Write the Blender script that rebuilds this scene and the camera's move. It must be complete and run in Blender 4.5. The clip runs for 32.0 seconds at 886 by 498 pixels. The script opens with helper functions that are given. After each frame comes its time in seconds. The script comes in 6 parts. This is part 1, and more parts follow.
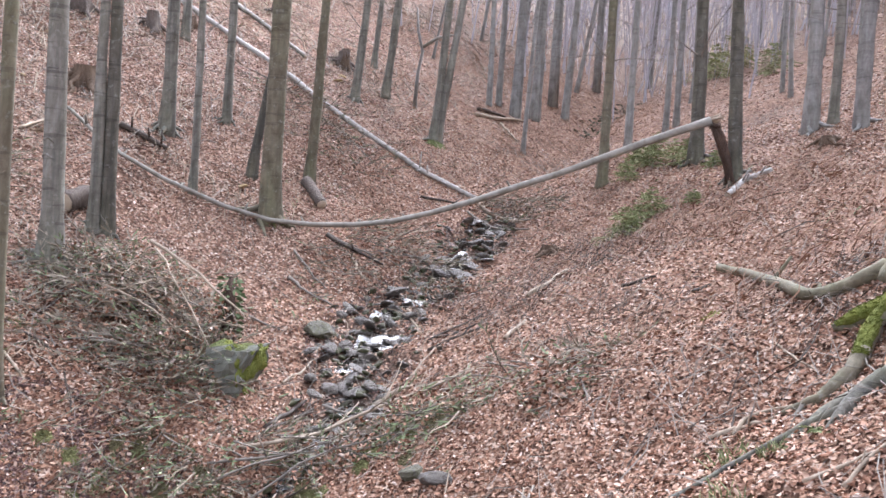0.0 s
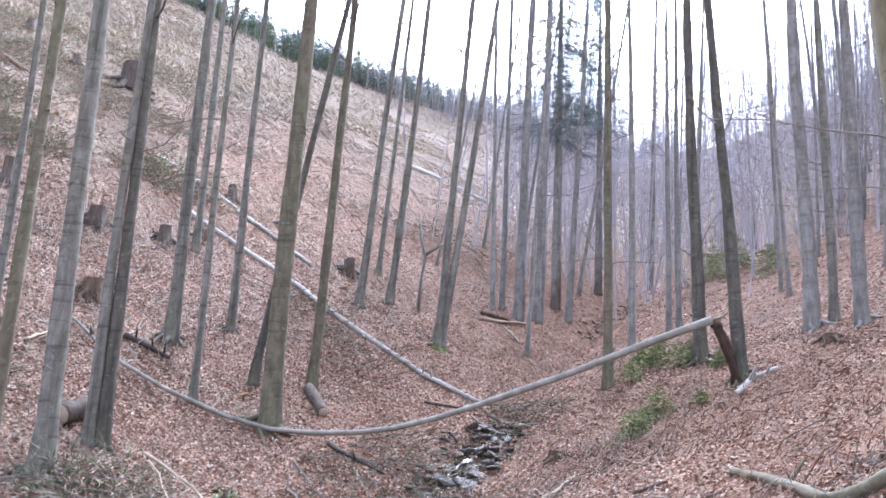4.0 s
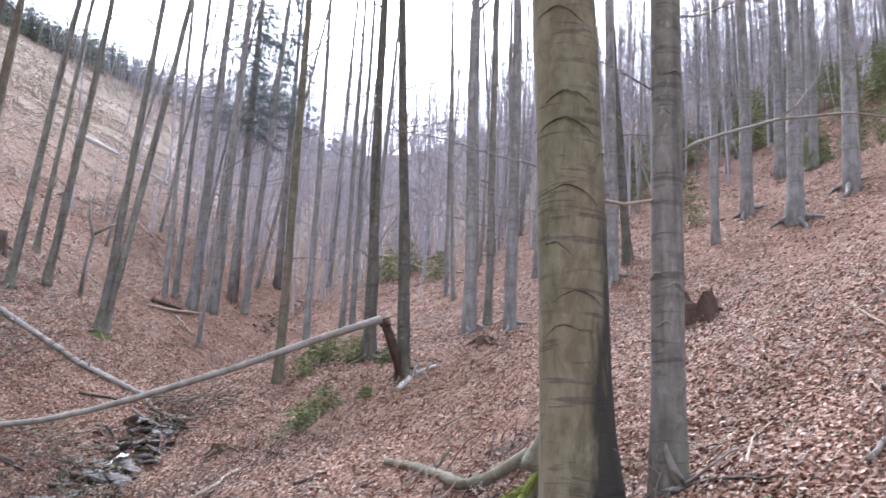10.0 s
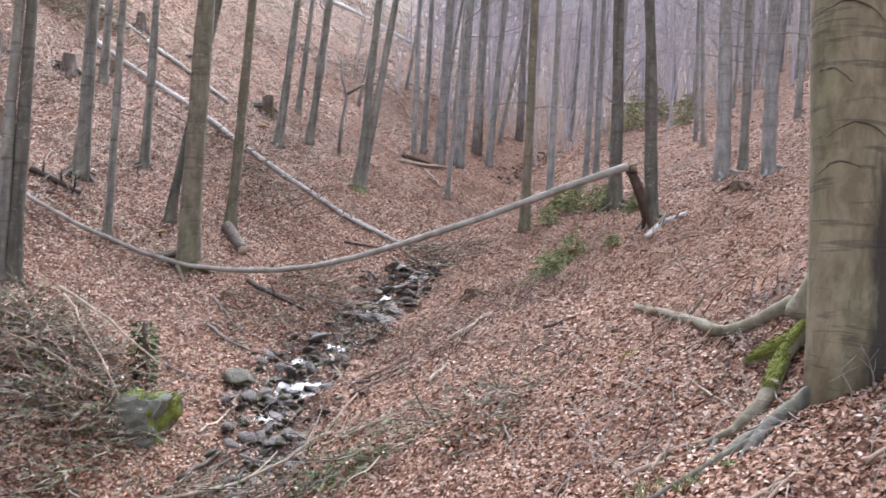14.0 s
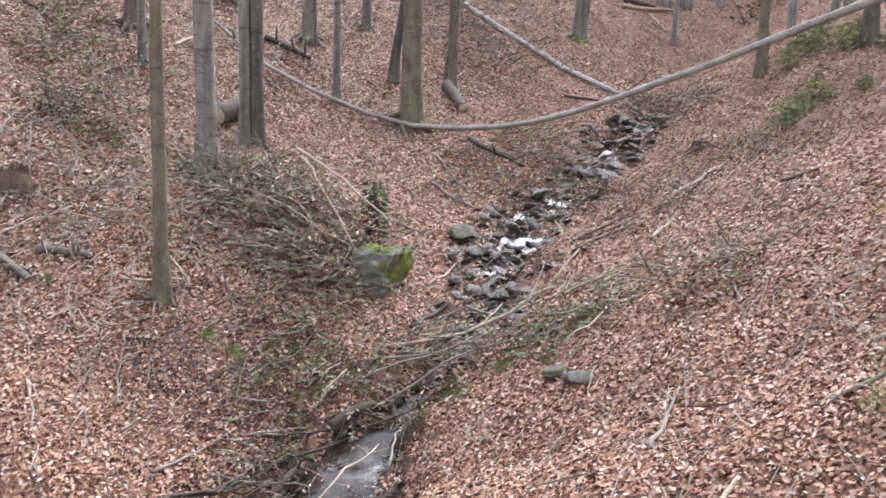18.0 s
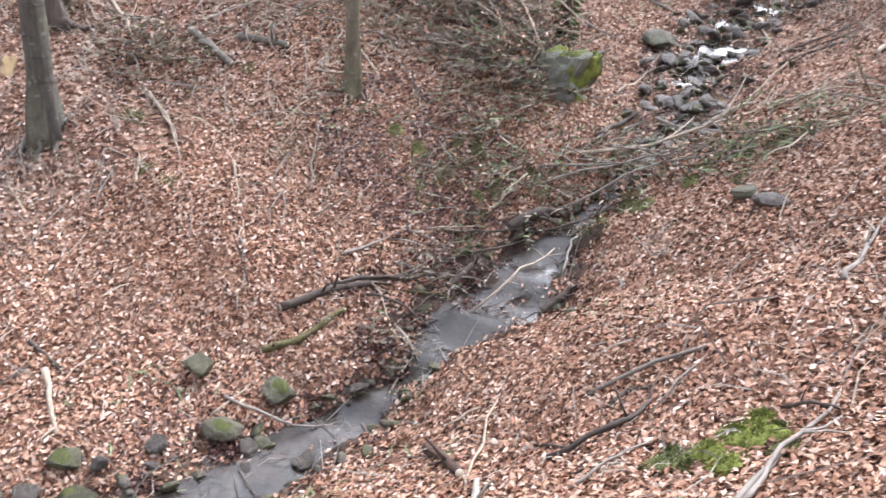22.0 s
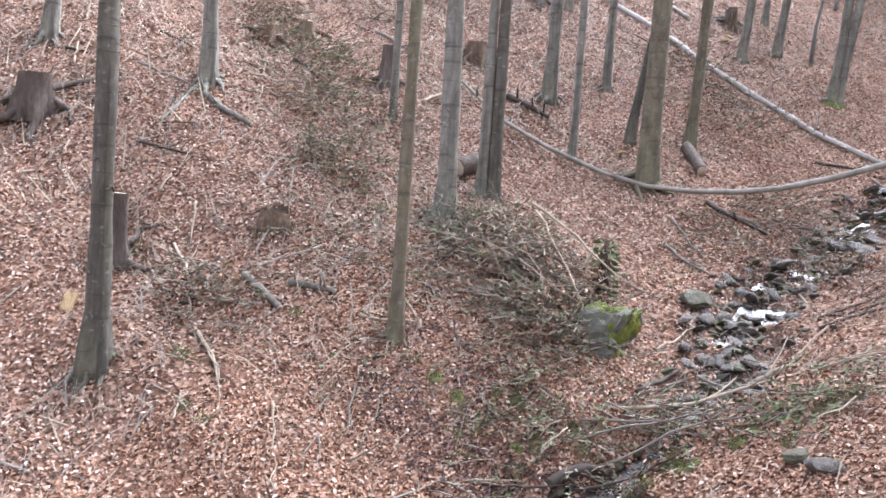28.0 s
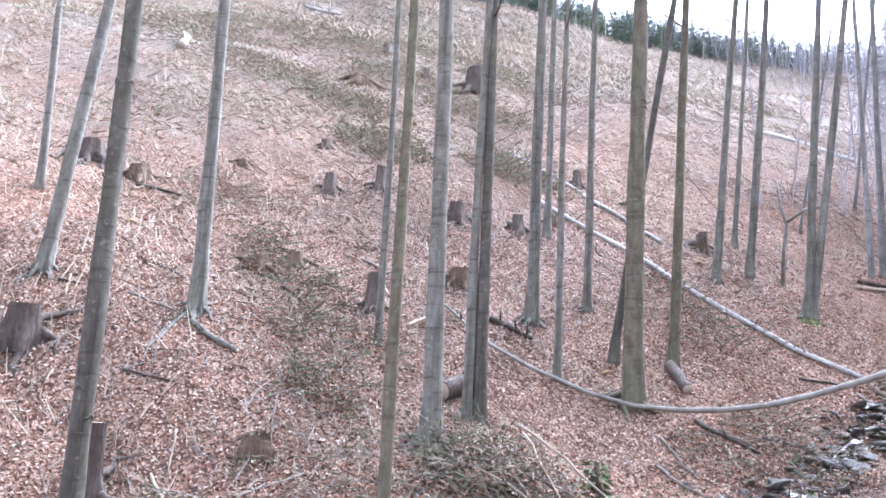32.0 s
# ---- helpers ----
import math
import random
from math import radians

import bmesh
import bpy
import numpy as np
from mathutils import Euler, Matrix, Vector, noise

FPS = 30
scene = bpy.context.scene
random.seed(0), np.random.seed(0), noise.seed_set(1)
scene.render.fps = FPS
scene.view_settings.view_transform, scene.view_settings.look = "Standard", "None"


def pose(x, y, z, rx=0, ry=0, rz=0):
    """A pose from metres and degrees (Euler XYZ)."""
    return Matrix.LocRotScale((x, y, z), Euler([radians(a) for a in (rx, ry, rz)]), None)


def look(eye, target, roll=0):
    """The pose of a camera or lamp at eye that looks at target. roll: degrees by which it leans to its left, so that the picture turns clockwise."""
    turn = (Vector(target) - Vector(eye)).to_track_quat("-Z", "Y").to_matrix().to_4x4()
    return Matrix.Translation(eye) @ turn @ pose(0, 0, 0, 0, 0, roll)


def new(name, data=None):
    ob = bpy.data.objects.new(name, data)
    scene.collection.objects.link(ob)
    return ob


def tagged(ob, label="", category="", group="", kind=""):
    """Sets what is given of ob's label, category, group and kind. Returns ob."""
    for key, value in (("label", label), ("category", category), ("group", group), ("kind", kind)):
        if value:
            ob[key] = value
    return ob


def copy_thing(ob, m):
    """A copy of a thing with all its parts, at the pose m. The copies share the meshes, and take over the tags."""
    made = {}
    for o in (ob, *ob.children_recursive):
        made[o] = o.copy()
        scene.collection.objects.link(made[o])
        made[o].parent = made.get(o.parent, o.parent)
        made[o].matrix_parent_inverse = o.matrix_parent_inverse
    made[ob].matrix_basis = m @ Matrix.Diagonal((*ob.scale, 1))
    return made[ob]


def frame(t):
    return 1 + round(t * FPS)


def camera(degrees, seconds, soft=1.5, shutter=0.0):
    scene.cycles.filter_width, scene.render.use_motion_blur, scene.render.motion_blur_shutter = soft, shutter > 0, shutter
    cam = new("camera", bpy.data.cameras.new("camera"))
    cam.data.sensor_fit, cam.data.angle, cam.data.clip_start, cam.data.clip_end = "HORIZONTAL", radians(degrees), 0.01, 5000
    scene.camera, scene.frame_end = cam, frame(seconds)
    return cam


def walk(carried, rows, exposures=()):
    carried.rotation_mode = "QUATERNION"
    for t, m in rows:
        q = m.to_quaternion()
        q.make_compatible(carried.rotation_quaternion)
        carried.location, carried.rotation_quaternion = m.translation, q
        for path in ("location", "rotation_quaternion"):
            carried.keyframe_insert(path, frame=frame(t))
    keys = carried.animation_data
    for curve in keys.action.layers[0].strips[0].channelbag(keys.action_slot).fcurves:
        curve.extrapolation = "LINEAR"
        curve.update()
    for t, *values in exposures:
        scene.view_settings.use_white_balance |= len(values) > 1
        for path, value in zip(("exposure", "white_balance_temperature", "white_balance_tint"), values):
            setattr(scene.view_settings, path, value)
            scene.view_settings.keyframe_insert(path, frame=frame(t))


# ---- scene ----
# ---- camera and its walk ----
PATH = [
    (0.0, -0.035, -0.036, 0.042, 88.86, -3.76, 8.63),
    (0.5, -0.045, -0.020, 0.037, 88.43, -4.00, 10.15),
    (1.0, -0.056, -0.029, 0.034, 88.51, -4.16, 12.21),
    (1.5, -0.063, -0.025, 0.039, 91.07, -4.54, 11.41),
    (2.0, -0.057, -0.042, 0.050, 93.98, -4.03, 10.96),
    (2.5, -0.058, -0.037, 0.045, 96.70, -3.55, 10.98),
    (4.5, 0.075, -0.004, 0.052, 103.95, -2.54, 8.28),
    (5.0, 0.089, -0.023, 0.059, 104.78, -2.87, 5.42),
    (5.5, 0.096, -0.056, 0.056, 105.85, -3.51, -1.86),
    (6.0, 0.103, -0.053, 0.072, 106.95, -3.68, -6.90),
    (6.5, 0.122, -0.078, 0.079, 107.69, -3.65, -11.02),
    (7.0, 0.133, -0.091, 0.079, 108.01, -3.03, -14.14),
    (7.5, 0.127, -0.115, 0.072, 108.01, -2.44, -17.03),
    (8.0, 0.133, -0.133, 0.058, 106.67, -1.80, -19.63),
    (8.5, 0.113, -0.116, 0.056, 105.44, -1.72, -18.66),
    (9.0, 0.095, -0.119, 0.047, 104.81, -2.17, -17.11),
    (9.5, 0.091, -0.103, 0.047, 104.40, -2.49, -15.02),
    (10.0, 0.077, -0.104, 0.035, 103.38, -2.42, -12.76),
    (10.5, 0.074, -0.068, 0.024, 101.76, -2.46, -10.18),
    (11.0, 0.072, -0.043, 0.016, 99.79, -2.21, -7.56),
    (11.5, 0.068, -0.061, 0.015, 98.12, -1.77, -5.06),
    (12.0, 0.068, -0.042, 0.007, 96.47, -1.38, -2.83),
    (12.5, 0.071, -0.028, -0.012, 95.52, -2.16, -1.45),
    (13.0, 0.050, -0.006, -0.014, 94.78, -2.60, -0.16),
    (13.5, 0.042, 0.001, -0.017, 93.70, -2.89, 1.71),
    (15.5, 0.030, 0.035, 0.015, 88.88, -3.44, 8.04),
    (16.0, 0.034, 0.042, 0.009, 87.71, -2.94, 8.83),
    (16.5, 0.026, 0.054, 0.002, 85.69, -2.94, 11.56),
    (17.0, 0.019, 0.051, 0.001, 84.46, -2.37, 14.79),
    (17.5, 0.016, 0.059, -0.003, 83.35, -2.48, 17.04),
    (18.0, 0.017, 0.073, -0.006, 81.92, -1.65, 18.61),
    (18.5, 0.022, 0.077, -0.008, 80.47, -1.74, 20.47),
    (19.0, 0.019, 0.085, -0.013, 78.95, -1.82, 21.90),
    (19.5, 0.007, 0.081, -0.017, 77.61, -2.19, 22.86),
    (20.0, 0.007, 0.090, -0.006, 76.09, -2.04, 23.71),
    (20.5, 0.005, 0.096, -0.012, 74.70, -2.35, 25.09),
    (21.0, -0.028, 0.075, -0.012, 72.74, -2.34, 26.44),
    (21.5, -0.035, 0.075, -0.020, 69.98, -2.55, 28.62),
    (22.0, -0.053, 0.071, -0.036, 68.25, -2.47, 31.14),
    (22.5, -0.063, 0.069, -0.040, 66.75, -2.41, 33.25),
    (23.0, -0.078, 0.064, -0.053, 65.10, -3.62, 36.05),
    (23.5, -0.093, 0.059, -0.060, 63.98, -4.83, 39.57),
    (24.0, -0.112, 0.040, -0.033, 66.93, -5.29, 41.96),
    (24.5, -0.117, 0.038, -0.013, 69.02, -5.10, 42.84),
    (25.0, -0.128, 0.030, -0.005, 70.92, -4.85, 43.43),
    (25.5, -0.159, 0.015, 0.024, 72.54, -5.10, 43.47),
    (26.0, -0.162, 0.005, 0.047, 75.32, -5.00, 42.37),
    (26.5, -0.172, -0.011, 0.046, 78.75, -5.38, 39.12),
    (28.5, -0.051, 0.036, -0.098, 86.89, -3.87, 33.06),
    (29.0, -0.039, 0.024, -0.107, 88.63, -3.66, 32.38),
    (29.5, -0.040, 0.024, -0.097, 89.70, -3.63, 32.34),
    (30.0, -0.047, 0.030, -0.101, 91.18, -3.87, 32.30),
    (30.5, -0.031, 0.015, -0.094, 93.20, -3.77, 32.07),
    (31.0, -0.033, 0.011, -0.095, 96.48, -3.58, 32.81),
    (31.5, -0.018, 0.004, -0.090, 98.89, -3.09, 32.91),
    (32.0, -0.021, -0.005, -0.086, 100.58, -3.10, 33.12),
]
cam = camera(55.9, 32.0, soft=1.5, shutter=.5)
walk(cam, [(t, pose(x, y, z, rx, ry, rz)) for t, x, y, z, rx, ry, rz in PATH], exposures=[(0, 2.6, 5600, 14), (2, 2.7, 5400, 14), (5, 2.7, 5100, 14), (9, 2.42, 5400, 14), (11, 2.43, 5450, 14), (13, 2.45, 5600, 14), (17, 2.47, 5720, 13), (21, 2.5, 5700, 13), (26, 2.52, 5680, 13), (29, 2.71, 5520, 14), (30.5, 2.83, 5400, 14), (32, 2.94, 5080, 14)])

# ---- overcast daylight ----
world = bpy.data.worlds.new("overcast_sky")
scene.world = world
world.use_nodes = True
wn = world.node_tree.nodes
sky = wn.new("ShaderNodeTexSky")
sky.sky_type, sky.sun_disc = "NISHITA", False
sky.sun_elevation, sky.sun_rotation = radians(48), radians(9)
sky.air_density, sky.dust_density, sky.ozone_density = 1.0, 6.0, 1.0
veil = wn.new("ShaderNodeHueSaturation")
veil.inputs["Saturation"].default_value = .22
world.node_tree.links.new(sky.outputs[0], veil.inputs["Color"])
world.node_tree.links.new(veil.outputs[0], wn["Background"].inputs[0])
wn["Background"].inputs[1].default_value = .14
sun = new("sun", bpy.data.lights.new("sun", "SUN"))
sun.data.energy, sun.data.angle, sun.data.color = 1.0, radians(40), (1, .97, .92)
sun.matrix_world = look((20 * math.sin(radians(9)), 20 * math.cos(radians(9)), 22), (0, 0, 0))
tagged(sun, kind="structure")


# ---- materials ----
def material(name, build):
    m = bpy.data.materials.new(name)
    m.use_nodes = True
    nt = m.node_tree
    build(nt, nt.nodes, nt.nodes["Principled BSDF"], nt.links)
    return m


def coords(nodes, links, kind="Object", scale=(1, 1, 1)):
    tc, mp = nodes.new("ShaderNodeTexCoord"), nodes.new("ShaderNodeMapping")
    mp.inputs["Scale"].default_value = scale
    links.new(tc.outputs[kind], mp.inputs["Vector"])
    return mp.outputs[0]


def noise_tex(nodes, links, vec, scale, detail=5, rough=.6, distort=0.0):
    n = nodes.new("ShaderNodeTexNoise")
    n.inputs["Scale"].default_value, n.inputs["Detail"].default_value = scale, detail
    n.inputs["Roughness"].default_value, n.inputs["Distortion"].default_value = rough, distort
    if vec is not None:
        links.new(vec, n.inputs["Vector"])
    return n.outputs[0]


def ramp(nodes, links, fac, stops):
    r = nodes.new("ShaderNodeValToRGB")
    while len(r.color_ramp.elements) < len(stops):
        r.color_ramp.elements.new(.5)
    for e, (p, c) in zip(r.color_ramp.elements, stops):
        e.position, e.color = p, (*c, 1) if len(c) == 3 else c
    links.new(fac, r.inputs[0])
    return r.outputs[0]


def mix(nodes, links, fac, a, b, mode="MIX"):
    m = nodes.new("ShaderNodeMix")
    m.data_type, m.blend_type = "RGBA", mode
    for sock, v in ((m.inputs[0], fac), (m.inputs[6], a), (m.inputs[7], b)):
        if isinstance(v, (int, float)):
            sock.default_value = v
        elif isinstance(v, tuple):
            sock.default_value = (*v, 1)
        else:
            links.new(v, sock)
    return m.outputs[2]


def bump(nodes, links, bsdf, height, strength, dist=.01):
    b = nodes.new("ShaderNodeBump")
    b.inputs["Strength"].default_value, b.inputs["Distance"].default_value = strength, dist
    links.new(height, b.inputs["Height"])
    links.new(b.outputs[0], bsdf.inputs["Normal"])


def bark(name, low, high, green=.35, rings=.5, streak=.5, lichen=.28):
    def build(nt, nodes, bsdf, links):
        v = coords(nodes, links)
        info = nodes.new("ShaderNodeObjectInfo")
        base = ramp(nodes, links, noise_tex(nodes, links, v, 3.2, 8, .7), [(.3, low), (.7, high)])
        base = mix(nodes, links, .35, base, ramp(nodes, links, info.outputs["Random"], [(0, low), (1, high)]))
        # algae in long soft patches
        al = ramp(nodes, links, noise_tex(nodes, links, coords(nodes, links, scale=(2.2, 2.2, .5)), 1.3, 4), [(.42, (0, 0, 0)), (.68, (green,) * 3)])
        base = mix(nodes, links, al, base, (.155, .16, .088))
        # wet dark runs down the stem
        st = ramp(nodes, links, noise_tex(nodes, links, coords(nodes, links, scale=(9, 9, .35)), 1.0, 4, .55), [(.52, (0, 0, 0)), (.66, (streak,) * 3)])
        base = mix(nodes, links, st, base, (.045, .042, .038))
        # scars that ring the stem
        ring = ramp(nodes, links, noise_tex(nodes, links, coords(nodes, links, scale=(1.4, 1.4, 11)), 1.6, 3, .5, .6), [(.57, (0, 0, 0)), (.66, (rings,) * 3)])
        base = mix(nodes, links, ring, base, (.06, .053, .045))
        blot = ramp(nodes, links, noise_tex(nodes, links, coords(nodes, links, scale=(5, 5, 2)), 1.4, 6, .7, .4), [(.4, (.68, .66, .63)), (.62, (1.08, 1.08, 1.08))])
        base = mix(nodes, links, 1.0, base, blot, "MULTIPLY")
        pale = ramp(nodes, links, noise_tex(nodes, links, v, 14, 3, .6), [(.6, (0, 0, 0)), (.7, (lichen,) * 3)])
        base = mix(nodes, links, pale, base, (.36, .36, .33))
        links.new(base, bsdf.inputs["Base Color"])
        bsdf.inputs["Roughness"].default_value = .9
        bsdf.inputs["Specular IOR Level"].default_value = .25
        fine = noise_tex(nodes, links, coords(nodes, links, scale=(30, 30, 9)), 1, 6, .7)
        bump(nodes, links, bsdf, mix(nodes, links, .5, fine, ring), .5, .02)
    return material(name, build)


bark_grey = bark("grey_beech_bark", (.135, .125, .105), (.29, .272, .238))
bark_brown = bark("brown_beech_bark", (.115, .097, .068), (.22, .19, .135), .55, .4, .25)
bark_dark = bark("dark_wet_bark", (.075, .068, .055), (.16, .145, .12), .3, .6, .7)
# lighter than the grey bark: haze over the farther stems put into colour
bark_far = bark("haze_paled_bark", (.18, .17, .162), (.34, .325, .305), .2, .3, .35)
bark_scar = bark("dark_scar_bark", (.06, .052, .042), (.12, .105, .085), .2, .2, .3)


def build_stained(nt, nodes, bsdf, links):
    """Adds one dark wet run down the foot of the thick stem."""
    old = bsdf.inputs["Base Color"].links[0].from_socket
    tc, sep = nodes.new("ShaderNodeTexCoord"), nodes.new("ShaderNodeSeparateXYZ")
    links.new(tc.outputs["Object"], sep.inputs[0])
    edge = nodes.new("ShaderNodeMath")
    edge.operation = "MULTIPLY_ADD"
    edge.inputs[1].default_value, edge.inputs[2].default_value = 3.6, .02
    links.new(sep.outputs["X"], edge.inputs[0])
    high = nodes.new("ShaderNodeMath")
    high.operation = "MULTIPLY_ADD"
    high.inputs[1].default_value = -.42
    links.new(sep.outputs["Z"], high.inputs[0])
    links.new(edge.outputs[0], high.inputs[2])
    rag = nodes.new("ShaderNodeMath")
    rag.operation = "MULTIPLY_ADD"
    rag.inputs[1].default_value = 2.2
    links.new(noise_tex(nodes, links, coords(nodes, links, scale=(5, 5, 1.2)), 1.3, 6, .65), rag.inputs[0])
    links.new(high.outputs[0], rag.inputs[2])
    wet = ramp(nodes, links, rag.outputs[0], [(.5, (0, 0, 0)), (1.0, (.88, .88, .88))])
    links.new(mix(nodes, links, wet, old, (.03, .026, .023)), bsdf.inputs["Base Color"])


bark_big = bark("stained_beech_bark", (.15, .127, .078), (.24, .205, .132), .7, .55, .12, .1)
build_stained(bark_big.node_tree, bark_big.node_tree.nodes, bark_big.node_tree.nodes["Principled BSDF"], bark_big.node_tree.links)
bark_furrowed = bark("furrowed_olive_bark", (.085, .066, .042), (.21, .165, .1), .4, .1, .3, .08)


def plain(name, stops, scale, rough=.85, stretch=(1, 1, 1), bumps=.4, dist=.01, kind="Object", spec=.18):
    def build(nt, nodes, bsdf, links):
        v = coords(nodes, links, kind, stretch)
        n = noise_tex(nodes, links, v, scale, 7, .68)
        c = ramp(nodes, links, n, stops)
        info = nodes.new("ShaderNodeObjectInfo")
        c = mix(nodes, links, .3, c, ramp(nodes, links, info.outputs["Random"], [(0, stops[0][1]), (1, stops[-1][1])]))
        links.new(c, bsdf.inputs["Base Color"])
        bsdf.inputs["Roughness"].default_value = rough
        bsdf.inputs["Specular IOR Level"].default_value = spec
        bump(nodes, links, bsdf, noise_tex(nodes, links, v, scale * 3, 6, .7), bumps, dist)
    return material(name, build)


log_pale = plain("weathered_log", [(.28, (.055, .044, .032)), (.44, (.14, .122, .098)), (.58, (.22, .2, .168)), (.78, (.36, .335, .29))], 5, .85, (1, 1, 1))
log_white = plain("peeled_pale_log", [(.25, (.15, .13, .11)), (.5, (.38, .35, .315)), (.8, (.6, .57, .53))], 7, .8)
stick_pale = plain("bare_bleached_stick", [(.25, (.17, .125, .085)), (.7, (.41, .335, .255))], 14)
stick_dark = plain("damp_dark_stick", [(.25, (.025, .019, .015)), (.7, (.095, .072, .056))], 9, .7)
# the light violet grey stands in for haze over the far wood
far_twig = plain("haze_tinted_twigs", [(.25, (.29, .27, .285)), (.7, (.46, .43, .455))], .3, bumps=0)
stalk_red = plain("dry_russet_stalk", [(.25, (.16, .09, .06)), (.7, (.34, .205, .135))], 5, bumps=0)
twig_grey = plain("grey_brown_twig", [(.25, (.11, .09, .075)), (.7, (.26, .225, .19))], 6)
stump_wood = plain("weathered_stump_bark", [(.25, (.045, .034, .028)), (.5, (.11, .085, .07)), (.75, (.21, .172, .145))], 9, .9, (1, 1, .3), 1.0, .04)
old_stump = plain("splintered_brown_wood", [(.25, (.05, .034, .023)), (.5, (.125, .085, .058)), (.75, (.25, .18, .125))], 8, .9, (1, 1, .25), 1.0, .04)
fresh_wood = plain("fresh_yellow_wood", [(.25, (.24, .16, .075)), (.7, (.42, .31, .17))], 12, .8)
cut_wood = plain("pale_cut_wood", [(.25, (.3, .23, .16)), (.7, (.5, .42, .32))], 12, .85)
rotten = plain("rotten_red_wood", [(.25, (.034, .022, .016)), (.5, (.08, .052, .038)), (.75, (.15, .1, .074))], 8, .95, (1, 1, .4), .9, .04)
straw_mat = plain("dead_straw", [(.25, (.23, .175, .12)), (.5, (.36, .29, .205)), (.75, (.5, .43, .33))], 3, .85, bumps=0)
stone_wet = plain("wet_dark_stone", [(.25, (.038, .03, .025)), (.5, (.095, .077, .064)), (.64, (.12, .102, .078)), (.8, (.23, .195, .168))], 7, .45, bumps=1, dist=.03, spec=.28)
stone_brook = plain("damp_mossy_stone", [(.25, (.022, .018, .014)), (.42, (.06, .05, .038)), (.54, (.075, .078, .03)), (.64, (.09, .078, .06)), (.8, (.19, .165, .135))], 4, .6, bumps=.8, dist=.03)
stone_dry = plain("grey_bank_stone", [(.25, (.075, .075, .058)), (.55, (.16, .155, .125)), (.8, (.26, .25, .21))], 6, .85, bumps=.6, dist=.02)
moss = plain("bright_moss", [(.25, (.055, .065, .012)), (.5, (.125, .14, .028)), (.75, (.24, .25, .06))], 9, .95, bumps=1, dist=.02)
moss_light = plain("sunny_moss", [(.25, (.07, .08, .016)), (.5, (.155, .175, .036)), (.75, (.26, .28, .075))], 11, .95, bumps=1, dist=.02)
pale_brash = plain("pale_withered_brash", [(.25, (.15, .12, .095)), (.5, (.27, .225, .18)), (.75, (.42, .37, .31))], 5, .9, bumps=0)
seedling = plain("pale_olive_sprays", [(.25, (.12, .135, .05)), (.5, (.195, .21, .09)), (.75, (.29, .3, .15))], 7, .85, bumps=0)
# paler and bluer than the other needles: distance haze put into base colour
needle_far = plain("haze_blued_needles", [(.25, (.1, .12, .125)), (.5, (.16, .185, .185)), (.75, (.22, .25, .24))], 5, .8, bumps=0)
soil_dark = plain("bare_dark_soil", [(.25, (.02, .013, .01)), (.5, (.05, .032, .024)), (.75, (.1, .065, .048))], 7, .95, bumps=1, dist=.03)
moss_wild = plain("yellowish_moss", [(.25, (.07, .066, .028)), (.5, (.135, .132, .05)), (.75, (.22, .21, .09))], 16, .95, bumps=1, dist=.02)
moss_olive = plain("olive_brown_moss", [(.25, (.045, .036, .02)), (.5, (.1, .085, .042)), (.75, (.17, .15, .07))], 16, .95, bumps=1, dist=.02)
moss_dull = plain("dull_moss", [(.25, (.045, .052, .018)), (.5, (.1, .11, .036)), (.75, (.18, .185, .07))], 14, .95, bumps=1, dist=.02)
needle = plain("spruce_needles", [(.25, (.045, .062, .038)), (.5, (.075, .1, .062)), (.75, (.12, .15, .09))], 5, .8, bumps=0)
needle_mid = plain("thicket_needles", [(.25, (.065, .085, .04)), (.5, (.11, .14, .065)), (.75, (.18, .215, .1))], 4, .8, bumps=0)
sprout = plain("olive_sprouts", [(.25, (.1, .115, .05)), (.5, (.17, .19, .085)), (.75, (.26, .28, .14))], 9, .8, bumps=0)
needle_young = plain("young_spruce_needles", [(.25, (.085, .105, .05)), (.5, (.15, .18, .09)), (.75, (.23, .26, .14))], 9, .8, bumps=0)
dead_needle = plain("withered_brash", [(.25, (.085, .068, .046)), (.5, (.19, .158, .115)), (.75, (.36, .31, .24))], 9, .9, bumps=0)


def build_leaves(stops):
    def build(nt, nodes, bsdf, links):
        geo = nodes.new("ShaderNodeNewGeometry")
        c = ramp(nodes, links, geo.outputs["Random Per Island"], stops)
        v = coords(nodes, links)
        spot = ramp(nodes, links, noise_tex(nodes, links, v, 1.1, 6, .68), [(.34, (.68, .65, .62)), (.6, (1.04, 1.04, 1.04))])
        c = mix(nodes, links, 1.0, c, spot, "MULTIPLY")
        vein = ramp(nodes, links, noise_tex(nodes, links, v, 60, 3), [(.35, (.8, .78, .76)), (.65, (1, 1, 1))])
        c = mix(nodes, links, .6, c, vein, "MULTIPLY")
        links.new(c, bsdf.inputs["Base Color"])
        bsdf.inputs["Roughness"].default_value = .7
        bsdf.inputs["Specular IOR Level"].default_value = .16
    return build


LEAF = [(0, (0.080, 0.037, 0.022)), (0.16, (0.164, 0.077, 0.047)), (0.36, (0.268, 0.135, 0.083)), (0.6, (0.362, 0.207, 0.135)), (0.82, (0.437, 0.289, 0.205)), (0.95, (0.526, 0.396, 0.310)), (1, (0.602, 0.492, 0.420))]
leaf_mat = material("fallen_beech_leaves", build_leaves(LEAF))
leaf_mid = material("tan_grey_leaves", build_leaves([(p, tuple(.88 * v * 1.03 + .12 * (c[0] + c[1] + c[2]) / 3 for v in c)) for p, c in LEAF]))
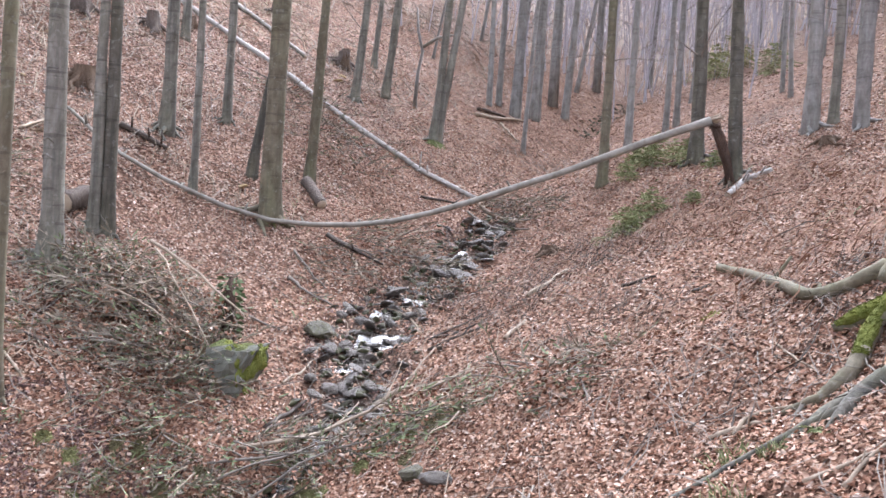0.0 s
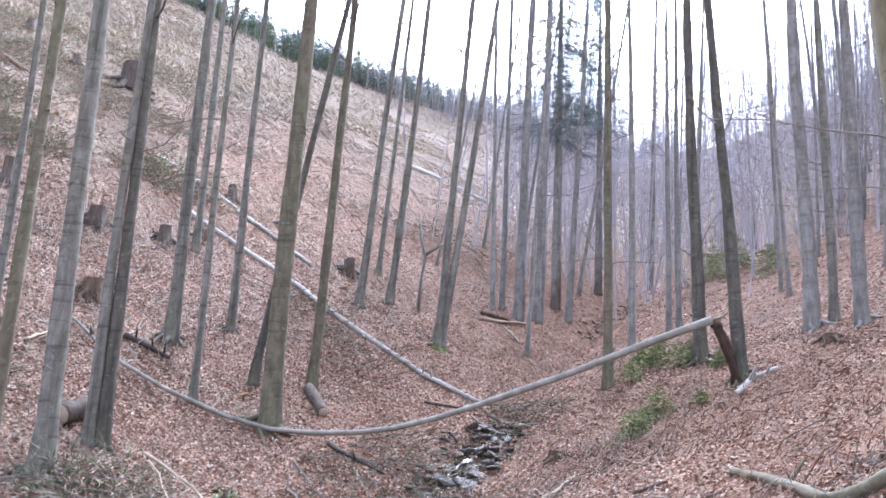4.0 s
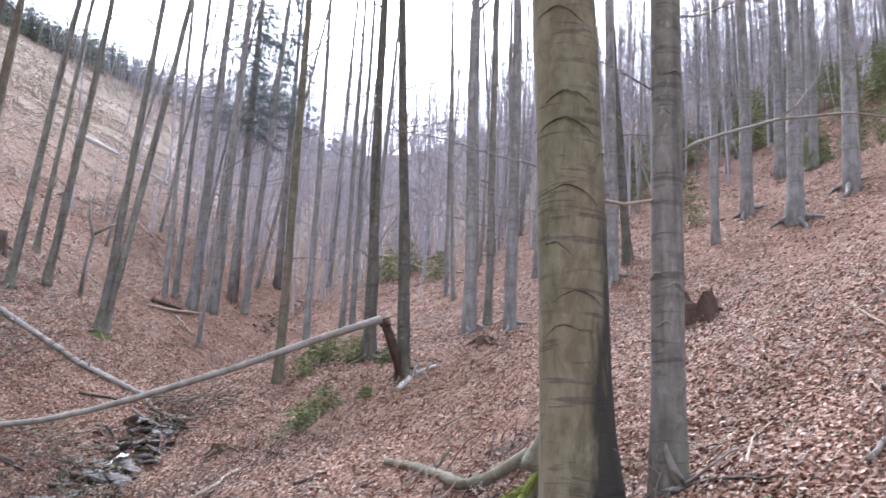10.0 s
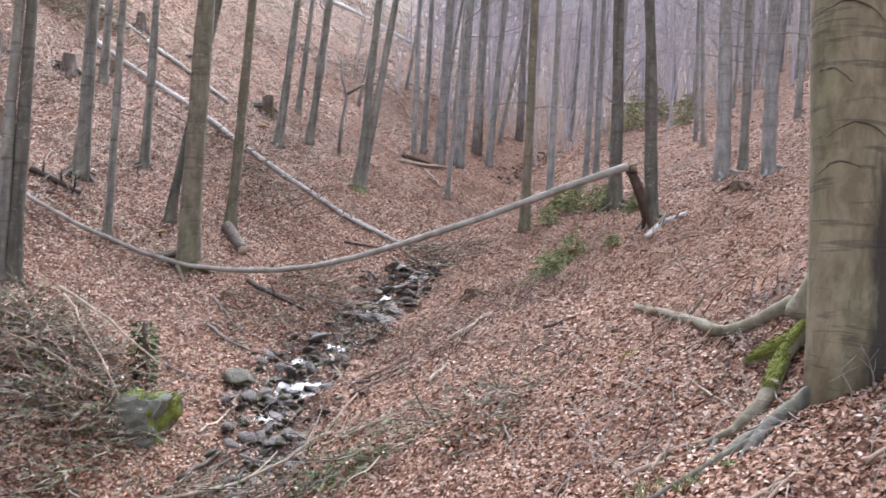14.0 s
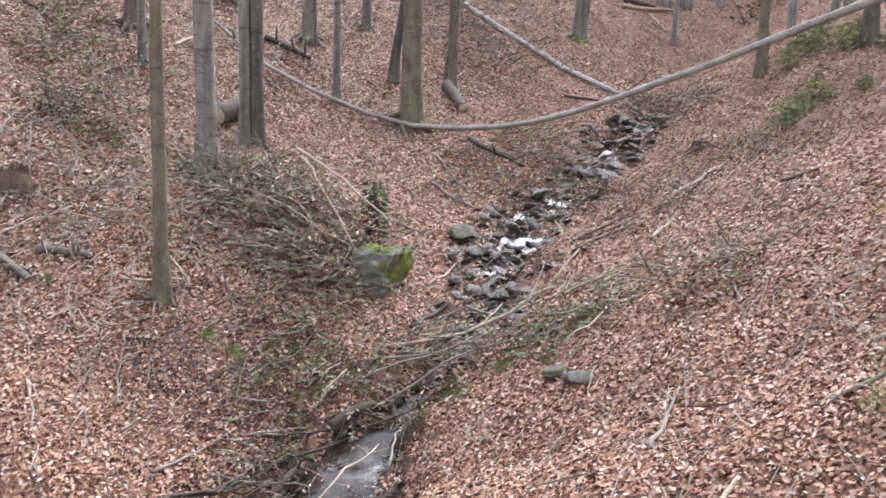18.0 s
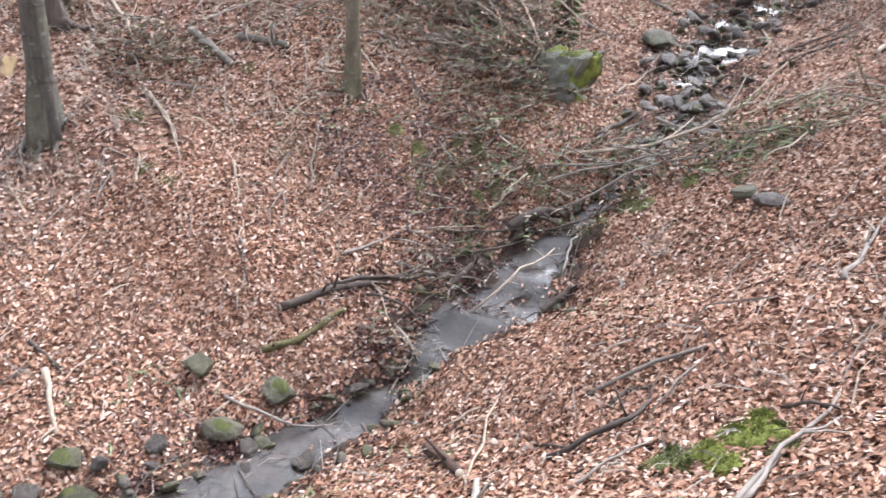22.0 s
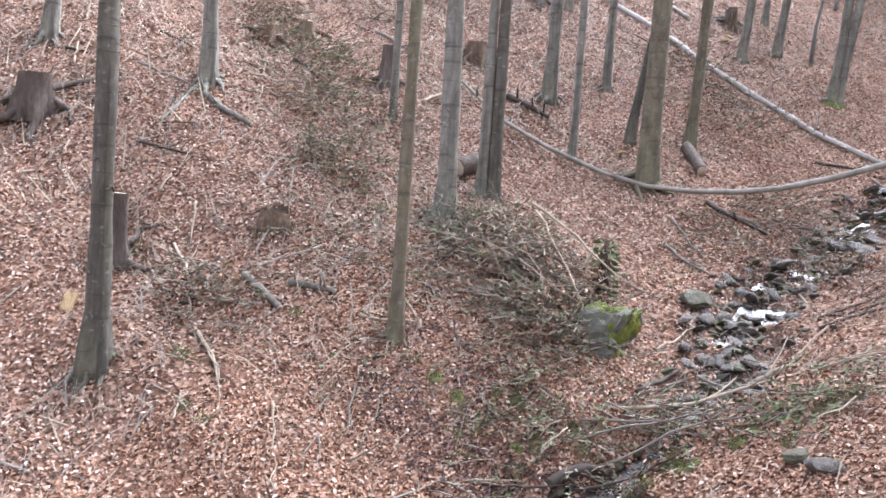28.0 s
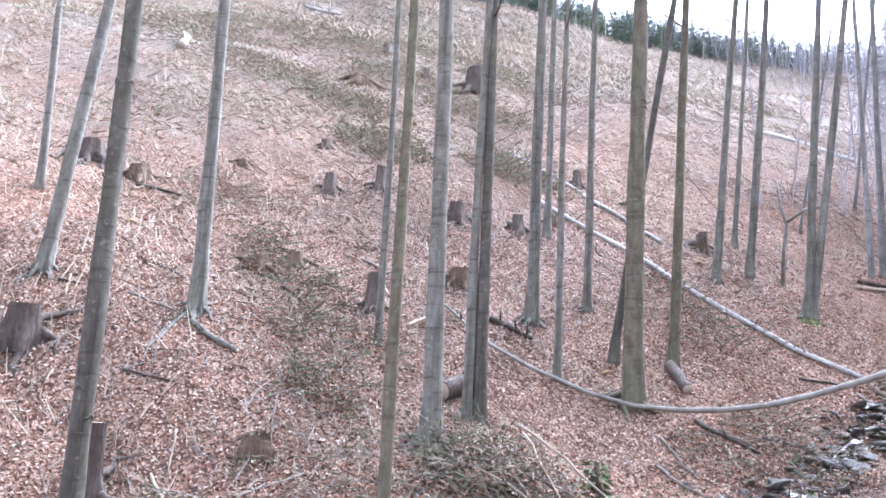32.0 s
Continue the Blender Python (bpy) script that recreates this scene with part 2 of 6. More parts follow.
leaf_wet = material("sodden_leaves", build_leaves([(0, (.03, .016, .013)), (.4, (.09, .045, .036)), (.75, (.16, .085, .066)), (1, (.27, .18, .15))]))
leaf_wet.node_tree.nodes["Principled BSDF"].inputs["Roughness"].default_value = .4
# narrower range than LEAF: haze over the far litter put into colour
leaf_far = material("haze_dulled_leaves", build_leaves([(p, (c[0] * .8 + .02, c[1] * .82 + .018, c[2] * .84 + .018)) for p, c in LEAF]))


def build_ground(nt, nodes, bsdf, links):
    v = coords(nodes, links)
    cells = nodes.new("ShaderNodeTexVoronoi")
    cells.inputs["Scale"].default_value = 22
    links.new(v, cells.inputs["Vector"])
    sep = nodes.new("ShaderNodeSeparateColor")
    links.new(cells.outputs["Color"], sep.inputs[0])
    litter = ramp(nodes, links, sep.outputs[0], [(0, (.055, .03, .021)), (.35, (.13, .072, .049)), (.7, (.215, .125, .085)), (1, (.35, .235, .17))])
    soil = ramp(nodes, links, noise_tex(nodes, links, v, 2.3, 7), [(.3, (.06, .038, .027)), (.7, (.15, .09, .062))])
    c = mix(nodes, links, ramp(nodes, links, noise_tex(nodes, links, v, 1.7, 6, .7), [(.36, (0, 0, 0)), (.52, (1, 1, 1))]), soil, litter)
    # dry grass and brash on the felled slope, painted haze grey up the valley
    cut = nodes.new("ShaderNodeAttribute")
    cut.attribute_name = "felled"
    straw = ramp(nodes, links, noise_tex(nodes, links, v, 2.6, 9, .8), [(.34, (.1, .078, .064)), (.44, (.155, .122, .1)), (.54, (.23, .19, .152)), (.62, (.13, .125, .098)), (.72, (.2, .163, .132))])
    fac = mix(nodes, links, 1.0, cut.outputs["Color"], ramp(nodes, links, noise_tex(nodes, links, v, .35, 5, .65), [(.35, (.35,) * 3), (.6, (1, 1, 1))]), "MULTIPLY")
    c = mix(nodes, links, fac, c, straw)
    bed = nodes.new("ShaderNodeAttribute")
    bed.attribute_name = "bed"
    mud = ramp(nodes, links, noise_tex(nodes, links, v, 7, 6), [(.3, (.018, .014, .012)), (.7, (.06, .046, .036))])
    c = mix(nodes, links, bed.outputs["Color"], c, mud)
    links.new(c, bsdf.inputs["Base Color"])
    bsdf.inputs["Roughness"].default_value = 1.0
    bsdf.inputs["Specular IOR Level"].default_value = .05
    bump(nodes, links, bsdf, mix(nodes, links, .5, cells.outputs["Distance"], noise_tex(nodes, links, v, 8, 6, .7)), .7, .05)


ground_mat = material("leaf_strewn_forest_floor", build_ground)


def build_water(nt, nodes, bsdf, links):
    v = coords(nodes, links)
    fall = nodes.new("ShaderNodeAttribute")
    fall.attribute_name = "fall"
    foam = ramp(nodes, links, noise_tex(nodes, links, coords(nodes, links, scale=(16, 8, 8)), 1.6, 6, .7), [(.56, (0, 0, 0)), (.66, (1, 1, 1))])
    fac = mix(nodes, links, 1.0, fall.outputs["Color"], foam, "MULTIPLY")
    c = mix(nodes, links, fac, ramp(nodes, links, noise_tex(nodes, links, v, 3, 4), [(.3, (.018, .014, .011)), (.7, (.06, .048, .038))]), (.17, .175, .19))
    links.new(c, bsdf.inputs["Base Color"])
    bsdf.inputs["Roughness"].default_value = .16
    bsdf.inputs["Specular IOR Level"].default_value = .6
    bump(nodes, links, bsdf, mix(nodes, links, .4, noise_tex(nodes, links, v, 14, 5, .6, .8), noise_tex(nodes, links, v, 4, 3, .5, .6)), .42, .03)


water_mat = material("shallow_brook_water", build_water)


# ---- the lie of the land ----
SY = np.array([-80, -40, -12, -4, 0, 2.4, 4.2, 6.25, 8.5, 9.5, 10.6, 12.6, 14.2, 16.2, 28.5, 31, 45, 70, 110, 200, 700.])
SX = np.array([-13, -10, -7, -5.6, -4.6, -3.9, -3.3, -2.78, -2.25, -2.4, -2.6, -2.2, -1.74, -1.36, .7, 1.5, 3.5, 5, 7, 8, 10.])
SZ = np.array([-20, -13, -7, -5, -4.1, -3.75, -3.57, -2.83, -2, -1.7, -1.35, -.8, -.27, .46, 3.9, 4.7, 9.3, 18.8, 36.5, 72, 130.])
FY = np.arange(-80, 700, .25)
_w = np.hanning(7); _w /= _w.sum()
FX = np.convolve(np.pad(np.interp(FY, SY, SX), 3, "edge"), _w, "valid")
FZ = np.convolve(np.pad(np.interp(FY, SY, SZ), 3, "edge"), _w, "valid")
TABLE = np.random.RandomState(5).rand(64, 64)


def wave(x, y, size):
    """Smooth value noise, -1 to 1, with bumps of that size in metres."""
    u, v = np.asarray(x, float) / size + 31.7, np.asarray(y, float) / size + 17.3
    i, j = np.floor(u).astype(int), np.floor(v).astype(int)
    a, b = u - i, v - j
    a, b = a * a * (3 - 2 * a), b * b * (3 - 2 * b)
    g = lambda p, q: TABLE[p % 64, q % 64]
    return ((g(i, j) * (1 - a) + g(i + 1, j) * a) * (1 - b) + (g(i, j + 1) * (1 - a) + g(i + 1, j + 1) * a) * b) * 2 - 1


def stream_x(y):
    return np.interp(y, FY, FX)


def stream_base(y):
    return np.interp(y, FY, FZ)


def stream_phase(y):
    """Counts the small pools down the brook."""
    y = np.asarray(y, float)
    return y / .52 + .35 * wave(y, y * 0 + 4, 1.3)


def stream_z(y):
    """The brook falls in steps from pool to pool."""
    y = np.asarray(y, float)
    steps = np.clip(1 - np.abs(y - 8) / 13, 0, 1) ** .5
    return np.interp(y - .07 * steps * np.sin(2 * math.pi * stream_phase(y)), FY, FZ)


def bed_half(y):
    y = np.asarray(y, float)
    return .33 + .1 * wave(y, y * 0, .9) + .1 * np.clip((4.2 - y) / 1.0, 0, 1) - .1 * np.exp(-((y - 4.75) / .4) ** 2) + .22 * np.exp(-((y - 5.85) / .5) ** 2) - .2 * np.exp(-((y - 7.4) / .75) ** 2) + .2 * np.clip((y - 8) / 2, 0, 1) - .42 * np.clip((y - 14.8) / 2.5, 0, 1)


def ground_z(x, y, rough=True):
    """Height of the forest floor: a steep ravine with a stream at its bottom."""
    x, y = np.asarray(x, float), np.asarray(y, float)
    d = x - stream_x(y)
    a = np.abs(d)
    k = np.clip((y - 6) / 7, 0, 1)
    k = k * k * (3 - 2 * k)
    near = .545 * (1 - k) + .335 * k
    bank = np.maximum(a - bed_half(y), 0)
    right = near * np.minimum(bank, 6) + .46 * np.clip(bank - 6, 0, 6) + .57 * np.clip(bank - 12, 0, 30) + .3 * np.maximum(bank - 42, 0)
    flat = np.clip((y - 52) / 45, 0, 1)
    left = (.43 * np.minimum(bank, 9) + .47 * np.clip(bank - 9, 0, 17)) * (1 - .38 * flat) + (.42 + .16 * flat) * np.maximum(bank - 26, 0)
    z = stream_base(y) + (stream_z(y) - stream_base(y)) * np.exp(-bank / .3) + np.where(d > 0, right, left)
    # the ridges that close the valley
    top = np.where(d > 0, 40 + .1 * y, 46.5 + .1 * y + .17 * np.maximum(-d - 45, 0))
    z = np.where(z > top - 12, top - 12 * np.exp(-np.maximum(z - top + 12, 0) / 12), z)
    if rough:
        soft = np.clip(bank / .8, 0, 1)
        z = z + soft * (.16 * wave(x, y, 3.1) + .05 * wave(x + 9, y, .9) + .02 * wave(x, y + 5, .31))
        far = np.clip((np.hypot(x, y) - 30) / 40, 0, 1)
        z = z + far * (1.2 * wave(x, y, 17) + .5 * wave(x, y, 6))
        z = z - .1 * (1 - np.clip(a / bed_half(y), 0, 1) ** 2) + (1 - soft) * (.07 * wave(x, y, .34) + .04 * wave(x + 3, y, .15))
    return z


# ---- building helpers ----
def mesh_of(name, verts, faces, mat, smooth=True):
    me = bpy.data.meshes.new(name)
    me.from_pydata([tuple(v) for v in verts], [], faces)
    if smooth:
        me.polygons.foreach_set("use_smooth", [True] * len(me.polygons))
    me.materials.append(mat)
    return me


def part(name, data, material, parent, label=""):
    """One mesh object under a thing: data is (verts, faces) or a mesh."""
    me = data if isinstance(data, bpy.types.Mesh) else mesh_of(name, data[0], data[1], material)
    ob = new(name, me)
    ob.parent = parent
    if label:
        tagged(ob, label=label)
    return ob


def thing(name, x, y, z, label, category, group="", kind="", turn=0.0):
    ob = new(name)
    ob.empty_display_size = .2
    ob.matrix_basis = pose(x, y, z, 0, 0, turn)
    return tagged(ob, label, category, group, kind)


def solid(name, data, mat, place, label, category, group="", kind=""):
    ob = new(name, data if isinstance(data, bpy.types.Mesh) else mesh_of(name, data[0], data[1], mat))
    ob.matrix_basis = place
    return tagged(ob, label, category, group, kind)


def tube(points, radii, sides=8, lobes=None, rng=None, rough=0.0):
    """A closed tube along points. lobes(i, angle): a factor on the radius."""
    pts = [Vector(p) for p in points]
    verts, faces = [], []
    side = None
    for i, p in enumerate(pts):
        a = (pts[min(i + 1, len(pts) - 1)] - pts[max(i - 1, 0)]).normalized()
        if side is None:
            side = a.orthogonal().normalized()
        side = (side - a * side.dot(a)).normalized()
        other = a.cross(side)
        for k in range(sides):
            w = 2 * math.pi * k / sides
            r = radii[i] * (lobes(i, w) if lobes else 1)
            if rough:
                r *= 1 + rough * rng.uniform(-1, 1)
            verts.append(p + (side * math.cos(w) + other * math.sin(w)) * r)
    n = len(pts)
    for i in range(n - 1):
        for k in range(sides):
            j = (k + 1) % sides
            faces.append((i * sides + k, i * sides + j, (i + 1) * sides + j, (i + 1) * sides + k))
    faces.append(tuple(range(sides - 1, -1, -1)))
    faces.append(tuple((n - 1) * sides + k for k in range(sides)))
    return verts, faces


def join(shapes):
    verts, faces = [], []
    for v, f in shapes:
        o = len(verts)
        verts += v
        faces += [tuple(i + o for i in q) for q in f]
    return verts, faces


def wander(rng, start, way, length, n, bend=.15, lift=0.0):
    """A crooked line of n + 1 points."""
    p, d, out = Vector(start), Vector(way).normalized(), [Vector(start)]
    for _ in range(n):
        d = (d + Vector((rng.uniform(-1, 1), rng.uniform(-1, 1), rng.uniform(-1, 1) + lift)) * bend).normalized()
        p = p + d * (length / n)
        out.append(p.copy())
    return out


def along(pts, s):
    k = min(int(s * (len(pts) - 1)), len(pts) - 2)
    return pts[k].lerp(pts[k + 1], s * (len(pts) - 1) - k), (pts[k + 1] - pts[k]).normalized()


def limb_with_twigs(rng, start, way, length, r, twigs, mat, parent):
    """A limb as a part, with each of its twigs as a part of the limb."""
    line = wander(rng, start, way, length, 6, .16, .15)
    limb = part("branch", tube(line, [r * (1 - .8 * i / 6) for i in range(7)], 6), mat, parent)
    for _ in range(twigs):
        p, d = along(line, rng.uniform(.25, .98))
        w = (d + Vector((rng.uniform(-1, 1), rng.uniform(-1, 1), rng.uniform(-.4, .9))) * .8).normalized()
        ln = length * rng.uniform(.2, .5)
        sub = wander(rng, p, w, ln, 4, .2, .15)
        shapes = [tube(sub, [r * .4 * (1 - .75 * i / 4) for i in range(5)], 4)]
        for _ in range(3):
            q, e = along(sub, rng.uniform(.3, .9))
            w = (e + Vector((rng.uniform(-1, 1), rng.uniform(-1, 1), rng.uniform(-.3, .8))) * .8).normalized()
            shapes.append(tube(wander(rng, q, w, ln * .5, 2, .2, .15), [r * .2, r * .14, r * .06], 3))
        part("twig", join(shapes), mat, limb)
    return limb


def branch_shape(rng, start, way, length, r, twigs=4, sides=5, lift=.15):
    line = wander(rng, start, way, length, 6, .16, lift)
    shapes = [tube(line, [r * (1 - .8 * i / 6) for i in range(7)], sides)]
    for _ in range(twigs):
        p, d = along(line, rng.uniform(.25, .95))
        w = (d + Vector((rng.uniform(-1, 1), rng.uniform(-1, 1), rng.uniform(-.4, .9))) * .8).normalized()
        ln = length * rng.uniform(.2, .45)
        sub = wander(rng, p, w, ln, 4, .2, lift)
        shapes.append(tube(sub, [r * .38 * (1 - .75 * i / 4) for i in range(5)], 3))
        for _ in range(2):
            q, e = along(sub, rng.uniform(.3, .9))
            w = (e + Vector((rng.uniform(-1, 1), rng.uniform(-1, 1), rng.uniform(-.3, .8))) * .8).normalized()
            shapes.append(tube(wander(rng, q, w, ln * .5, 2, .2, lift), [r * .2, r * .14, r * .06], 3))
    return join(shapes)


def ground_at(x, y):
    return float(ground_z(x, y))


# ---- the ground sheet ----
def spaced(lo, hi, step, out_lo, out_hi):
    xs = list(np.arange(lo, hi, step))
    d = step
    while xs[-1] < out_hi:
        d *= 1.09
        xs.append(xs[-1] + d)
    d = step
    while xs[0] > out_lo:
        d *= 1.09
        xs.insert(0, xs[0] - d)
    return np.array(xs)


def quick_mesh(name, co, faces, size, mat):
    """A mesh from arrays: co (n, 3), faces (m, size)."""
    me = bpy.data.meshes.new(name)
    me.vertices.add(len(co))
    me.vertices.foreach_set("co", np.ascontiguousarray(co, np.float32).ravel())
    me.loops.add(faces.size)
    me.loops.foreach_set("vertex_index", np.ascontiguousarray(faces, np.int32).ravel())
    me.polygons.add(len(faces))
    me.polygons.foreach_set("loop_start", np.arange(0, faces.size, size, dtype=np.int32))
    me.update(calc_edges=True)
    me.materials.append(mat)
    return me


def felled(x, y):
    """How far the left slope has been cleared of trees, 0 to 1."""
    d = stream_x(y) - x
    return np.clip((d - 11 + 4 * wave(x, y, 5)) / 14, 0, 1) * np.clip((y + 12) / 10, 0, 1)


gx, gy = spaced(-15, 11, .11, -520, 520), spaced(-1, 25, .11, -420, 690)
GX, GY = np.meshgrid(gx, gy)
GZ = ground_z(GX, GY)
nx, ny = len(gx), len(gy)
ii = (np.arange(ny - 1)[:, None] * nx + np.arange(nx - 1)[None, :]).ravel()
sheet = quick_mesh("ground", np.stack([GX.ravel(), GY.ravel(), GZ.ravel()], 1), np.stack([ii, ii + 1, ii + 1 + nx, ii + nx], 1), 4, ground_mat)
sheet.polygons.foreach_set("use_smooth", np.ones(len(sheet.polygons), bool))
# beyond y 30 the felled value also greys wooded ground, painted for haze
for attr, val in (("felled", np.maximum(felled(GX, GY), np.clip((GY - 30) / 24, 0, .9))), ("bed", np.clip(1.35 - np.abs(GX - stream_x(GY)) / (bed_half(GY) * 1.25), 0, 1) * np.clip(17.5 - GY, .35, 1) * np.where(GY > 8.2, .72, 1))):
    layer = sheet.attributes.new(attr, "FLOAT", "POINT")
    layer.data.foreach_set("value", val.ravel().astype(np.float32))
ground = tagged(new("ground", sheet), "steep forest ravine floor under fallen beech leaves", "ground", kind="structure")

# ---- the brook ----
wy = np.arange(-9, 16.6, .05)
wu = np.linspace(-1, 1, 11)
WU, WY = np.meshgrid(wu, wy)
upper = np.clip((WY - 8) / .8, 0, 1)
half = bed_half(WY) * (1.0 - .6 * upper) + .08 * upper * wave(WY, WU * 0, .5)
WX = stream_x(WY) + WU * half + upper * .28 * wave(WY, WU * 0 + 3, .8)
WZ = stream_z(WY) - .045 - .045 * upper + .012 * wave(WX, WY, .17)
ii = (np.arange(len(wy) - 1)[:, None] * 11 + np.arange(10)[None, :]).ravel()
brook = quick_mesh("water", np.stack([WX.ravel(), WY.ravel(), WZ.ravel()], 1), np.stack([ii, ii + 1, ii + 12, ii + 11], 1), 4, water_mat)
brook.polygons.foreach_set("use_smooth", np.ones(len(brook.polygons), bool))
fall = np.clip((-np.cos(2 * math.pi * stream_phase(WY)) - .82) / .15, 0, 1) * np.clip(1.6 * wave(WY * 1.3, WU * .6 + WY, .5) - .1 + .6 * (WY < 6.4), 0, 1) * np.exp(-(WU / .35) ** 2) * np.clip((WY - 4.3) / .4, 0, 1)
layer = brook.attributes.new("fall", "FLOAT", "POINT")
layer.data.foreach_set("value", np.clip(fall * 1.3, 0, 1).ravel().astype(np.float32))
water = tagged(new("water", brook), "shallow clear brook tumbling over dark stones", "brook", kind="structure")


# ---- trees ----
tree_count = [0]
TREES = []


def stem_line(rng, h, lean, n, crook):
    pts, off = [], Vector((0, 0))
    drift = Vector((0, 0))
    for i in range(n + 1):
        s = (i / n) ** 1.35
        z = s * h
        pts.append(Vector((lean[0] * z + off.x, lean[1] * z + off.y, z - .5 if i == 0 else z)))
        drift = drift * .6 + Vector((rng.uniform(-1, 1), rng.uniform(-1, 1))) * crook
        off = off + drift * (h / n) * .5
    return pts


def stem_shape(rng, pts, r, h, sides, flare=.9, taper=.66):
    phase, k = rng.uniform(0, 6), rng.choice([3, 4, 5])
    radii = []
    for p in pts:
        z = max(p.z, 0)
        radii.append(r * (.97 - taper * min(z / h, 1) ** .8) * ((.92 + .16 * rng.random()) if taper > .3 else (.98 + .04 * rng.random())))

    def lobes(i, w):
        z = max(pts[i].z, 0)
        f = math.exp(-z / (.1 + r * .9))
        return 1 + flare * f * (.55 + .45 * math.cos(k * w + phase)) + .035 * math.cos(3 * w + z * 1.3)
    return tube(pts, radii, sides, lobes)


def beech(x, y, r, lean=(0, 0), h=0, mat=None, limbs=7, sides=12, label="", crook=.022, low=.5, flare=.9, fork=None, roots=0, knots=0, spurs=0, taper=.66, name="beech_tree"):
    """A bare beech: stem with root flare, limbs with twigs."""
    tree_count[0] += 1
    rng = random.Random(100 + tree_count[0])
    mat = mat or bark_grey
    h = h or min(21, 11 + r * 45)
    t = thing(name, x, y, ground_at(x, y), label or "bare grey beech with a smooth stem standing in leaves", "tree", "trees of the ravine")
    pts = stem_line(rng, h, lean, 24, crook)
    trunk = part("trunk", stem_shape(rng, pts, r, h, sides, flare, taper), mat, t)
    if fork:
        at, fl = fork
        p, _ = along(pts, at)
        top = [p + Vector((fl[0] * s, fl[1] * s, s)) * (h - p.z) * .95 for s in (0, .1, .25, .45, .7, 1)]
        part("stem", tube(top, [r * .72 * (1 - .6 * i / 5) for i in range(6)], 10), mat, t)
    for _ in range(limbs):
        s = rng.uniform(low, .97)
        p, d = along(pts, s)
        w = rng.uniform(0, 2 * math.pi)
        way = Vector((math.cos(w), math.sin(w), rng.uniform(.35, 1.3)))
        limb_with_twigs(rng, p, way, rng.uniform(1.2, 3.2) * (1.25 - s * .6), max(.012, r * .22 * (1.2 - s * .6)), 4, mat, t)
    # thin dead side branches low on the stem
    for _ in range(spurs):
        p, d = along(pts, (rng.uniform(1.6, 10) / h) ** (1 / 1.35))
        w = rng.uniform(0, 2 * math.pi)
        part("dead_branch", branch_shape(rng, p, Vector((math.cos(w), math.sin(w), rng.uniform(-.15, .6))), rng.uniform(.5, 1.9), rng.uniform(.009, .017), 5, 4, .05), twig_grey, t)
    for i in range(knots):
        z = rng.uniform(.5, 6.5)
        s = (z / h) ** (1 / 1.35)
        p, d = along(pts, s)
        rr = r * (.97 - taper * (z / h) ** .8)
        a0, span = rng.uniform(0, 6.3), rng.uniform(.5, 1.3)
        line = [p + Vector((math.cos(a0 + u * span) * rr, math.sin(a0 + u * span) * rr, -.05 * abs(u) + .01 * math.sin(5 * u))) for u in (-1, -.66, -.33, 0, .33, .66, 1)]
        k = r * rng.uniform(.05, .11)
        part("knot", tube(line, [k * .3, k * .7, k, k * 1.15, k, k * .7, k * .3], 6), mat, t)
    for i in range(roots):
        w = 2 * math.pi * (i + rng.uniform(-.3, .3)) / roots
        ln = r * rng.uniform(2.2, 4.2)
        line = []
        for k in range(7):
            d = r * .55 + ln * k / 6
            a = w + .1 * k * rng.uniform(-1, 1)
            px, py = math.cos(a) * d, math.sin(a) * d
            line.append(Vector((px, py, ground_at(x + px, y + py) - t.location.z + r * .8 * (1 - k / 6) ** 2 + .02 - .06 * k / 6)))
        part("root", tube(line, [r * .36 * (1 - .8 * (k / 6) ** .8) for k in range(7)], 8), mat, t)
    TREES.append((x, y))
    return t


# ---- the standing beeches ----
beech(-6.81, 4.56, 0.112, (-0.001, 0.001), flare=1.5, knots=22, mat=bark_dark, roots=6, sides=16, limbs=8, crook=.02, label="dark knotted beech with deep bark folds above its roots")
beech(-5.08, 6.79, 0.079, (-0.001, -0.001), knots=18, mat=bark_brown, roots=5, sides=14, limbs=6, crook=.016, label="slender greenish beech with a knobbly stem")
beech(-9.96, 8.34, 0.123, (-0.005, -0.006), knots=8, roots=7, flare=1.3, label="pale grey beech with roots spreading downhill")
beech(-12.04, 7.10, 0.124, (0.046, 0.077), roots=5)
beech(-15.38, 8.78, 0.086, (-0.017, -0.030))
beech(-8.07, 10.37, 0.067, (-0.005, -0.004), spurs=2)
beech(-5.94, 8.83, 0.133, (-0.018, -0.012), knots=12, roots=6, sides=16, low=.6, label="stout light grey beech with ring scars")
beech(-6.21, 10.10, 0.084, (0.009, 0.005), knots=8, roots=4, label="slim silver grey beech beside a darker one", spurs=2)
beech(-6.06, 10.20, 0.096, (-0.009, -0.006), roots=4, mat=bark_dark, spurs=2)
beech(-7.02, 13.50, 0.129, (0.001, 0.000), roots=6, spurs=2)
beech(-5.96, 12.41, 0.070, (-0.001, -0.001), roots=3, spurs=2)
beech(-8.75, 17.49, 0.101, (-0.002, -0.001), spurs=2)
beech(-6.56, 14.94, 0.089, (0.002, 0.001), roots=4, spurs=2)
beech(-4.79, 12.71, 0.175, (0.004, 0.002), knots=8, roots=4, mat=bark_brown, sides=16, label="tall brownish beech at the foot of the slope", spurs=2)
beech(-5.56, 13.75, 0.085, (0.132, 0.053), mat=bark_dark, spurs=2)
beech(-4.79, 14.65, 0.104, (0.028, 0.009), knots=14, mat=bark_brown, spurs=2)
beech(-5.28, 19.28, 0.103, (0.074, 0.020), roots=5, spurs=5)
beech(-5.69, 22.54, 0.080, (0.055, 0.014), spurs=5)
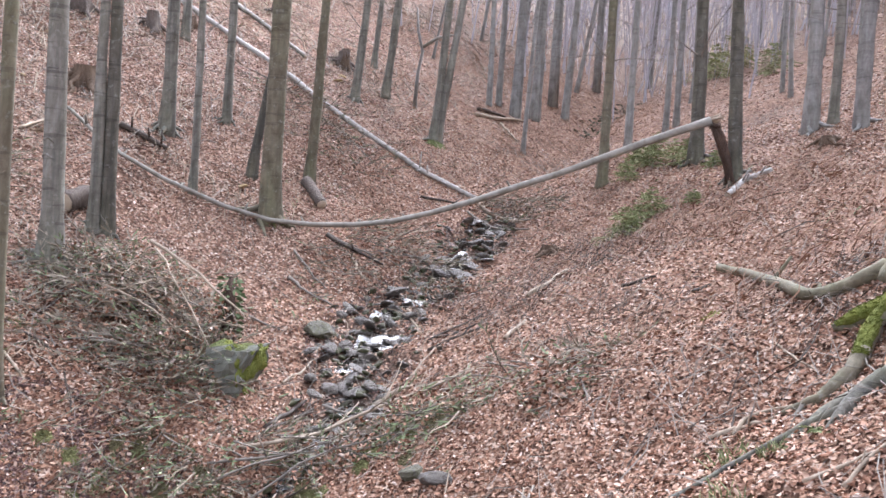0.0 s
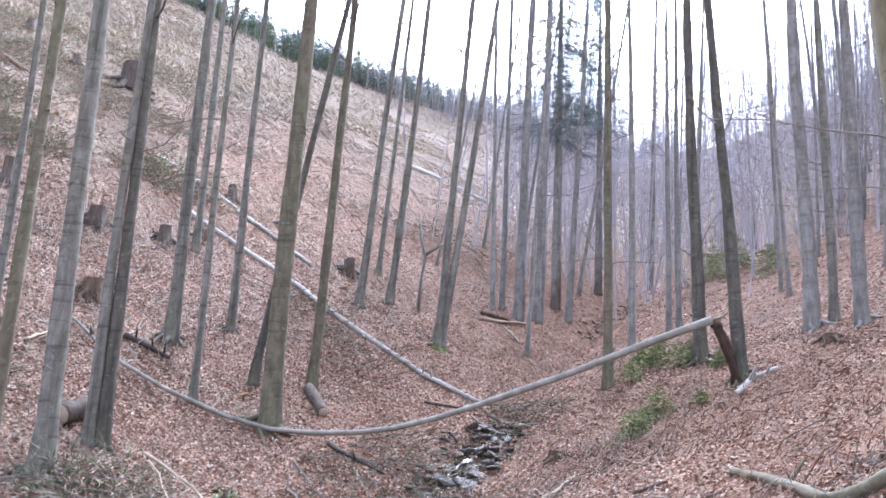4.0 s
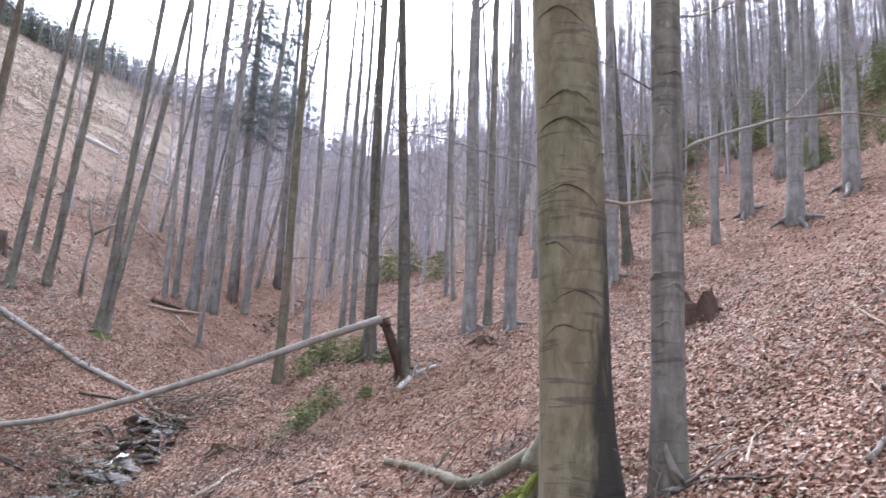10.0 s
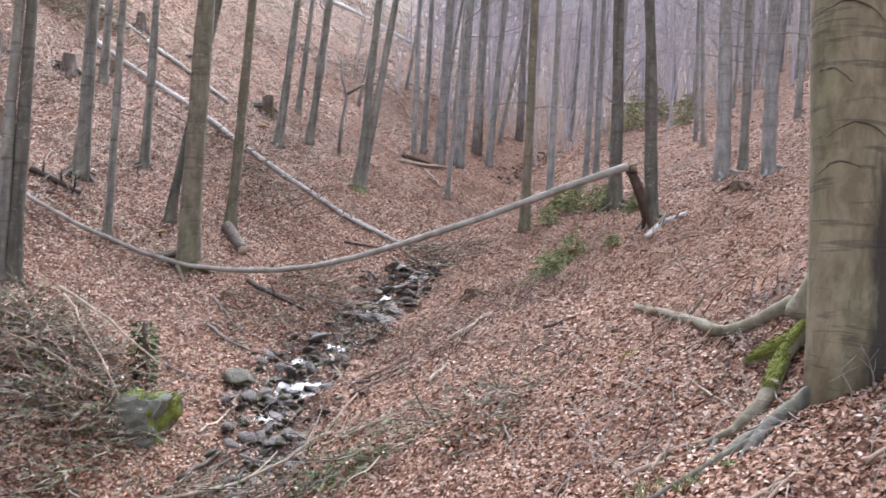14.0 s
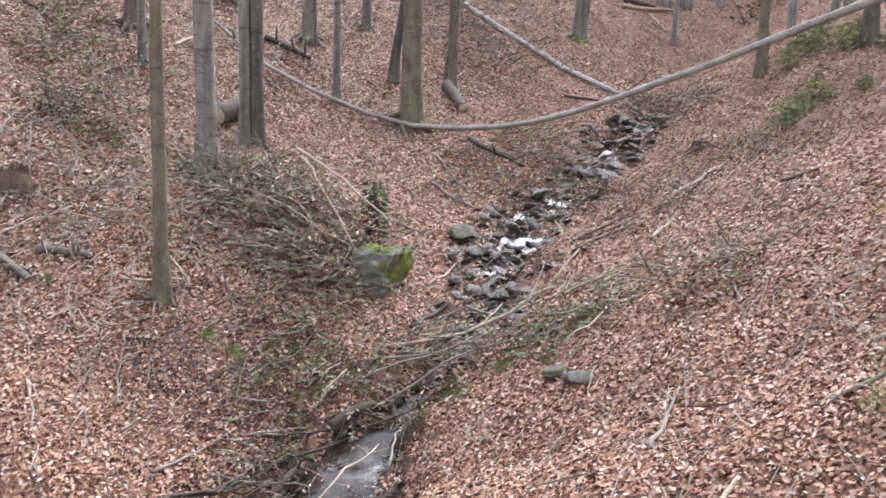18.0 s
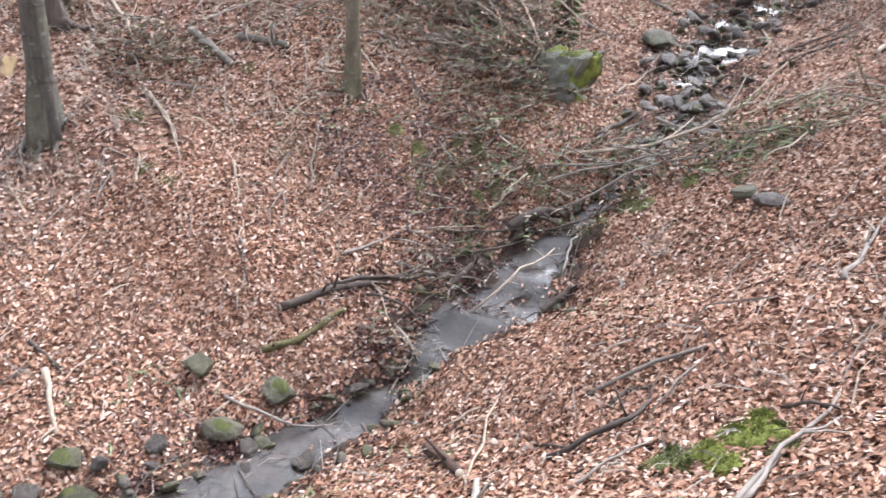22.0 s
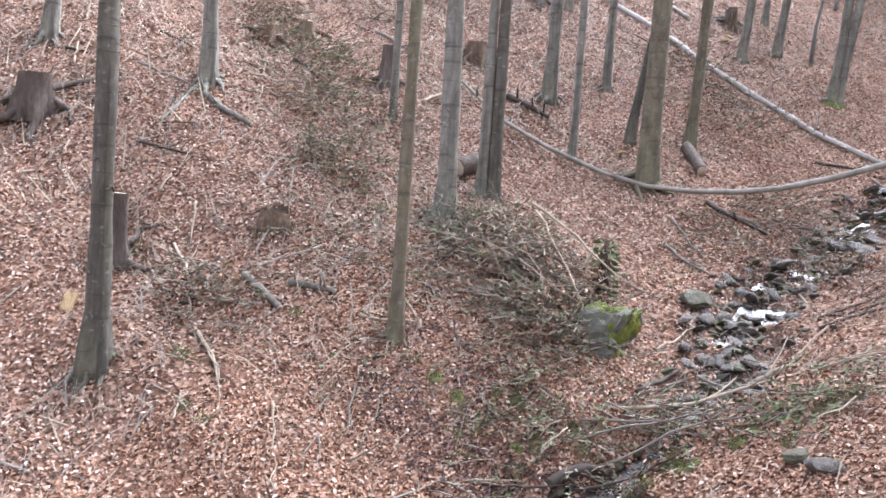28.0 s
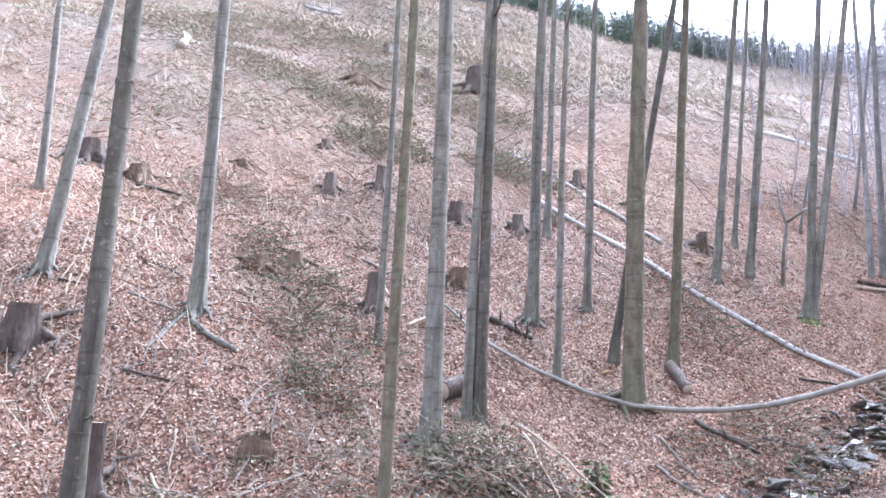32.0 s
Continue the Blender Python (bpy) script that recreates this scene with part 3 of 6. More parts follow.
beech(-4.79, 20.26, 0.107, (0.063, 0.015), spurs=5)
beech(-3.28, 18.91, 0.105, (0.056, 0.010), roots=5, spurs=5)
beech(-3.18, 18.96, 0.098, (0.108, 0.018), spurs=5)
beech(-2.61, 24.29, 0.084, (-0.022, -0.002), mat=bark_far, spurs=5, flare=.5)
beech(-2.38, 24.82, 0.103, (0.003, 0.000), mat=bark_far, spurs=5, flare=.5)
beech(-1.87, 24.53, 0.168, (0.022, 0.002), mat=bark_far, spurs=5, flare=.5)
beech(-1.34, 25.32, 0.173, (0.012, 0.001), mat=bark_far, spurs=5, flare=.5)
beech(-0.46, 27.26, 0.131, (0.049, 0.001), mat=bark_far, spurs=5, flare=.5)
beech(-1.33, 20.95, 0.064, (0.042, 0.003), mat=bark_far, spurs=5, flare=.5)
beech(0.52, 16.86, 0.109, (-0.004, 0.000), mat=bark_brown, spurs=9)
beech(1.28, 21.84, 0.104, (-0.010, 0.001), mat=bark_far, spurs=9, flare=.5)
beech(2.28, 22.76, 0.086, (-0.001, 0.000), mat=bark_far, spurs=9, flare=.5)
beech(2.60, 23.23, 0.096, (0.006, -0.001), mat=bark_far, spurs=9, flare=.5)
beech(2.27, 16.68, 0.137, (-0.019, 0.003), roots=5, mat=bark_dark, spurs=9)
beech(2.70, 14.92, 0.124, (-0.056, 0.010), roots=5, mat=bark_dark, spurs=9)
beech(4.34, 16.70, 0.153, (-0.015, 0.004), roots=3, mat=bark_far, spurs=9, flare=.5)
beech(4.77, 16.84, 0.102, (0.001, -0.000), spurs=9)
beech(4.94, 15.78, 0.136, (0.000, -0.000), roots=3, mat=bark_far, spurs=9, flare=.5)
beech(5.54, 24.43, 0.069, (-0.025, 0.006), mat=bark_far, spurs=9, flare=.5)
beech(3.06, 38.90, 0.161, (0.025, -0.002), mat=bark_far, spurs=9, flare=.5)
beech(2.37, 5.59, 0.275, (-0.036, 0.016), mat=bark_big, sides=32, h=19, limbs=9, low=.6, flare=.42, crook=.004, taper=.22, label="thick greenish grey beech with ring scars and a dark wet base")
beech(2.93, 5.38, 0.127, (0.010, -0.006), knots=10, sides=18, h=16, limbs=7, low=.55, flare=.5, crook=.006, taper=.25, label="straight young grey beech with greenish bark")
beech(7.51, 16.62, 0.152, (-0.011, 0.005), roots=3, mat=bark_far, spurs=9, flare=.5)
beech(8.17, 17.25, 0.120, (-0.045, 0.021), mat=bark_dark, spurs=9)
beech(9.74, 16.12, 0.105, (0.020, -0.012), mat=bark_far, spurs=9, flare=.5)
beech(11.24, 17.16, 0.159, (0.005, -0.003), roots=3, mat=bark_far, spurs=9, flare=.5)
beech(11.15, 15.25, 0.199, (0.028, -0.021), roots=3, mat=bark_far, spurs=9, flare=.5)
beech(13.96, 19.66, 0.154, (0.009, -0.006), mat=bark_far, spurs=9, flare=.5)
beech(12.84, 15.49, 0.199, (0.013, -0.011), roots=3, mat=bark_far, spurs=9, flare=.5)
beech(14.60, 19.09, 0.129, (0.028, -0.022), mat=bark_far, spurs=9, flare=.5)
beech(-6.25, 2.92, 0.149, (-0.060, -0.127), mat=bark_furrowed, sides=20, crook=.012, flare=1.25, label="leaning olive brown tree with fissured bark")
beech(-9.36, 4.29, 0.083, (-0.053, -0.115), roots=5)


# ---- kinds of things on the floor ----
piece_count = [0]


def rng_next():
    piece_count[0] += 1
    return random.Random(5000 + piece_count[0])


def lay(points, n, r, lift=0.0):
    """Points of a line laid over the ground."""
    pts = [Vector((p[0], p[1], 0)) for p in points]
    out = []
    for i in range(n + 1):
        s = i / n * (len(pts) - 1)
        k = min(int(s), len(pts) - 2)
        p = pts[k].lerp(pts[k + 1], s - k)
        p.z = ground_at(p.x, p.y) + r * .7 + .012
        out.append(p)
    # stiff wood evens out the small bumps
    for _ in range(3):
        zs = [p.z for p in out]
        for i in range(1, n):
            out[i].z = (zs[i - 1] + 2 * zs[i] + zs[i + 1]) / 4
    for i, p in enumerate(out):
        p.z += lift * math.sin(math.pi * i / n)
    return out


def stick(points, r, mat, lift=0.0, twigs=None):
    rng = rng_next()
    pts = lay(points, 7, r, lift)
    length = sum((pts[i + 1] - pts[i]).length for i in range(7))
    for p in pts[1:-1]:
        p += Vector((rng.uniform(-1, 1), rng.uniform(-1, 1), rng.uniform(0, .6))) * min(.035, length * .025)
    base = pts[0].copy()
    pts = [p - base for p in pts]
    shapes = [tube(pts, [r * (1.1 - .55 * i / 7) * rng.uniform(.85, 1.12) for i in range(8)], 6)]
    for _ in range(rng.randint(0, 3) if twigs is None else twigs):
        p, d = along(pts, rng.uniform(.3, .95))
        way = d + Vector((rng.uniform(-1, 1), rng.uniform(-1, 1), rng.uniform(.1, .5)))
        ln = length * rng.uniform(.12, .35)
        shapes.append(tube(wander(rng, p, way, ln, 3, .2), [r * .5, r * .4, r * .3, r * .15], 4))
    label = {"bare_bleached_stick": "bleached bare stick lying on fallen leaves", "damp_dark_stick": "damp dark stick lying on fallen leaves"}.get(mat.name, "grey brown twig lying on fallen leaves")
    ob = solid("fallen_stick", shapes[0], mat, Matrix.Translation(base), label, "stick", "sticks on the forest floor")
    for sh in shapes[1:]:
        part("side_twig", sh, mat, ob)
    return ob


def log(name, points, r, mat, label):
    rng = rng_next()
    n = 6 + 3 * len(points)
    pts = lay(points, n, r)
    base = pts[0].copy()
    pts = [p - base for p in pts]
    t = thing(name, *base, label, "log")
    radii = [r * (1.04 - (.08 if name == "cut_log" else .3) * i / n) * rng.uniform(.95, 1.05) for i in range(n + 1)]
    part("bark", tube(pts, radii, 10, None, rng, .1), mat, t)
    for k, i, j in ((0, 0, 1), (1, n, n - 1)):
        a = (pts[i] - pts[j]).normalized()
        part("cut_end", tube([pts[i] + a * .001, pts[i] + a * .008], [radii[i] * .9, radii[i] * .82], 10), cut_wood, t, "pale broken end grain")
    for _ in range(0 if name == "cut_log" else 2 + len(points) // 2):
        p, d = along(pts, rng.uniform(.1, .9))
        way = d.cross(Vector((rng.uniform(-1, 1), rng.uniform(-1, 1), .8))).normalized() * .8 + Vector((0, 0, .5))
        part("branch_stub", tube([p, p + way * r * 2, p + way * r * rng.uniform(2.5, 5)], [r * .4, r * .28, r * .2], 6), mat, t)
    return t


def stump(x, y, r, h, label, mat=None):
    """A stump: fluted column with spreading roots and a splintered or sawn top."""
    rng = rng_next()
    mat = mat or (rotten if "rotten" in label else old_stump if "splint" in label or "broken" in label or "low" in label else stump_wood)
    t = thing("tree_stump", x, y, ground_at(x, y) - .02, label + " on the leafy slope", "stump", "stumps on the slope")
    broken = "broken" in label or "splint" in label or "snag" in label or "rotten" in label
    sides, rows = 18, 8
    ph, k = rng.uniform(0, 6), rng.choice([4, 5, 6])
    verts, faces = [], []
    tops = [h * ((.75 + .28 * math.sin(_ * .7 + h * 9) + rng.uniform(-.14, .14) if "rotten" in label else rng.choice((.5, .6, .75, .9, 1.15)) * rng.uniform(.85, 1.1)) if broken else 1) for _ in range(sides)]
    for i in range(rows + 1):
        for j in range(sides):
            w = 2 * math.pi * j / sides
            z = tops[j] * i / rows
            f = math.exp(-z / (.8 * r + .06))
            rr = r * ((.66 + .12 * math.sin(5 * w + ph) if broken and "rotten" not in label else .86) + 1.0 * f * (.5 + .5 * math.cos(k * w + ph)) + .06 * math.cos(3 * w + 2 * ph)) * (1 + .04 * rng.uniform(-1, 1))
            verts.append(Vector((math.cos(w) * rr, math.sin(w) * rr, z - (.1 if i == 0 else 0))))
    for i in range(rows):
        for j in range(sides):
            m = (j + 1) % sides
            faces.append((i * sides + j, i * sides + m, (i + 1) * sides + m, (i + 1) * sides + j))
    part("trunk_base", (verts, faces), mat, t)
    cap = [Vector((v.x * .97, v.y * .97, v.z - (.25 * h if broken else .004))) for v in verts[-sides:]] + [Vector((0, 0, h * (.55 if broken else 1.0)))]
    part("sawn_top" if not broken else "torn_top", (cap, [(j, (j + 1) % sides, sides) for j in range(sides)]), rotten if broken else cut_wood, t, "torn wood" if broken else "weathered sawn face")
    for i in range(k):
        w = (-ph + 2 * math.pi * i) / k
        ln = r * rng.uniform(1.8, 4.0) * (.6 if broken else 1)
        line = []
        for s in range(6):
            d = r * .7 + ln * s / 5
            a = w + .12 * s * rng.uniform(-1, 1)
            px, py = math.cos(a) * d, math.sin(a) * d
            line.append(Vector((px, py, ground_at(x + px, y + py) - t.location.z + r * (.38 if broken else .8) * (1 - s / 5) ** 1.5 + .02 - .04 * s / 5)))
        part("root", tube(line, [r * (.24 if broken else .36) * (1 - .72 * s / 5) * rng.uniform(.85, 1.15) for s in range(6)], 7), mat, t)
    return t


stone_meshes = {}


def stone_mesh(variant, mat, squash=.55):
    key = (variant, mat.name)
    if key not in stone_meshes:
        rng = random.Random(variant * 7 + 1)
        bm = bmesh.new()
        bmesh.ops.create_icosphere(bm, subdivisions=3 if mat is stone_brook else 2, radius=1)
        cuts = [(Vector((rng.uniform(-1, 1), rng.uniform(-1, 1), rng.uniform(-1, 1))).normalized(), rng.uniform(.45, .8)) for _ in range(9)]
        for v in bm.verts:
            for n, d in cuts:
                e = v.co.dot(n) - d
                if e > 0:
                    v.co -= n * e * .9
            v.co *= 1 + .1 * noise.noise(v.co * 2.3 + Vector((variant, 0, 0))) + .04 * noise.noise(v.co * 6 + Vector((variant, 3, 0)))
            v.co.z *= squash
        me = bpy.data.meshes.new("stone")
        bm.to_mesh(me)
        bm.free()
        me.materials.append(mat)
        stone_meshes[key] = me
    return stone_meshes[key]


def stone(x, y, size, mat, label, sink=.3, name="stone", stretch=(1, 1, 1), group="stones of the brook", tip=18):
    rng = rng_next()
    me = stone_mesh(rng.randint(0, 9), mat)
    z = ground_at(x, y)
    m = Matrix.Translation((x, y, z + size * .5 * (.55 - sink))) @ pose(0, 0, 0, rng.uniform(-tip, tip), rng.uniform(-tip, tip), rng.uniform(0, 360)) @ Matrix.Diagonal((size * .5 * stretch[0], size * .5 * stretch[1], size * .5 * stretch[2], 1))
    return solid(name, me, mat, m, label, "stone", group)


def moss_over(me, way, level, mat, thick=.02, seed=0):
    """A mossy skin over those faces of a mesh that look towards way."""
    w = Vector(way).normalized()
    keep = [p for p in me.polygons if p.normal.dot(w) + .35 * noise.noise(p.center * 4 + Vector((seed, 0, 0))) > level]
    ids = sorted({i for p in keep for i in p.vertices})
    at = {v: k for k, v in enumerate(ids)}
    count = {i: sum(1 for p in keep if i in p.vertices) for i in ids}
    rim = {i: sum(1 for p in me.polygons if i in p.vertices) for i in ids}
    verts = []
    for i in ids:
        v = me.vertices[i]
        out = -.012 if count[i] < rim[i] else thick * (1 + .8 * noise.noise(v.co * 9))
        verts.append(v.co + v.normal * out)
    return verts, [tuple(at[i] for i in p.vertices) for p in keep]


def shaggy(shape, n=1300):
    """Adds short upright moss shoots to a mossy skin."""
    rng = rng_next()
    verts, faces = shape
    if not faces:
        return shape
    tips = []
    for _ in range(n):
        f = faces[rng.randrange(len(faces))]
        p = verts[f[0]].lerp(verts[f[2]], rng.random()).lerp(verts[f[1]], rng.random() * .5)
        tips.append((p, p + Vector((rng.gauss(0, .6), rng.gauss(0, .6), .6)) * rng.uniform(.008, .022)))
    return join([(verts, faces), blades(rng, tips, .003)])


def moss_cushion(x, y, size, mat=None, height=.12, label="bright green moss cushion on the bank", fuzz=900):
    """A tufted mound of moss with ragged edges."""
    rng = rng_next()
    n, rings = 26, 7
    z0 = ground_at(x, y)
    verts, faces = [Vector((0, 0, height * size))], []
    edge = [size * .5 * rng.uniform(.65, 1.15) for _ in range(n)]
    for i in range(1, rings + 1):
        for j in range(n):
            w = 2 * math.pi * j / n
            d = edge[j] * i / rings
            px, py = math.cos(w) * d, math.sin(w) * d
            verts.append(Vector((px, py, ground_at(x + px, y + py) - z0 + height * size * (1 - (i / rings) ** 2) * rng.uniform(.5, 1.3) - (.03 if i == rings else -.02))))
    for j in range(n):
        faces.append((0, 1 + j, 1 + (j + 1) % n))
        for i in range(rings - 1):
            a, b = 1 + i * n, 1 + (i + 1) * n
            faces.append((a + j, b + j, b + (j + 1) % n, a + (j + 1) % n))
    tips = []
    for _ in range(int(fuzz * size)):
        p = verts[rng.randrange(len(verts))] + Vector((rng.uniform(-1, 1), rng.uniform(-1, 1), 0)) * size * .06
        tips.append((p, p + Vector((rng.gauss(0, .5), rng.gauss(0, .5), .8)) * rng.uniform(.008, .026)))
    verts, faces = join([(verts, faces), blades(rng, tips, .003)])
    return solid("moss_cushion", (verts, faces), mat or moss, Matrix.Translation((x, y, z0)), label, "moss")


def leaf_clump(x, y, size, height, n, label):
    """A heap of sodden leaves with a few roots in it."""
    rng = rng_next()
    z0 = ground_at(x, y)
    tips = []
    for _ in range(n):
        a, d = rng.uniform(0, 6.3), math.sqrt(rng.random())
        px, py = math.cos(a) * d * size * .5, math.sin(a) * d * size * .4
        p = Vector((px, py, ground_at(x + px, y + py) - z0 + .005 + height * (1 - d * d) * rng.random()))
        tips.append((p, p + Vector((rng.uniform(-1, 1), rng.uniform(-1, 1), rng.uniform(-.5, .4))).normalized() * rng.uniform(.03, .055)))
    v, f = blades(rng, tips, .013)
    heap = solid("leaf_clump", mesh_of("leaf_clump", v, f, leaf_wet, False), leaf_wet, Matrix.Translation((x, y, z0)), label, "leaf clump")
    for _ in range(5):
        p = Vector((rng.uniform(-.4, .4) * size, rng.uniform(-.3, .3) * size, height * .5))
        part("root_end", tube(wander(rng, p, (rng.uniform(-1, 1), rng.uniform(-1, 1), rng.uniform(-.3, .3)), size * .5, 4, .3), [.006, .005, .004, .003, .002], 5), stick_dark, heap)
    return heap


def blades(rng, tips, width):
    """Thin double triangles for needles and grass, from pairs of points."""
    verts, faces = [], []
    for a, b in tips:
        d = (b - a)
        s = d.cross(Vector((rng.uniform(-1, 1), rng.uniform(-1, 1), rng.uniform(-1, 1)))).normalized() * width
        o = len(verts)
        verts += [a - s * .6, a + s * .6, a + d * .55 + s, b, a + d * .55 - s]
        faces.append((o, o + 1, o + 2, o + 3, o + 4))
    return verts, faces


def spruce_shape(rng, h, spread, whorls, per, sprays, width):
    """Needled boughs of a spruce, hanging in whorls."""
    tips = []
    for i in range(whorls):
        s = (i + rng.random()) / whorls
        z = h * (.08 + .9 * s)
        ln = spread * (1 - s) ** .8 * rng.uniform(.6, 1.1) + .06 * h * .3
        for _ in range(per):
            w = rng.uniform(0, 2 * math.pi)
            out = Vector((math.cos(w), math.sin(w), rng.uniform(-.35, .12) + .5 * s))
            root = Vector((0, 0, z))
            for k in range(sprays):
                u = (k + rng.random()) / sprays
                p = root + out * ln * u + Vector((0, 0, -.12 * ln * u * u))
                side = Vector((-out.y, out.x, 0)) * rng.uniform(-1, 1) + out * .8 + Vector((0, 0, rng.uniform(-.8, .1)))
                tips.append((p, p + side * ln * .34 * (1.15 - u * .6)))
    return blades(rng, tips, width)


def spruce(x, y, h, spread, mat=None, label="dark green spruce standing among bare beeches", whorls=26, per=6, sprays=7, name="spruce_tree", base=.2, group="spruces"):
    rng = rng_next()
    t = thing(name, x, y, ground_at(x, y) - .03, label, "spruce", group)
    part("trunk", tube([Vector((0, 0, h * s)) for s in (0, .1, .4, .75, 1)], [h * .0095, h * .0085, h * .006, h * .003, h * .001], 8), bark_far, t)
    v, f = spruce_shape(rng, h * (1 - base), spread, whorls, per, sprays, max(.009, spread * .013) * min(1, (9 / sprays) ** .8))
    part("crown", mesh_of("crown", [p + Vector((0, 0, h * base)) for p in v], f, mat or needle, False), mat or needle, t, "drooping needled boughs")
    return t


def brush_pile(x, y, size, height, n, label, green=.25, turn=None):
    """A heap of cut twigs, dead sprays and a few green ones."""
    rng = rng_next()
    t = thing("brush_pile", x, y, ground_at(x, y), label, "brush pile", "brush piles")
    shapes, pale, dead, live = [], [], [], []
    for i in range(n):
        a, d = rng.uniform(0, 2 * math.pi), size * .5 * math.sqrt(rng.random())
        px, py = math.cos(a) * d, math.sin(a) * d * .75
        top = height * (1 - (d / (size * .5)) ** 2) * rng.random()
        p = Vector((px, py, ground_at(x + px, y + py) - t.location.z + .01 + top))
        w = (turn if turn is not None else rng.uniform(0, 2 * math.pi)) + rng.gauss(0, .7)
        way = Vector((math.cos(w), math.sin(w), rng.uniform(-.25, .45)))
        ln = min(size, 2.3) * rng.uniform(.15, .5)
        big_ = rng.random() < .14
        r = rng.uniform(.003, .007) * (1.9 if big_ else 1)
        line = wander(rng, p, way, ln * (1.5 if big_ else 1), 4, .22, -.1)
        (pale if rng.random() < .16 else shapes).append(tube(line, [r, r * .9, r * .7, r * .5, r * .2], 3))
        for _ in range(13):
            q, e = along(line, rng.uniform(.1, 1))
            tip = q + (e + Vector((rng.uniform(-1, 1), rng.uniform(-1, 1), rng.uniform(-.5, .8)))) * ln * rng.uniform(.05, .17)
            (live if rng.random() < green else dead).append((q, tip))
    tagged(part("brushwood", join(shapes), twig_grey, t), kind="stuff")
    if pale:
        tagged(part("bleached_brush", join(pale), stick_pale, t, "thin bleached twigs"), kind="stuff")
    lv = []
    for k in range(n * 4):
        a, d = rng.uniform(0, 2 * math.pi), size * .5 * math.sqrt(rng.random())
        px, py = math.cos(a) * d, math.sin(a) * d * .75
        p = Vector((px, py, ground_at(x + px, y + py) - t.location.z + .02 + height * (1 - (d / (size * .5)) ** 2) * rng.random()))
        lv.append((p, p + Vector((rng.uniform(-1, 1), rng.uniform(-1, 1), rng.uniform(-.8, .4))).normalized() * rng.uniform(.03, .06)))
    v, f = blades(rng, lv, .014)
    tagged(part("dead_leaf", mesh_of("dead_leaf", v, f, leaf_mat, False), leaf_mat, t), kind="stuff")
    for nm, tips, mt in (("dead_foliage", dead, dead_needle), ("green_foliage", live, needle_young)):
        if tips:
            v, f = blades(rng, tips, .009)
            tagged(part(nm, mesh_of(nm, v, f, mt, False), mt, t), kind="stuff")
    return t


def tuft(x, y, size, n, mat, label, name="grass_tuft", lean=.5):
    rng = rng_next()
    tips = []
    z0 = ground_at(x, y)
    for _ in range(n):
        a, d = rng.uniform(0, 6.3), size * .5 * math.sqrt(rng.random())
        p = Vector((math.cos(a) * d, math.sin(a) * d, 0))
        p.z = ground_at(x + p.x, y + p.y) - z0 - .005
        tips.append((p, p + Vector((rng.gauss(0, lean), rng.gauss(0, lean), 1)).normalized() * size * rng.uniform(.35, .8)))
    v, f = blades(rng, tips, max(.004, size * .018))
    return solid(name, mesh_of(name, v, f, mat, False), mat, Matrix.Translation((x, y, z0)), label, "plant")


# ---- sticks on the forest floor ----
stick([(-6.38, 5.43), (-5.99, 5.26), (-5.65, 5.02)], 0.014, stick_pale)
stick([(-5.34, 5.36), (-5.04, 5.11), (-4.76, 4.82)], 0.015, stick_pale)
stick([(-5.33, 7.25), (-4.98, 7.11)], 0.018, stick_pale)
stick([(-4.13, 5.37), (-3.98, 5.71), (-3.87, 6.06)], 0.016, twig_grey)
stick([(-0.53, 11.02), (-0.30, 11.35), (-0.01, 12.23)], 0.031, stick_pale)
stick([(-0.69, 9.62), (-0.49, 10.10)], 0.027, stick_pale)
stick([(-1.68, 10.27), (-1.05, 10.61)], 0.018, stick_dark)
stick([(-0.29, 5.15), (-0.23, 5.64), (-0.17, 6.03)], 0.020, twig_grey)
stick([(0.08, 4.34), (0.21, 4.58)], 0.023, stick_pale)
stick([(-0.10, 4.77), (0.18, 5.09)], 0.009, twig_grey)
stick([(-2.56, 8.69), (-1.99, 8.79)], 0.019, twig_grey)
stick([(-5.13, 3.17), (-4.66, 2.90)], 0.027, stick_pale)
stick([(-6.62, 5.50), (-6.20, 5.37), (-5.83, 5.16)], 0.020, stick_pale)
stick([(-5.73, 4.58), (-5.93, 4.82)], 0.016, stick_pale)
stick([(-5.88, 4.78), (-5.90, 4.89)], 0.013, stick_pale)
stick([(-5.11, 6.26), (-4.69, 5.62)], 0.013, twig_grey)
stick([(-4.76, 4.80), (-4.60, 4.70), (-4.42, 4.38)], 0.012, twig_grey)
stick([(-1.55, 2.85), (-1.84, 3.49), (-2.09, 4.40)], 0.013, stick_pale)
stick([(-0.38, 2.79), (-0.29, 3.39), (-0.14, 4.11)], 0.015, twig_grey)
stick([(-2.35, 4.18), (-2.10, 4.45)], 0.012, stick_pale)
stick([(-1.59, 3.84), (-1.23, 3.67), (-1.12, 4.03)], 0.011, stick_dark)
stick([(-1.19, 3.38), (-1.04, 3.55), (-0.89, 3.76)], 0.009, stick_dark)
stick([(-1.27, 4.14), (-1.20, 4.26), (-1.09, 4.25)], 0.017, stick_dark)
stick([(-1.56, 5.35), (-0.97, 5.31), (-0.74, 5.34)], 0.014, stick_dark)
stick([(-5.37, 3.23), (-5.02, 3.26)], 0.018, stick_dark)
stick([(-4.09, 3.75), (-3.98, 4.18)], 0.013, stick_pale)
stick([(-5.99, 2.95), (-5.78, 3.18)], 0.019, stick_dark)
stick([(-7.85, 6.20), (-7.28, 5.95), (-6.81, 5.62)], 0.019, stick_pale)
stick([(-6.64, 2.54), (-6.77, 3.34), (-6.69, 3.51)], 0.026, stick_dark)
stick([(-6.52, 3.47), (-6.20, 3.61)], 0.023, twig_grey)
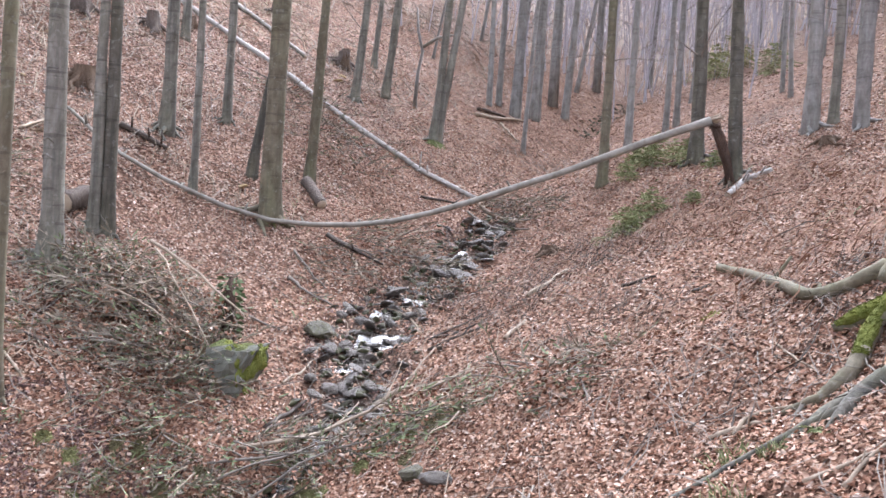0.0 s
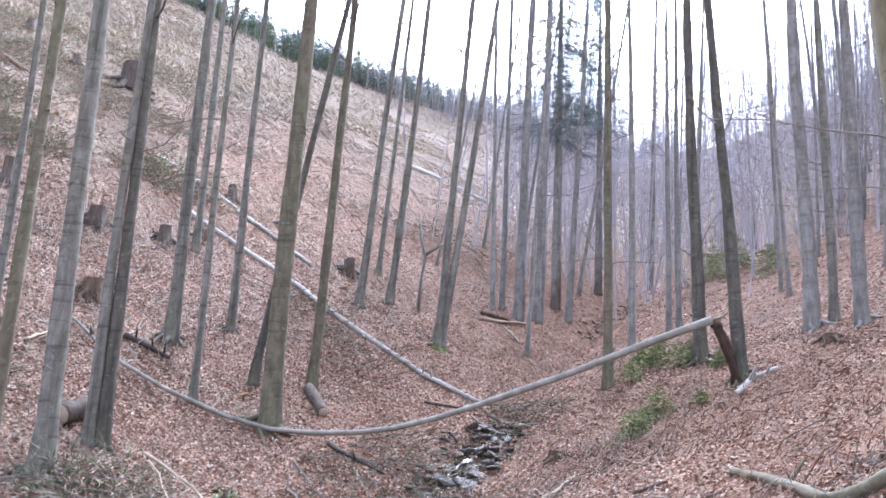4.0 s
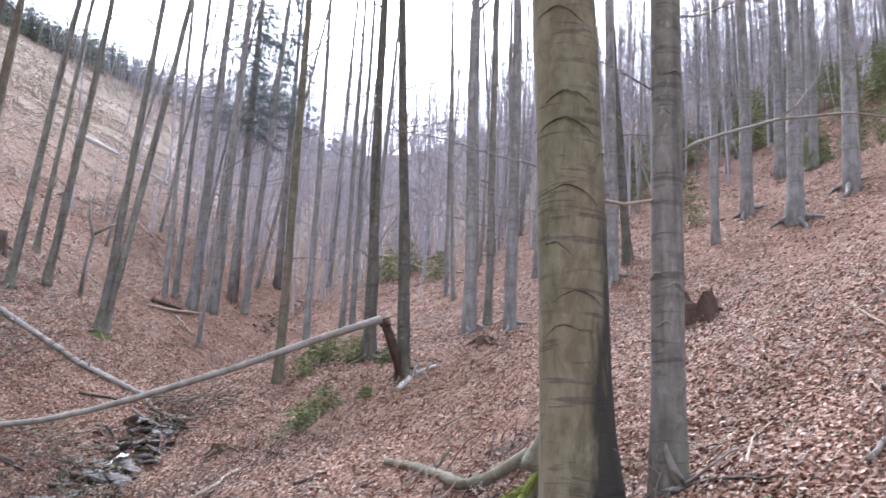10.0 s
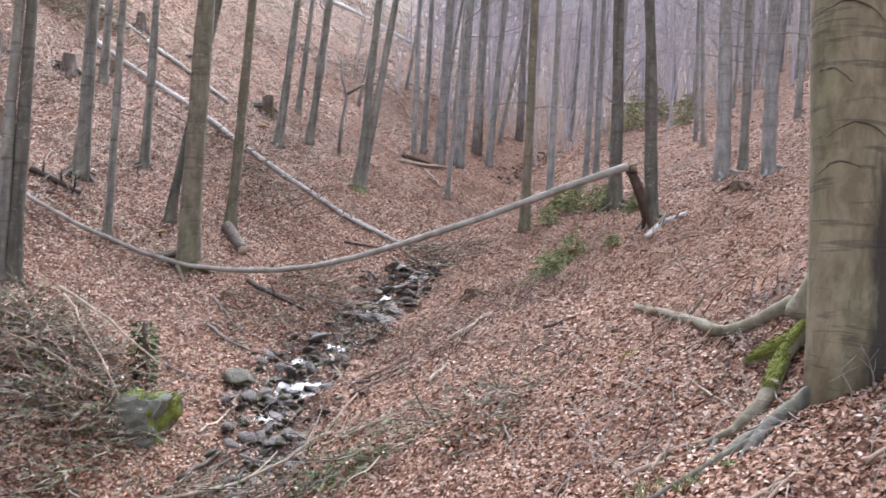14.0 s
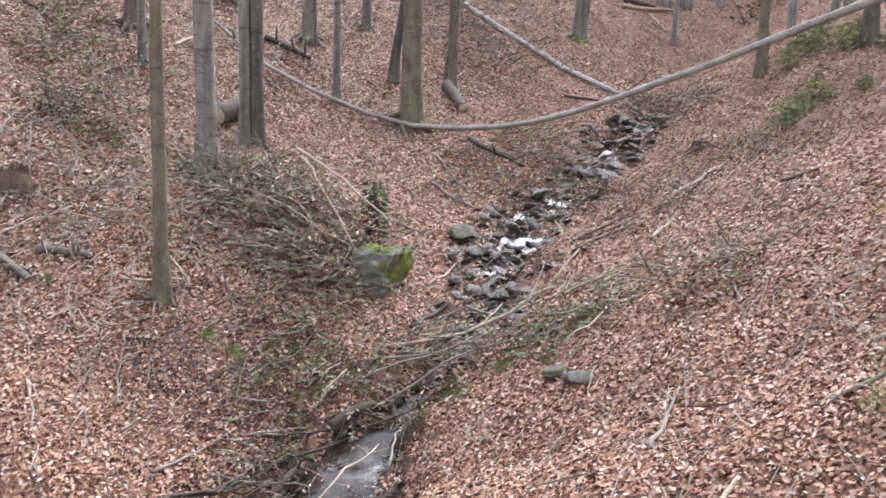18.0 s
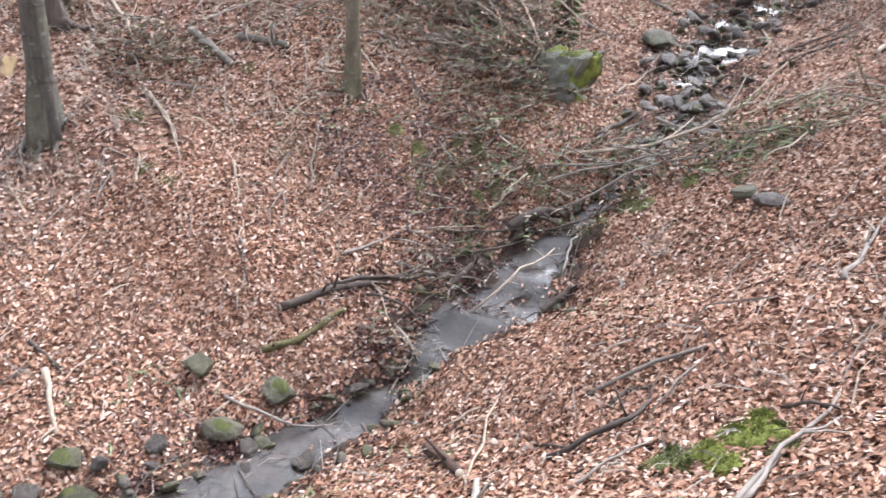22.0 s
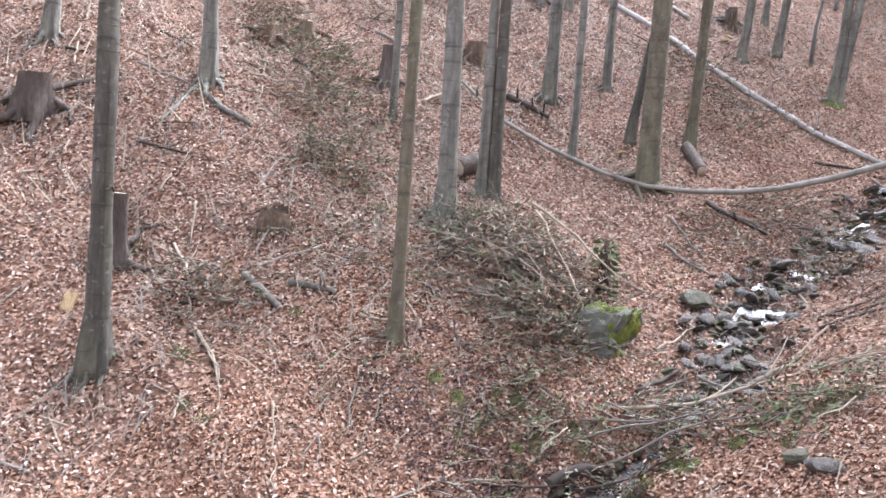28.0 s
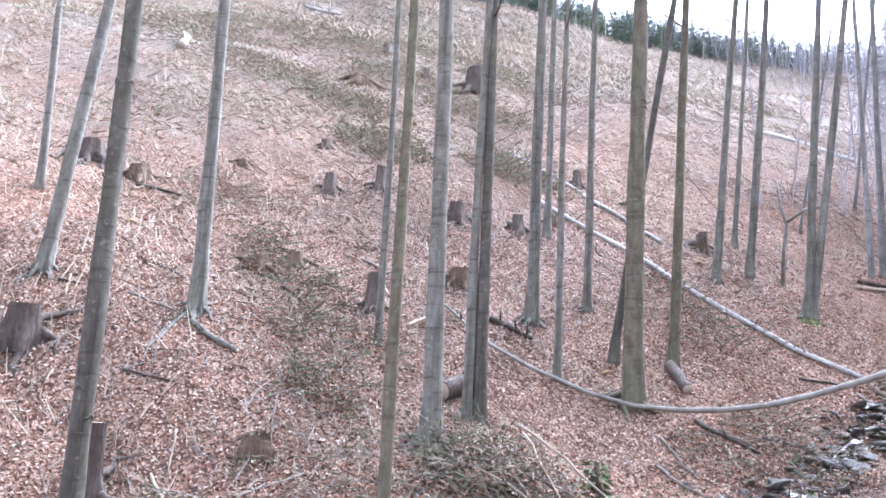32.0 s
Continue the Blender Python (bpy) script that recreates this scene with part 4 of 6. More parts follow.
stick([(-5.97, 2.39), (-6.31, 2.66)], 0.024, twig_grey)
stick([(-8.10, 6.69), (-7.91, 6.52), (-7.68, 6.29)], 0.017, stick_pale)
stick([(-5.36, 7.57), (-4.84, 7.49), (-4.42, 7.00)], 0.015, stick_dark)
stick([(-5.51, 6.71), (-5.08, 7.11)], 0.018, stick_pale)
stick([(-2.89, 7.80), (-2.57, 8.92)], 0.021, stick_dark)
stick([(-1.64, 9.96), (-1.01, 10.41)], 0.021, stick_dark)
stick([(-1.77, 9.42), (-1.46, 10.24)], 0.017, stick_pale)
stick([(-3.39, 12.76), (-3.11, 12.39)], 0.031, stick_pale)
stick([(-3.91, 13.00), (-2.93, 12.93)], 0.036, stick_dark)
stick([(-3.99, 11.51), (-3.26, 11.31)], 0.024, twig_grey)
stick([(-10.41, 6.90), (-11.05, 7.34)], 0.026, stick_pale)
stick([(-9.37, 6.80), (-8.75, 7.10)], 0.023, stick_dark)
stick([(-11.53, 8.68), (-10.85, 8.75)], 0.024, stick_dark)
stick([(-11.69, 7.16), (-11.40, 7.34)], 0.023, stick_dark)
stick([(1.01, 5.95), (1.28, 5.90), (1.37, 5.82)], 0.019, stick_pale)
stick([(1.28, 9.01), (1.47, 9.08)], 0.025, stick_dark)
stick([(1.55, 6.62), (1.75, 6.09)], 0.013, stick_pale)
stick([(2.91, 5.13), (2.99, 4.80), (3.12, 4.49)], 0.017, stick_dark)
stick([(3.17, 4.79), (3.60, 5.39)], 0.012, stick_pale)
stick([(3.59, 4.23), (3.87, 4.37), (4.28, 4.46)], 0.020, twig_grey)
stick([(3.86, 4.14), (4.12, 4.02)], 0.035, stick_dark)
stick([(6.01, 5.94), (5.87, 5.67)], 0.034, stick_dark)
stick([(3.36, 5.90), (3.39, 5.47)], 0.011, stick_pale)
stick([(6.07, 7.74), (5.47, 6.24), (5.44, 5.67)], 0.012, stick_pale)
stick([(1.28, 4.64), (1.49, 4.61), (1.64, 4.58)], 0.014, stick_pale)
stick([(1.43, 4.47), (1.67, 4.61)], 0.015, stick_pale)
stick([(1.15, 5.86), (1.32, 6.01), (1.63, 5.80)], 0.019, stick_pale)
stick([(-1.70, 10.23), (-1.07, 11.10)], 0.018, stick_dark)
stick([(-3.06, 8.83), (-2.98, 9.79)], 0.017, stick_pale)
stick([(-4.00, 10.12), (-3.52, 10.07)], 0.018, twig_grey)
stick([(-4.18, 12.24), (-3.50, 11.73)], 0.021, twig_grey)
stick([(-2.25, 11.65), (-1.85, 10.62)], 0.023, stick_pale)
stick([(-5.42, 9.30), (-5.23, 8.92)], 0.022, stick_pale)
stick([(0.62, 10.10), (0.99, 9.97)], 0.021, stick_dark)
stick([(0.11, 7.69), (0.20, 6.86)], 0.015, twig_grey)
stick([(-0.84, 9.03), (0.42, 7.06)], 0.011, twig_grey)
stick([(-2.91, 7.93), (-2.71, 8.87)], 0.028, stick_dark)
stick([(-0.25, 5.78), (-0.24, 6.11)], 0.015, stick_pale)
stick([(-0.46, 5.88), (0.38, 5.63)], 0.008, stick_dark)
stick([(-2.91, 15.73), (-1.94, 16.17)], 0.027, stick_dark)
stick([(-1.87, 16.49), (-0.91, 15.59)], 0.044, stick_pale)
stick([(-1.62, 16.23), (-0.76, 15.70)], 0.033, twig_grey)
stick([(-2.01, 15.90), (-0.78, 15.20)], 0.026, twig_grey)
stick([(-1.57, 16.83), (-1.05, 17.51)], 0.029, twig_grey)
stick([(-2.97, 13.63), (-2.98, 14.05)], 0.029, stick_pale)
stick([(-3.91, 13.06), (-3.00, 13.03)], 0.027, twig_grey)
stick([(-2.74, 22.17), (-1.59, 24.29)], 0.056, stick_pale)
stick([(-2.11, 22.81), (-1.52, 21.46)], 0.038, stick_pale)
stick([(-2.79, 23.10), (-2.04, 23.65)], 0.064, stick_dark)
stick([(-3.01, 13.42), (-2.33, 13.73)], 0.023, twig_grey)
stick([(-2.76, 13.92), (-2.61, 13.68)], 0.024, stick_pale)
stick([(-8.55, 6.50), (-8.65, 6.75)], 0.018, stick_pale)
stick([(-26.04, 19.74), (-29.53, 22.77)], 0.179, stick_pale)
stick([(-10.80, 7.78), (-9.86, 8.11)], 0.022, twig_grey)
stick([(-11.29, 7.05), (-11.69, 7.36)], 0.023, stick_pale)
stick([(-15.44, 10.96), (-14.51, 11.58)], 0.039, stick_dark)
stick([(-10.22, 10.37), (-9.43, 10.20)], 0.029, stick_dark)
stick([(-9.92, 5.56), (-9.86, 5.72)], 0.019, stick_pale)
stick([(-8.14, 11.22), (-8.15, 11.88)], 0.029, stick_pale)
stick([(-10.41, 12.69), (-9.46, 12.57)], 0.028, twig_grey)
stick([(-9.41, 6.76), (-9.27, 7.06)], 0.020, twig_grey)

# ---- logs ----
log('old_log', [(-6.82, 6.33), (-6.18, 6.24)], 0.046, log_pale, 'grey broken log lying among leaves')
log('old_log', [(-6.36, 6.54), (-5.88, 6.74)], 0.043, log_pale, 'grey broken log lying among leaves')
log('old_log', [(-4.16, 4.61), (-3.91, 5.08), (-3.59, 5.71)], 0.038, stick_dark, 'dark rotting log along the brook edge')
log('old_log', [(-3.13, 6.52), (-2.77, 7.03)], 0.056, stick_dark, 'black wet log at the brook')
log('old_log', [(-4.10, 4.31), (-3.91, 4.57), (-3.79, 4.95)], 0.03, moss_olive, 'mossy grey log beside the brook')
log('old_log', [(-3.31, 5.78), (-3.12, 6.19)], 0.037, stick_dark, 'short dark log in the brook')
log('old_log', [(-2.45, 5.85), (-2.28, 6.08)], 0.040, stick_dark, 'short dark log in the brook')
log('old_log', [(-1.33, 2.63), (-1.70, 3.38)], 0.026, log_pale, 'pale birch log piece on the bank')
log('old_log', [(-2.35, 3.95), (-1.86, 3.48)], 0.039, rotten, 'crumbling brown log on the bank')
log('old_log', [(-7.47, 12.80), (-6.69, 12.95)], 0.055, stick_dark, 'thin dark log on the slope')
log('cut_log', [(-4.77, 14.42), (-4.27, 13.83)], 0.100, stump_wood, 'short brown cut log with a sawn end')
log('cut_log', [(-6.66, 10.12), (-6.60, 10.58)], 0.149, stump_wood, 'thick brown cut log with a sawn end')
log('old_log', [(2.45, 14.05), (2.78, 14.61), (3.23, 14.66)], 0.055, log_white, 'bleached bent log below twin beeches')
log('old_log', [(2.45, 6.98), (2.18, 6.98), (1.84, 7.14), (1.86, 8.74), (1.63, 9.59)], 0.062, bark_brown, 'crooked grey bark-covered limb lying on leaves')
log('old_log', [(4.27, 4.87), (4.43, 4.62)], 0.035, stick_dark, 'dark rotten branch wood')
log('felled_trunk', [(-10.10, 19.69), (-8.30, 19.18), (-6.33, 18.15), (-4.85, 17.37), (-3.56, 16.97), (-2.74, 16.78), (-1.89, 16.61)], 0.064, log_white, 'long pale felled trunk lying down the slope')
log('felled_trunk', [(-13.63, 23.86), (-11.62, 22.80), (-9.40, 22.08), (-6.92, 20.24)], 0.052, log_white, 'thin pale felled trunk on the cleared slope')
log('felled_trunk', [(-10.04, 43.56), (-7.96, 45.78), (-5.38, 45.43)], 0.146, log_white, 'pale felled trunk high on the cleared slope')
log('felled_trunk', [(-48.49, 49.01), (-45.98, 50.65)], 0.206, log_white, 'pale felled trunk high on the cleared slope')
log('old_log', [(-9.90, 22.06), (-8.38, 21.24), (-6.85, 20.10)], 0.063, log_pale, 'grey log lying down the slope')

# ---- stumps ----
stump(-8.14, 5.63, 0.154, 0.77, 'tall weathered stump with spreading roots')
stump(-10.78, 6.20, 0.210, 0.55, 'weathered stump with a root running downhill')
stump(-8.82, 11.14, 0.135, 0.69, 'dark sawn stump')
stump(-7.19, 7.10, 0.177, 0.26, 'splintered broken stump')
stump(-10.43, 16.10, 0.186, 0.43, 'sawn stump')
stump(-9.36, 17.17, 0.122, 0.32, 'small sawn stump')
stump(-13.40, 14.93, 0.154, 0.50, 'dark sawn stump')
stump(-12.67, 15.97, 0.142, 0.60, 'dark sawn stump')
stump(-8.61, 13.64, 0.143, 0.22, 'low broken stump')
stump(-17.31, 11.01, 0.243, 0.46, 'weathered stump')
stump(-15.85, 11.31, 0.203, 0.32, 'low weathered stump')
stump(-10.99, 10.52, 0.16, 0.26, 'low stump with roots')
stump(-10.88, 11.32, 0.14, 0.28, 'low stump under brash')
stump(-19.22, 30.67, 0.420, 1.18, 'upturned stump')
stump(-6.22, 21.51, 0.124, 0.43, 'sawn stump')
stump(-8.83, 23.22, 0.156, 0.43, 'sawn stump')
stump(-21.41, 25.12, 0.359, 0.36, 'low stump')
stump(-10.50, 22.91, 0.141, 0.49, 'sawn stump')
stump(-9.10, 18.39, 0.128, 0.28, 'low stump')
stump(-26.00, 32.60, 0.215, 0.55, 'small stump')
stump(-21.45, 29.96, 0.161, 0.43, 'small stump')
stump(-15.57, 17.00, 0.114, 0.26, 'small stump')
stump(-15.55, 14.02, 0.117, 0.15, 'low stump')
stump(-6.22, 21.39, 0.154, 0.40, 'sawn stump')
stump(6.11, 10.57, 0.25, 0.42, 'rotten reddish broken stump')
stump(13.61, 14.88, 0.115, 0.31, 'small dark stump')
stump(4.27, 15.32, 0.109, 0.15, 'low dark stump')
stump(-0.35, 13.64, 0.111, 0.18, 'low mossy stump')
stump(-6.12, 21.16, 0.137, 0.42, 'broken stump')
stump(-8.58, 13.49, 0.186, 0.31, 'low brown stump')
stump(-9.31, 17.06, 0.134, 0.40, 'dark stump')
stump(-4.03, 9.32, 0.076, 0.34, 'dark mossy snag stump')


# ---- the broken beech that bridges the ravine ----
fallen = thing("fallen_tree", 2.3, 14.75, 2.29, "long bare fallen beech arching across the brook", "fallen tree")
arch = [(2.2, 14.75, 2.24), (1.8, 14.7, 2.08), (1.17, 14.64, 1.82), (.45, 14.48, 1.5), (-.29, 14.34, 1.17), (-1.0, 14.1, .88), (-1.67, 13.87, .60), (-2.3, 13.6, .36), (-2.93, 13.37, .17), (-3.5, 13.1, .07), (-4.1, 12.8, .03),
        (-4.7, 12.5, .06), (-5.37, 12.3, .23), (-6.25, 12.05, .58), (-6.95, 11.97, .93), (-7.5, 12.1, 1.26), (-8.05, 12.29, 1.62), (-8.6, 12.4, 1.9)]
arch = [Vector(p) - fallen.location for p in arch]
rg = random.Random(77)
part("trunk", tube(arch, [.08 - .056 * (i / 17) ** .6 for i in range(18)], 14, None, rg, .07), log_pale, fallen)
for k in range(7):
    a = Vector((rg.uniform(-.02, .05), rg.uniform(-.06, .06), rg.uniform(-.06, .07)))
    part("splinter", tube([arch[0] + a * .8, arch[0] + a + Vector((.12, .02, .05)), arch[0] + a * 1.2 + Vector((rg.uniform(.1, .24), .03, rg.uniform(.03, .1)))], [.035, .022, .004], 5), stick_pale, fallen, "torn splinter of wood")
for s in (.12, .3, .45, .52, .6, .68, .75, .82, .9):
    p, d = along(arch, s)
    w = Vector((rg.uniform(-.4, .2), rg.uniform(-1, 1), rg.uniform(.2, 1)))
    part("branch_stub", tube([p, p + w * .12, p + w * rg.uniform(.15, .3)], [.028, .018, .012], 6), log_pale, fallen)
rest = thing("broken_tree", 2.62, 14.85, ground_at(2.62, 14.85) - .05, "splintered reddish broken beech stem propping the fallen trunk", "broken tree")
hh = 2.2 - rest.location.z
part("trunk", tube([Vector((.06, 0, -.1)), Vector((-.02, -.01, hh * .22)), Vector((-.14, -.04, hh * .5)), Vector((-.27, -.08, hh * .78)), Vector((-.36, -.11, hh * .98))], [.11, .075, .072, .085, .06], 12, lambda i, w: 1 + .3 * math.cos(3 * w + i), rg, .14), rotten, rest)
for k in range(6):
    a = Vector((-.34 + rg.uniform(-.08, .08), -.11 + rg.uniform(-.06, .06), hh * .92))
    part("splinter", tube([a, a + Vector((rg.uniform(-.1, .05), rg.uniform(-.05, .05), rg.uniform(.05, .12)))], [.03, .004], 4), rotten, rest)

# ---- roots of the thick beech ----
roots = thing("exposed_roots", 2.4, 6.1, ground_at(2.4, 6.1), "thick mossy beech roots running down the bank", "roots")


def root_line(pts, r0, r1, mat, label="", flat=1.0, up=.5):
    line = []
    for i, (px, py, dz) in enumerate(pts):
        line.append(Vector((px, py, ground_at(px, py) + dz)) - roots.location)
    n = len(line) - 1
    fine, rad = [], []
    for i in range(n * 3 + 1):
        p, _ = along(line, min(i / (n * 3), .9999))
        fine.append(p)
        rad.append((r0 + (r1 - r0) * i / (n * 3)) * rg.uniform(.9, 1.1))
    return part("root", tube(fine, [q * .84 for q in rad], 12, lambda i, w: 1 + .16 * math.cos(2 * w + i * .4), rg, .08), mat, roots, label)


root_line([(2.5, 5.95, 1.2), (2.45, 6.2, .75), (2.42, 6.42, .3), (2.36, 6.45, .12)], .1, .17, bark_brown)
mossy = root_line([(2.44, 6.45, .16), (2.25, 6.33, .1), (2.12, 6.23, .08), (2.0, 6.05, .05), (1.96, 6.0, .05)], .082, .06, bark_brown)
tagged(part("moss", shaggy(moss_over(mossy.data, (-.2, -.4, 1), .25, moss, .012)), moss, roots, "bright green moss on a root"), kind="stuff")
root_line([(2.0, 6.07, .05), (1.9, 5.92, .05), (1.78, 5.86, .04), (1.68, 5.82, .03), (1.52, 5.86, .02), (1.36, 5.91, -.02)], .072, .024, bark_brown)
mossy = root_line([(2.3, 6.4, .05), (2.08, 6.42, .05), (1.93, 6.45, .02)], .09, .05, bark_brown)
tagged(part("moss", shaggy(moss_over(mossy.data, (-.3, -.5, 1), .1, moss, .012, 3)), moss, roots, "bright green moss on a root"), kind="stuff")
root_line([(2.3, 5.5, .12), (2.1, 5.52, .07), (1.95, 5.52, .05), (1.81, 5.48, .04), (1.66, 5.43, .03), (1.5, 5.36, .01), (1.3, 5.22, -.03)], .1, .04, bark_dark)
root_line([(1.85, 5.5, .04), (1.74, 5.36, .04), (1.62, 5.22, .01), (1.5, 5.1, -.03)], .07, .03, bark_dark)
root_line([(1.6, 5.85, .03), (1.5, 5.75, .0), (1.42, 5.66, -.02)], .03, .012, log_pale)

# branch scars that ring the thick stem
big = [o for o in scene.objects if o.name.startswith("beech_tree") and "thick greenish" in str(o.get("label", ""))][0]
rz_ = random.Random(19)
for z, w0, span, r0 in ((1.42, 4.0, .75, .7), (1.66, 4.5, 1.0, .6), (2.02, 3.9, .55, 1.0), (2.45, 4.35, 1.1, .7), (2.98, 4.3, 1.2, .9), (3.2, 4.35, .9, 1.0), (3.9, 4.2, 1.0, .8), (4.6, 4.5, .9, .8), (1.7, 1.2, .8, .8), (2.4, .4, .9, .8), (3.0, 2.4, .9, .8), (2.75, 5.7, .7, .6)):
    line = []
    tilt = rz_.uniform(-.05, .05)
    for i in range(13):
        u = i / 12 * 2 - 1
        a = w0 + u * span * .8
        rr = .275 * (.985 - .22 * (z / 19) ** .8) - .001
        zz = z - .1 * abs(u) ** 1.3 * span + tilt * u + rz_.uniform(-.008, .008)
        line.append(Vector((math.cos(a) * rr - .036 * zz, math.sin(a) * rr + .016 * zz, zz)))
    part("bark_scar", tube(line, [(.002 + .011 * (1 - abs(i / 6 - 1)) * rz_.uniform(.5, 1.2)) * r0 for i in range(13)], 6), bark_scar, big, "dark arched bark scar")

# dead limbs on the young beech
young = thing("dead_branch", 3.02, 5.36, ground_at(3.02, 5.36) + 2.6, "long thin dead branch reaching out from a young beech", "branch")
rb = random.Random(5)
pole = [Vector(p) - young.location for p in ((2.97, 5.35, 2.22), (3.2, 5.37, 2.38), (3.43, 5.41, 2.49), (4.04, 5.53, 2.75), (4.94, 5.79, 3.03), (5.66, 5.96, 3.13), (6.59, 6.17, 3.26), (7.6, 6.4, 3.3))]
part("limb", tube(pole, [.019, .015, .013, .012, .01, .008, .006, .003], 7), log_pale, young)
fork = [pole[3], pole[3] + Vector((.22, .05, .18)), pole[3] + Vector((.48, .1, .5)), pole[3] + Vector((.62, .16, 1.0)), pole[3] + Vector((.8, .2, 1.5))]
part("side_limb", tube(fork, [.01, .009, .008, .006, .003], 6), log_pale, young)
for s in (.2, .35, .5, .62, .75, .88):
    p, d = along(pole, s)
    part("twig", branch_shape(rb, p, d + Vector((rb.uniform(-.6, .6), rb.uniform(-.6, .6), rb.uniform(-.3, .6))), rb.uniform(.3, .7), .006, 3, 4), twig_grey, young)
low = thing("dead_branch", 2.6, 5.46, ground_at(2.6, 5.46) + 2.2, "short pale dead branch between two beech stems", "branch")
part("limb", tube([Vector(p) - low.location for p in ((2.42, 5.54, 1.95), (2.52, 5.52, 1.89), (2.65, 5.46, 1.86), (2.81, 5.38, 1.88), (2.93, 5.35, 1.93))], [.012, .014, .014, .015, .016], 7), stick_pale, low)
part("side_limb", tube([Vector(p) - low.location for p in ((2.9, 5.35, 2.05), (2.78, 5.38, 2.15), (2.7, 5.4, 2.4), (2.6, 5.44, 2.55))], [.008, .007, .006, .003], 5), stick_pale, low)
snag = thing("broken_sapling", 2.9, 5.2, ground_at(2.9, 5.2), "short splintered grey root stub beside a beech", "stub")
part("trunk", tube([Vector((.08, -.02, -.04)), Vector((.03, 0, .05)), Vector((-.03, .01, .16)), Vector((-.07, .02, .27)), Vector((-.075, .02, .33))], [.04, .038, .032, .022, .004], 9, None, rb, .12), log_pale, snag)
part("side_limb", tube([Vector((.05, 0, .02)), Vector((-.05, -.03, .03)), Vector((-.16, -.08, .02))], [.03, .02, .008], 6), log_pale, snag)
part("side_limb", tube([Vector((.05, 0, .03)), Vector((.0, -.05, .1)), Vector((-.08, -.06, .16))], [.022, .016, .005], 6), log_pale, snag)

for pts_, r_ in ((((2.3, 5.62, 2.05), (2.0, 5.75, 2.2), (1.7, 5.85, 2.28), (1.35, 6.0, 2.42), (.95, 6.15, 2.5)), .009), (((3.0, 5.36, 3.4), (3.3, 5.42, 3.5), (3.7, 5.5, 3.75), (4.1, 5.6, 3.85)), .012), (((2.95, 5.37, 2.72), (2.75, 5.42, 2.85), (2.5, 5.5, 3.02)), .009), (((2.3, 5.65, 1.75), (2.0, 5.9, 1.88), (1.6, 6.1, 1.92)), .006)):
    o_ = Vector(pts_[0])
    db = thing("dead_branch", *o_, "thin bare dead branch on a beech stem", "branch")
    ln_ = [Vector(p) - o_ for p in pts_]
    lm = part("limb", tube(ln_, [r_ * (1 - .7 * i / (len(ln_) - 1)) for i in range(len(ln_))], 6), twig_grey, db)
    for s in (.3, .5, .65, .8, .95):
        p, d = along(ln_, s)
        part("twig", branch_shape(rb, p, d + Vector((rb.uniform(-.7, .7), rb.uniform(-.7, .7), rb.uniform(-.4, .6))), rb.uniform(.15, .4), r_ * .4, 2, 4), twig_grey, lm)

# the pale beech's long root and a fresh chip of wood on the slope
log('old_log', [(-9.85, 8.22), (-9.7, 8.07), (-9.29, 8.05), (-8.76, 8.12)], .05, bark_grey, 'dark mossy root running out from a pale beech')
log('old_log', [(-9.9, 8.1), (-9.85, 7.93), (-9.6, 7.5), (-9.5, 7.17)], .03, bark_grey, 'thin grey root running downhill from a beech')
chip = thing("split_wood", -7.67, 4.81, ground_at(-7.67, 4.81) + .02, "fresh yellow split piece of wood on leaves", "wood")
bm = bmesh.new()
bmesh.ops.create_cube(bm, size=1)
bmesh.ops.subdivide_edges(bm, edges=bm.edges[:], cuts=3, use_grid_fill=True)
for v in bm.verts:
    w_ = 1 + .35 * noise.noise(v.co * 3)
    v.co = Vector((v.co.x * .1 * w_ + .03 * noise.noise(v.co * 5), v.co.y * .06 * w_, v.co.z * .2 * (1 + .2 * noise.noise(v.co * 4 + Vector((2, 0, 0)))) + .04))
me = bpy.data.meshes.new("plank")
bm.to_mesh(me)
bm.free()
me.materials.append(fresh_wood)
part("plank", me, fresh_wood, chip).matrix_basis = pose(0, 0, 0, -35, 10, 40)

# chips of cut wood strewn over the felling
rc_ = random.Random(29)
for k in range(34):
    px, py = rc_.uniform(-17, -5.5), rc_.uniform(8, 24)
    q_ = rc_.uniform(.05, .13)
    m_ = Matrix.Translation((px, py, ground_at(px, py) + q_ * .2)) @ pose(0, 0, 0, rc_.uniform(-30, 30), rc_.uniform(-30, 30), rc_.uniform(0, 360)) @ Matrix.Diagonal((q_ * 1.5, q_ * .7, q_ * .6, 1))
    solid("wood_chip", stone_mesh(k % 5, fresh_wood), fresh_wood, m_, "pale chip of freshly cut wood on the slope", "wood chip", "wood chips")

# a snapped sapling up the slope
sn = thing("broken_tree", -4.1, 20.6, ground_at(-4.1, 20.6), "crooked snapped sapling standing dead", "broken tree")
part("trunk", tube([Vector((0, 0, -.2)), Vector((.03, 0, .8)), Vector((.12, 0, 1.4)), Vector((-.02, 0, 1.9)), Vector((-.08, 0, 2.5))], [.055, .045, .04, .036, .015], 8, None, rb, .08), bark_far, sn)
part("side_limb", tube([Vector((.12, 0, 1.5)), Vector((.5, 0, 1.75)), Vector((1.0, 0, 1.85))], [.045, .04, .03], 7), log_pale, sn)

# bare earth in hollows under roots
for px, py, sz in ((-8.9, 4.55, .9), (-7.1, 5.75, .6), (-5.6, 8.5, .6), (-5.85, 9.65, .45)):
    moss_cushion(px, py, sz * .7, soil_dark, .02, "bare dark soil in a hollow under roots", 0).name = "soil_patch"

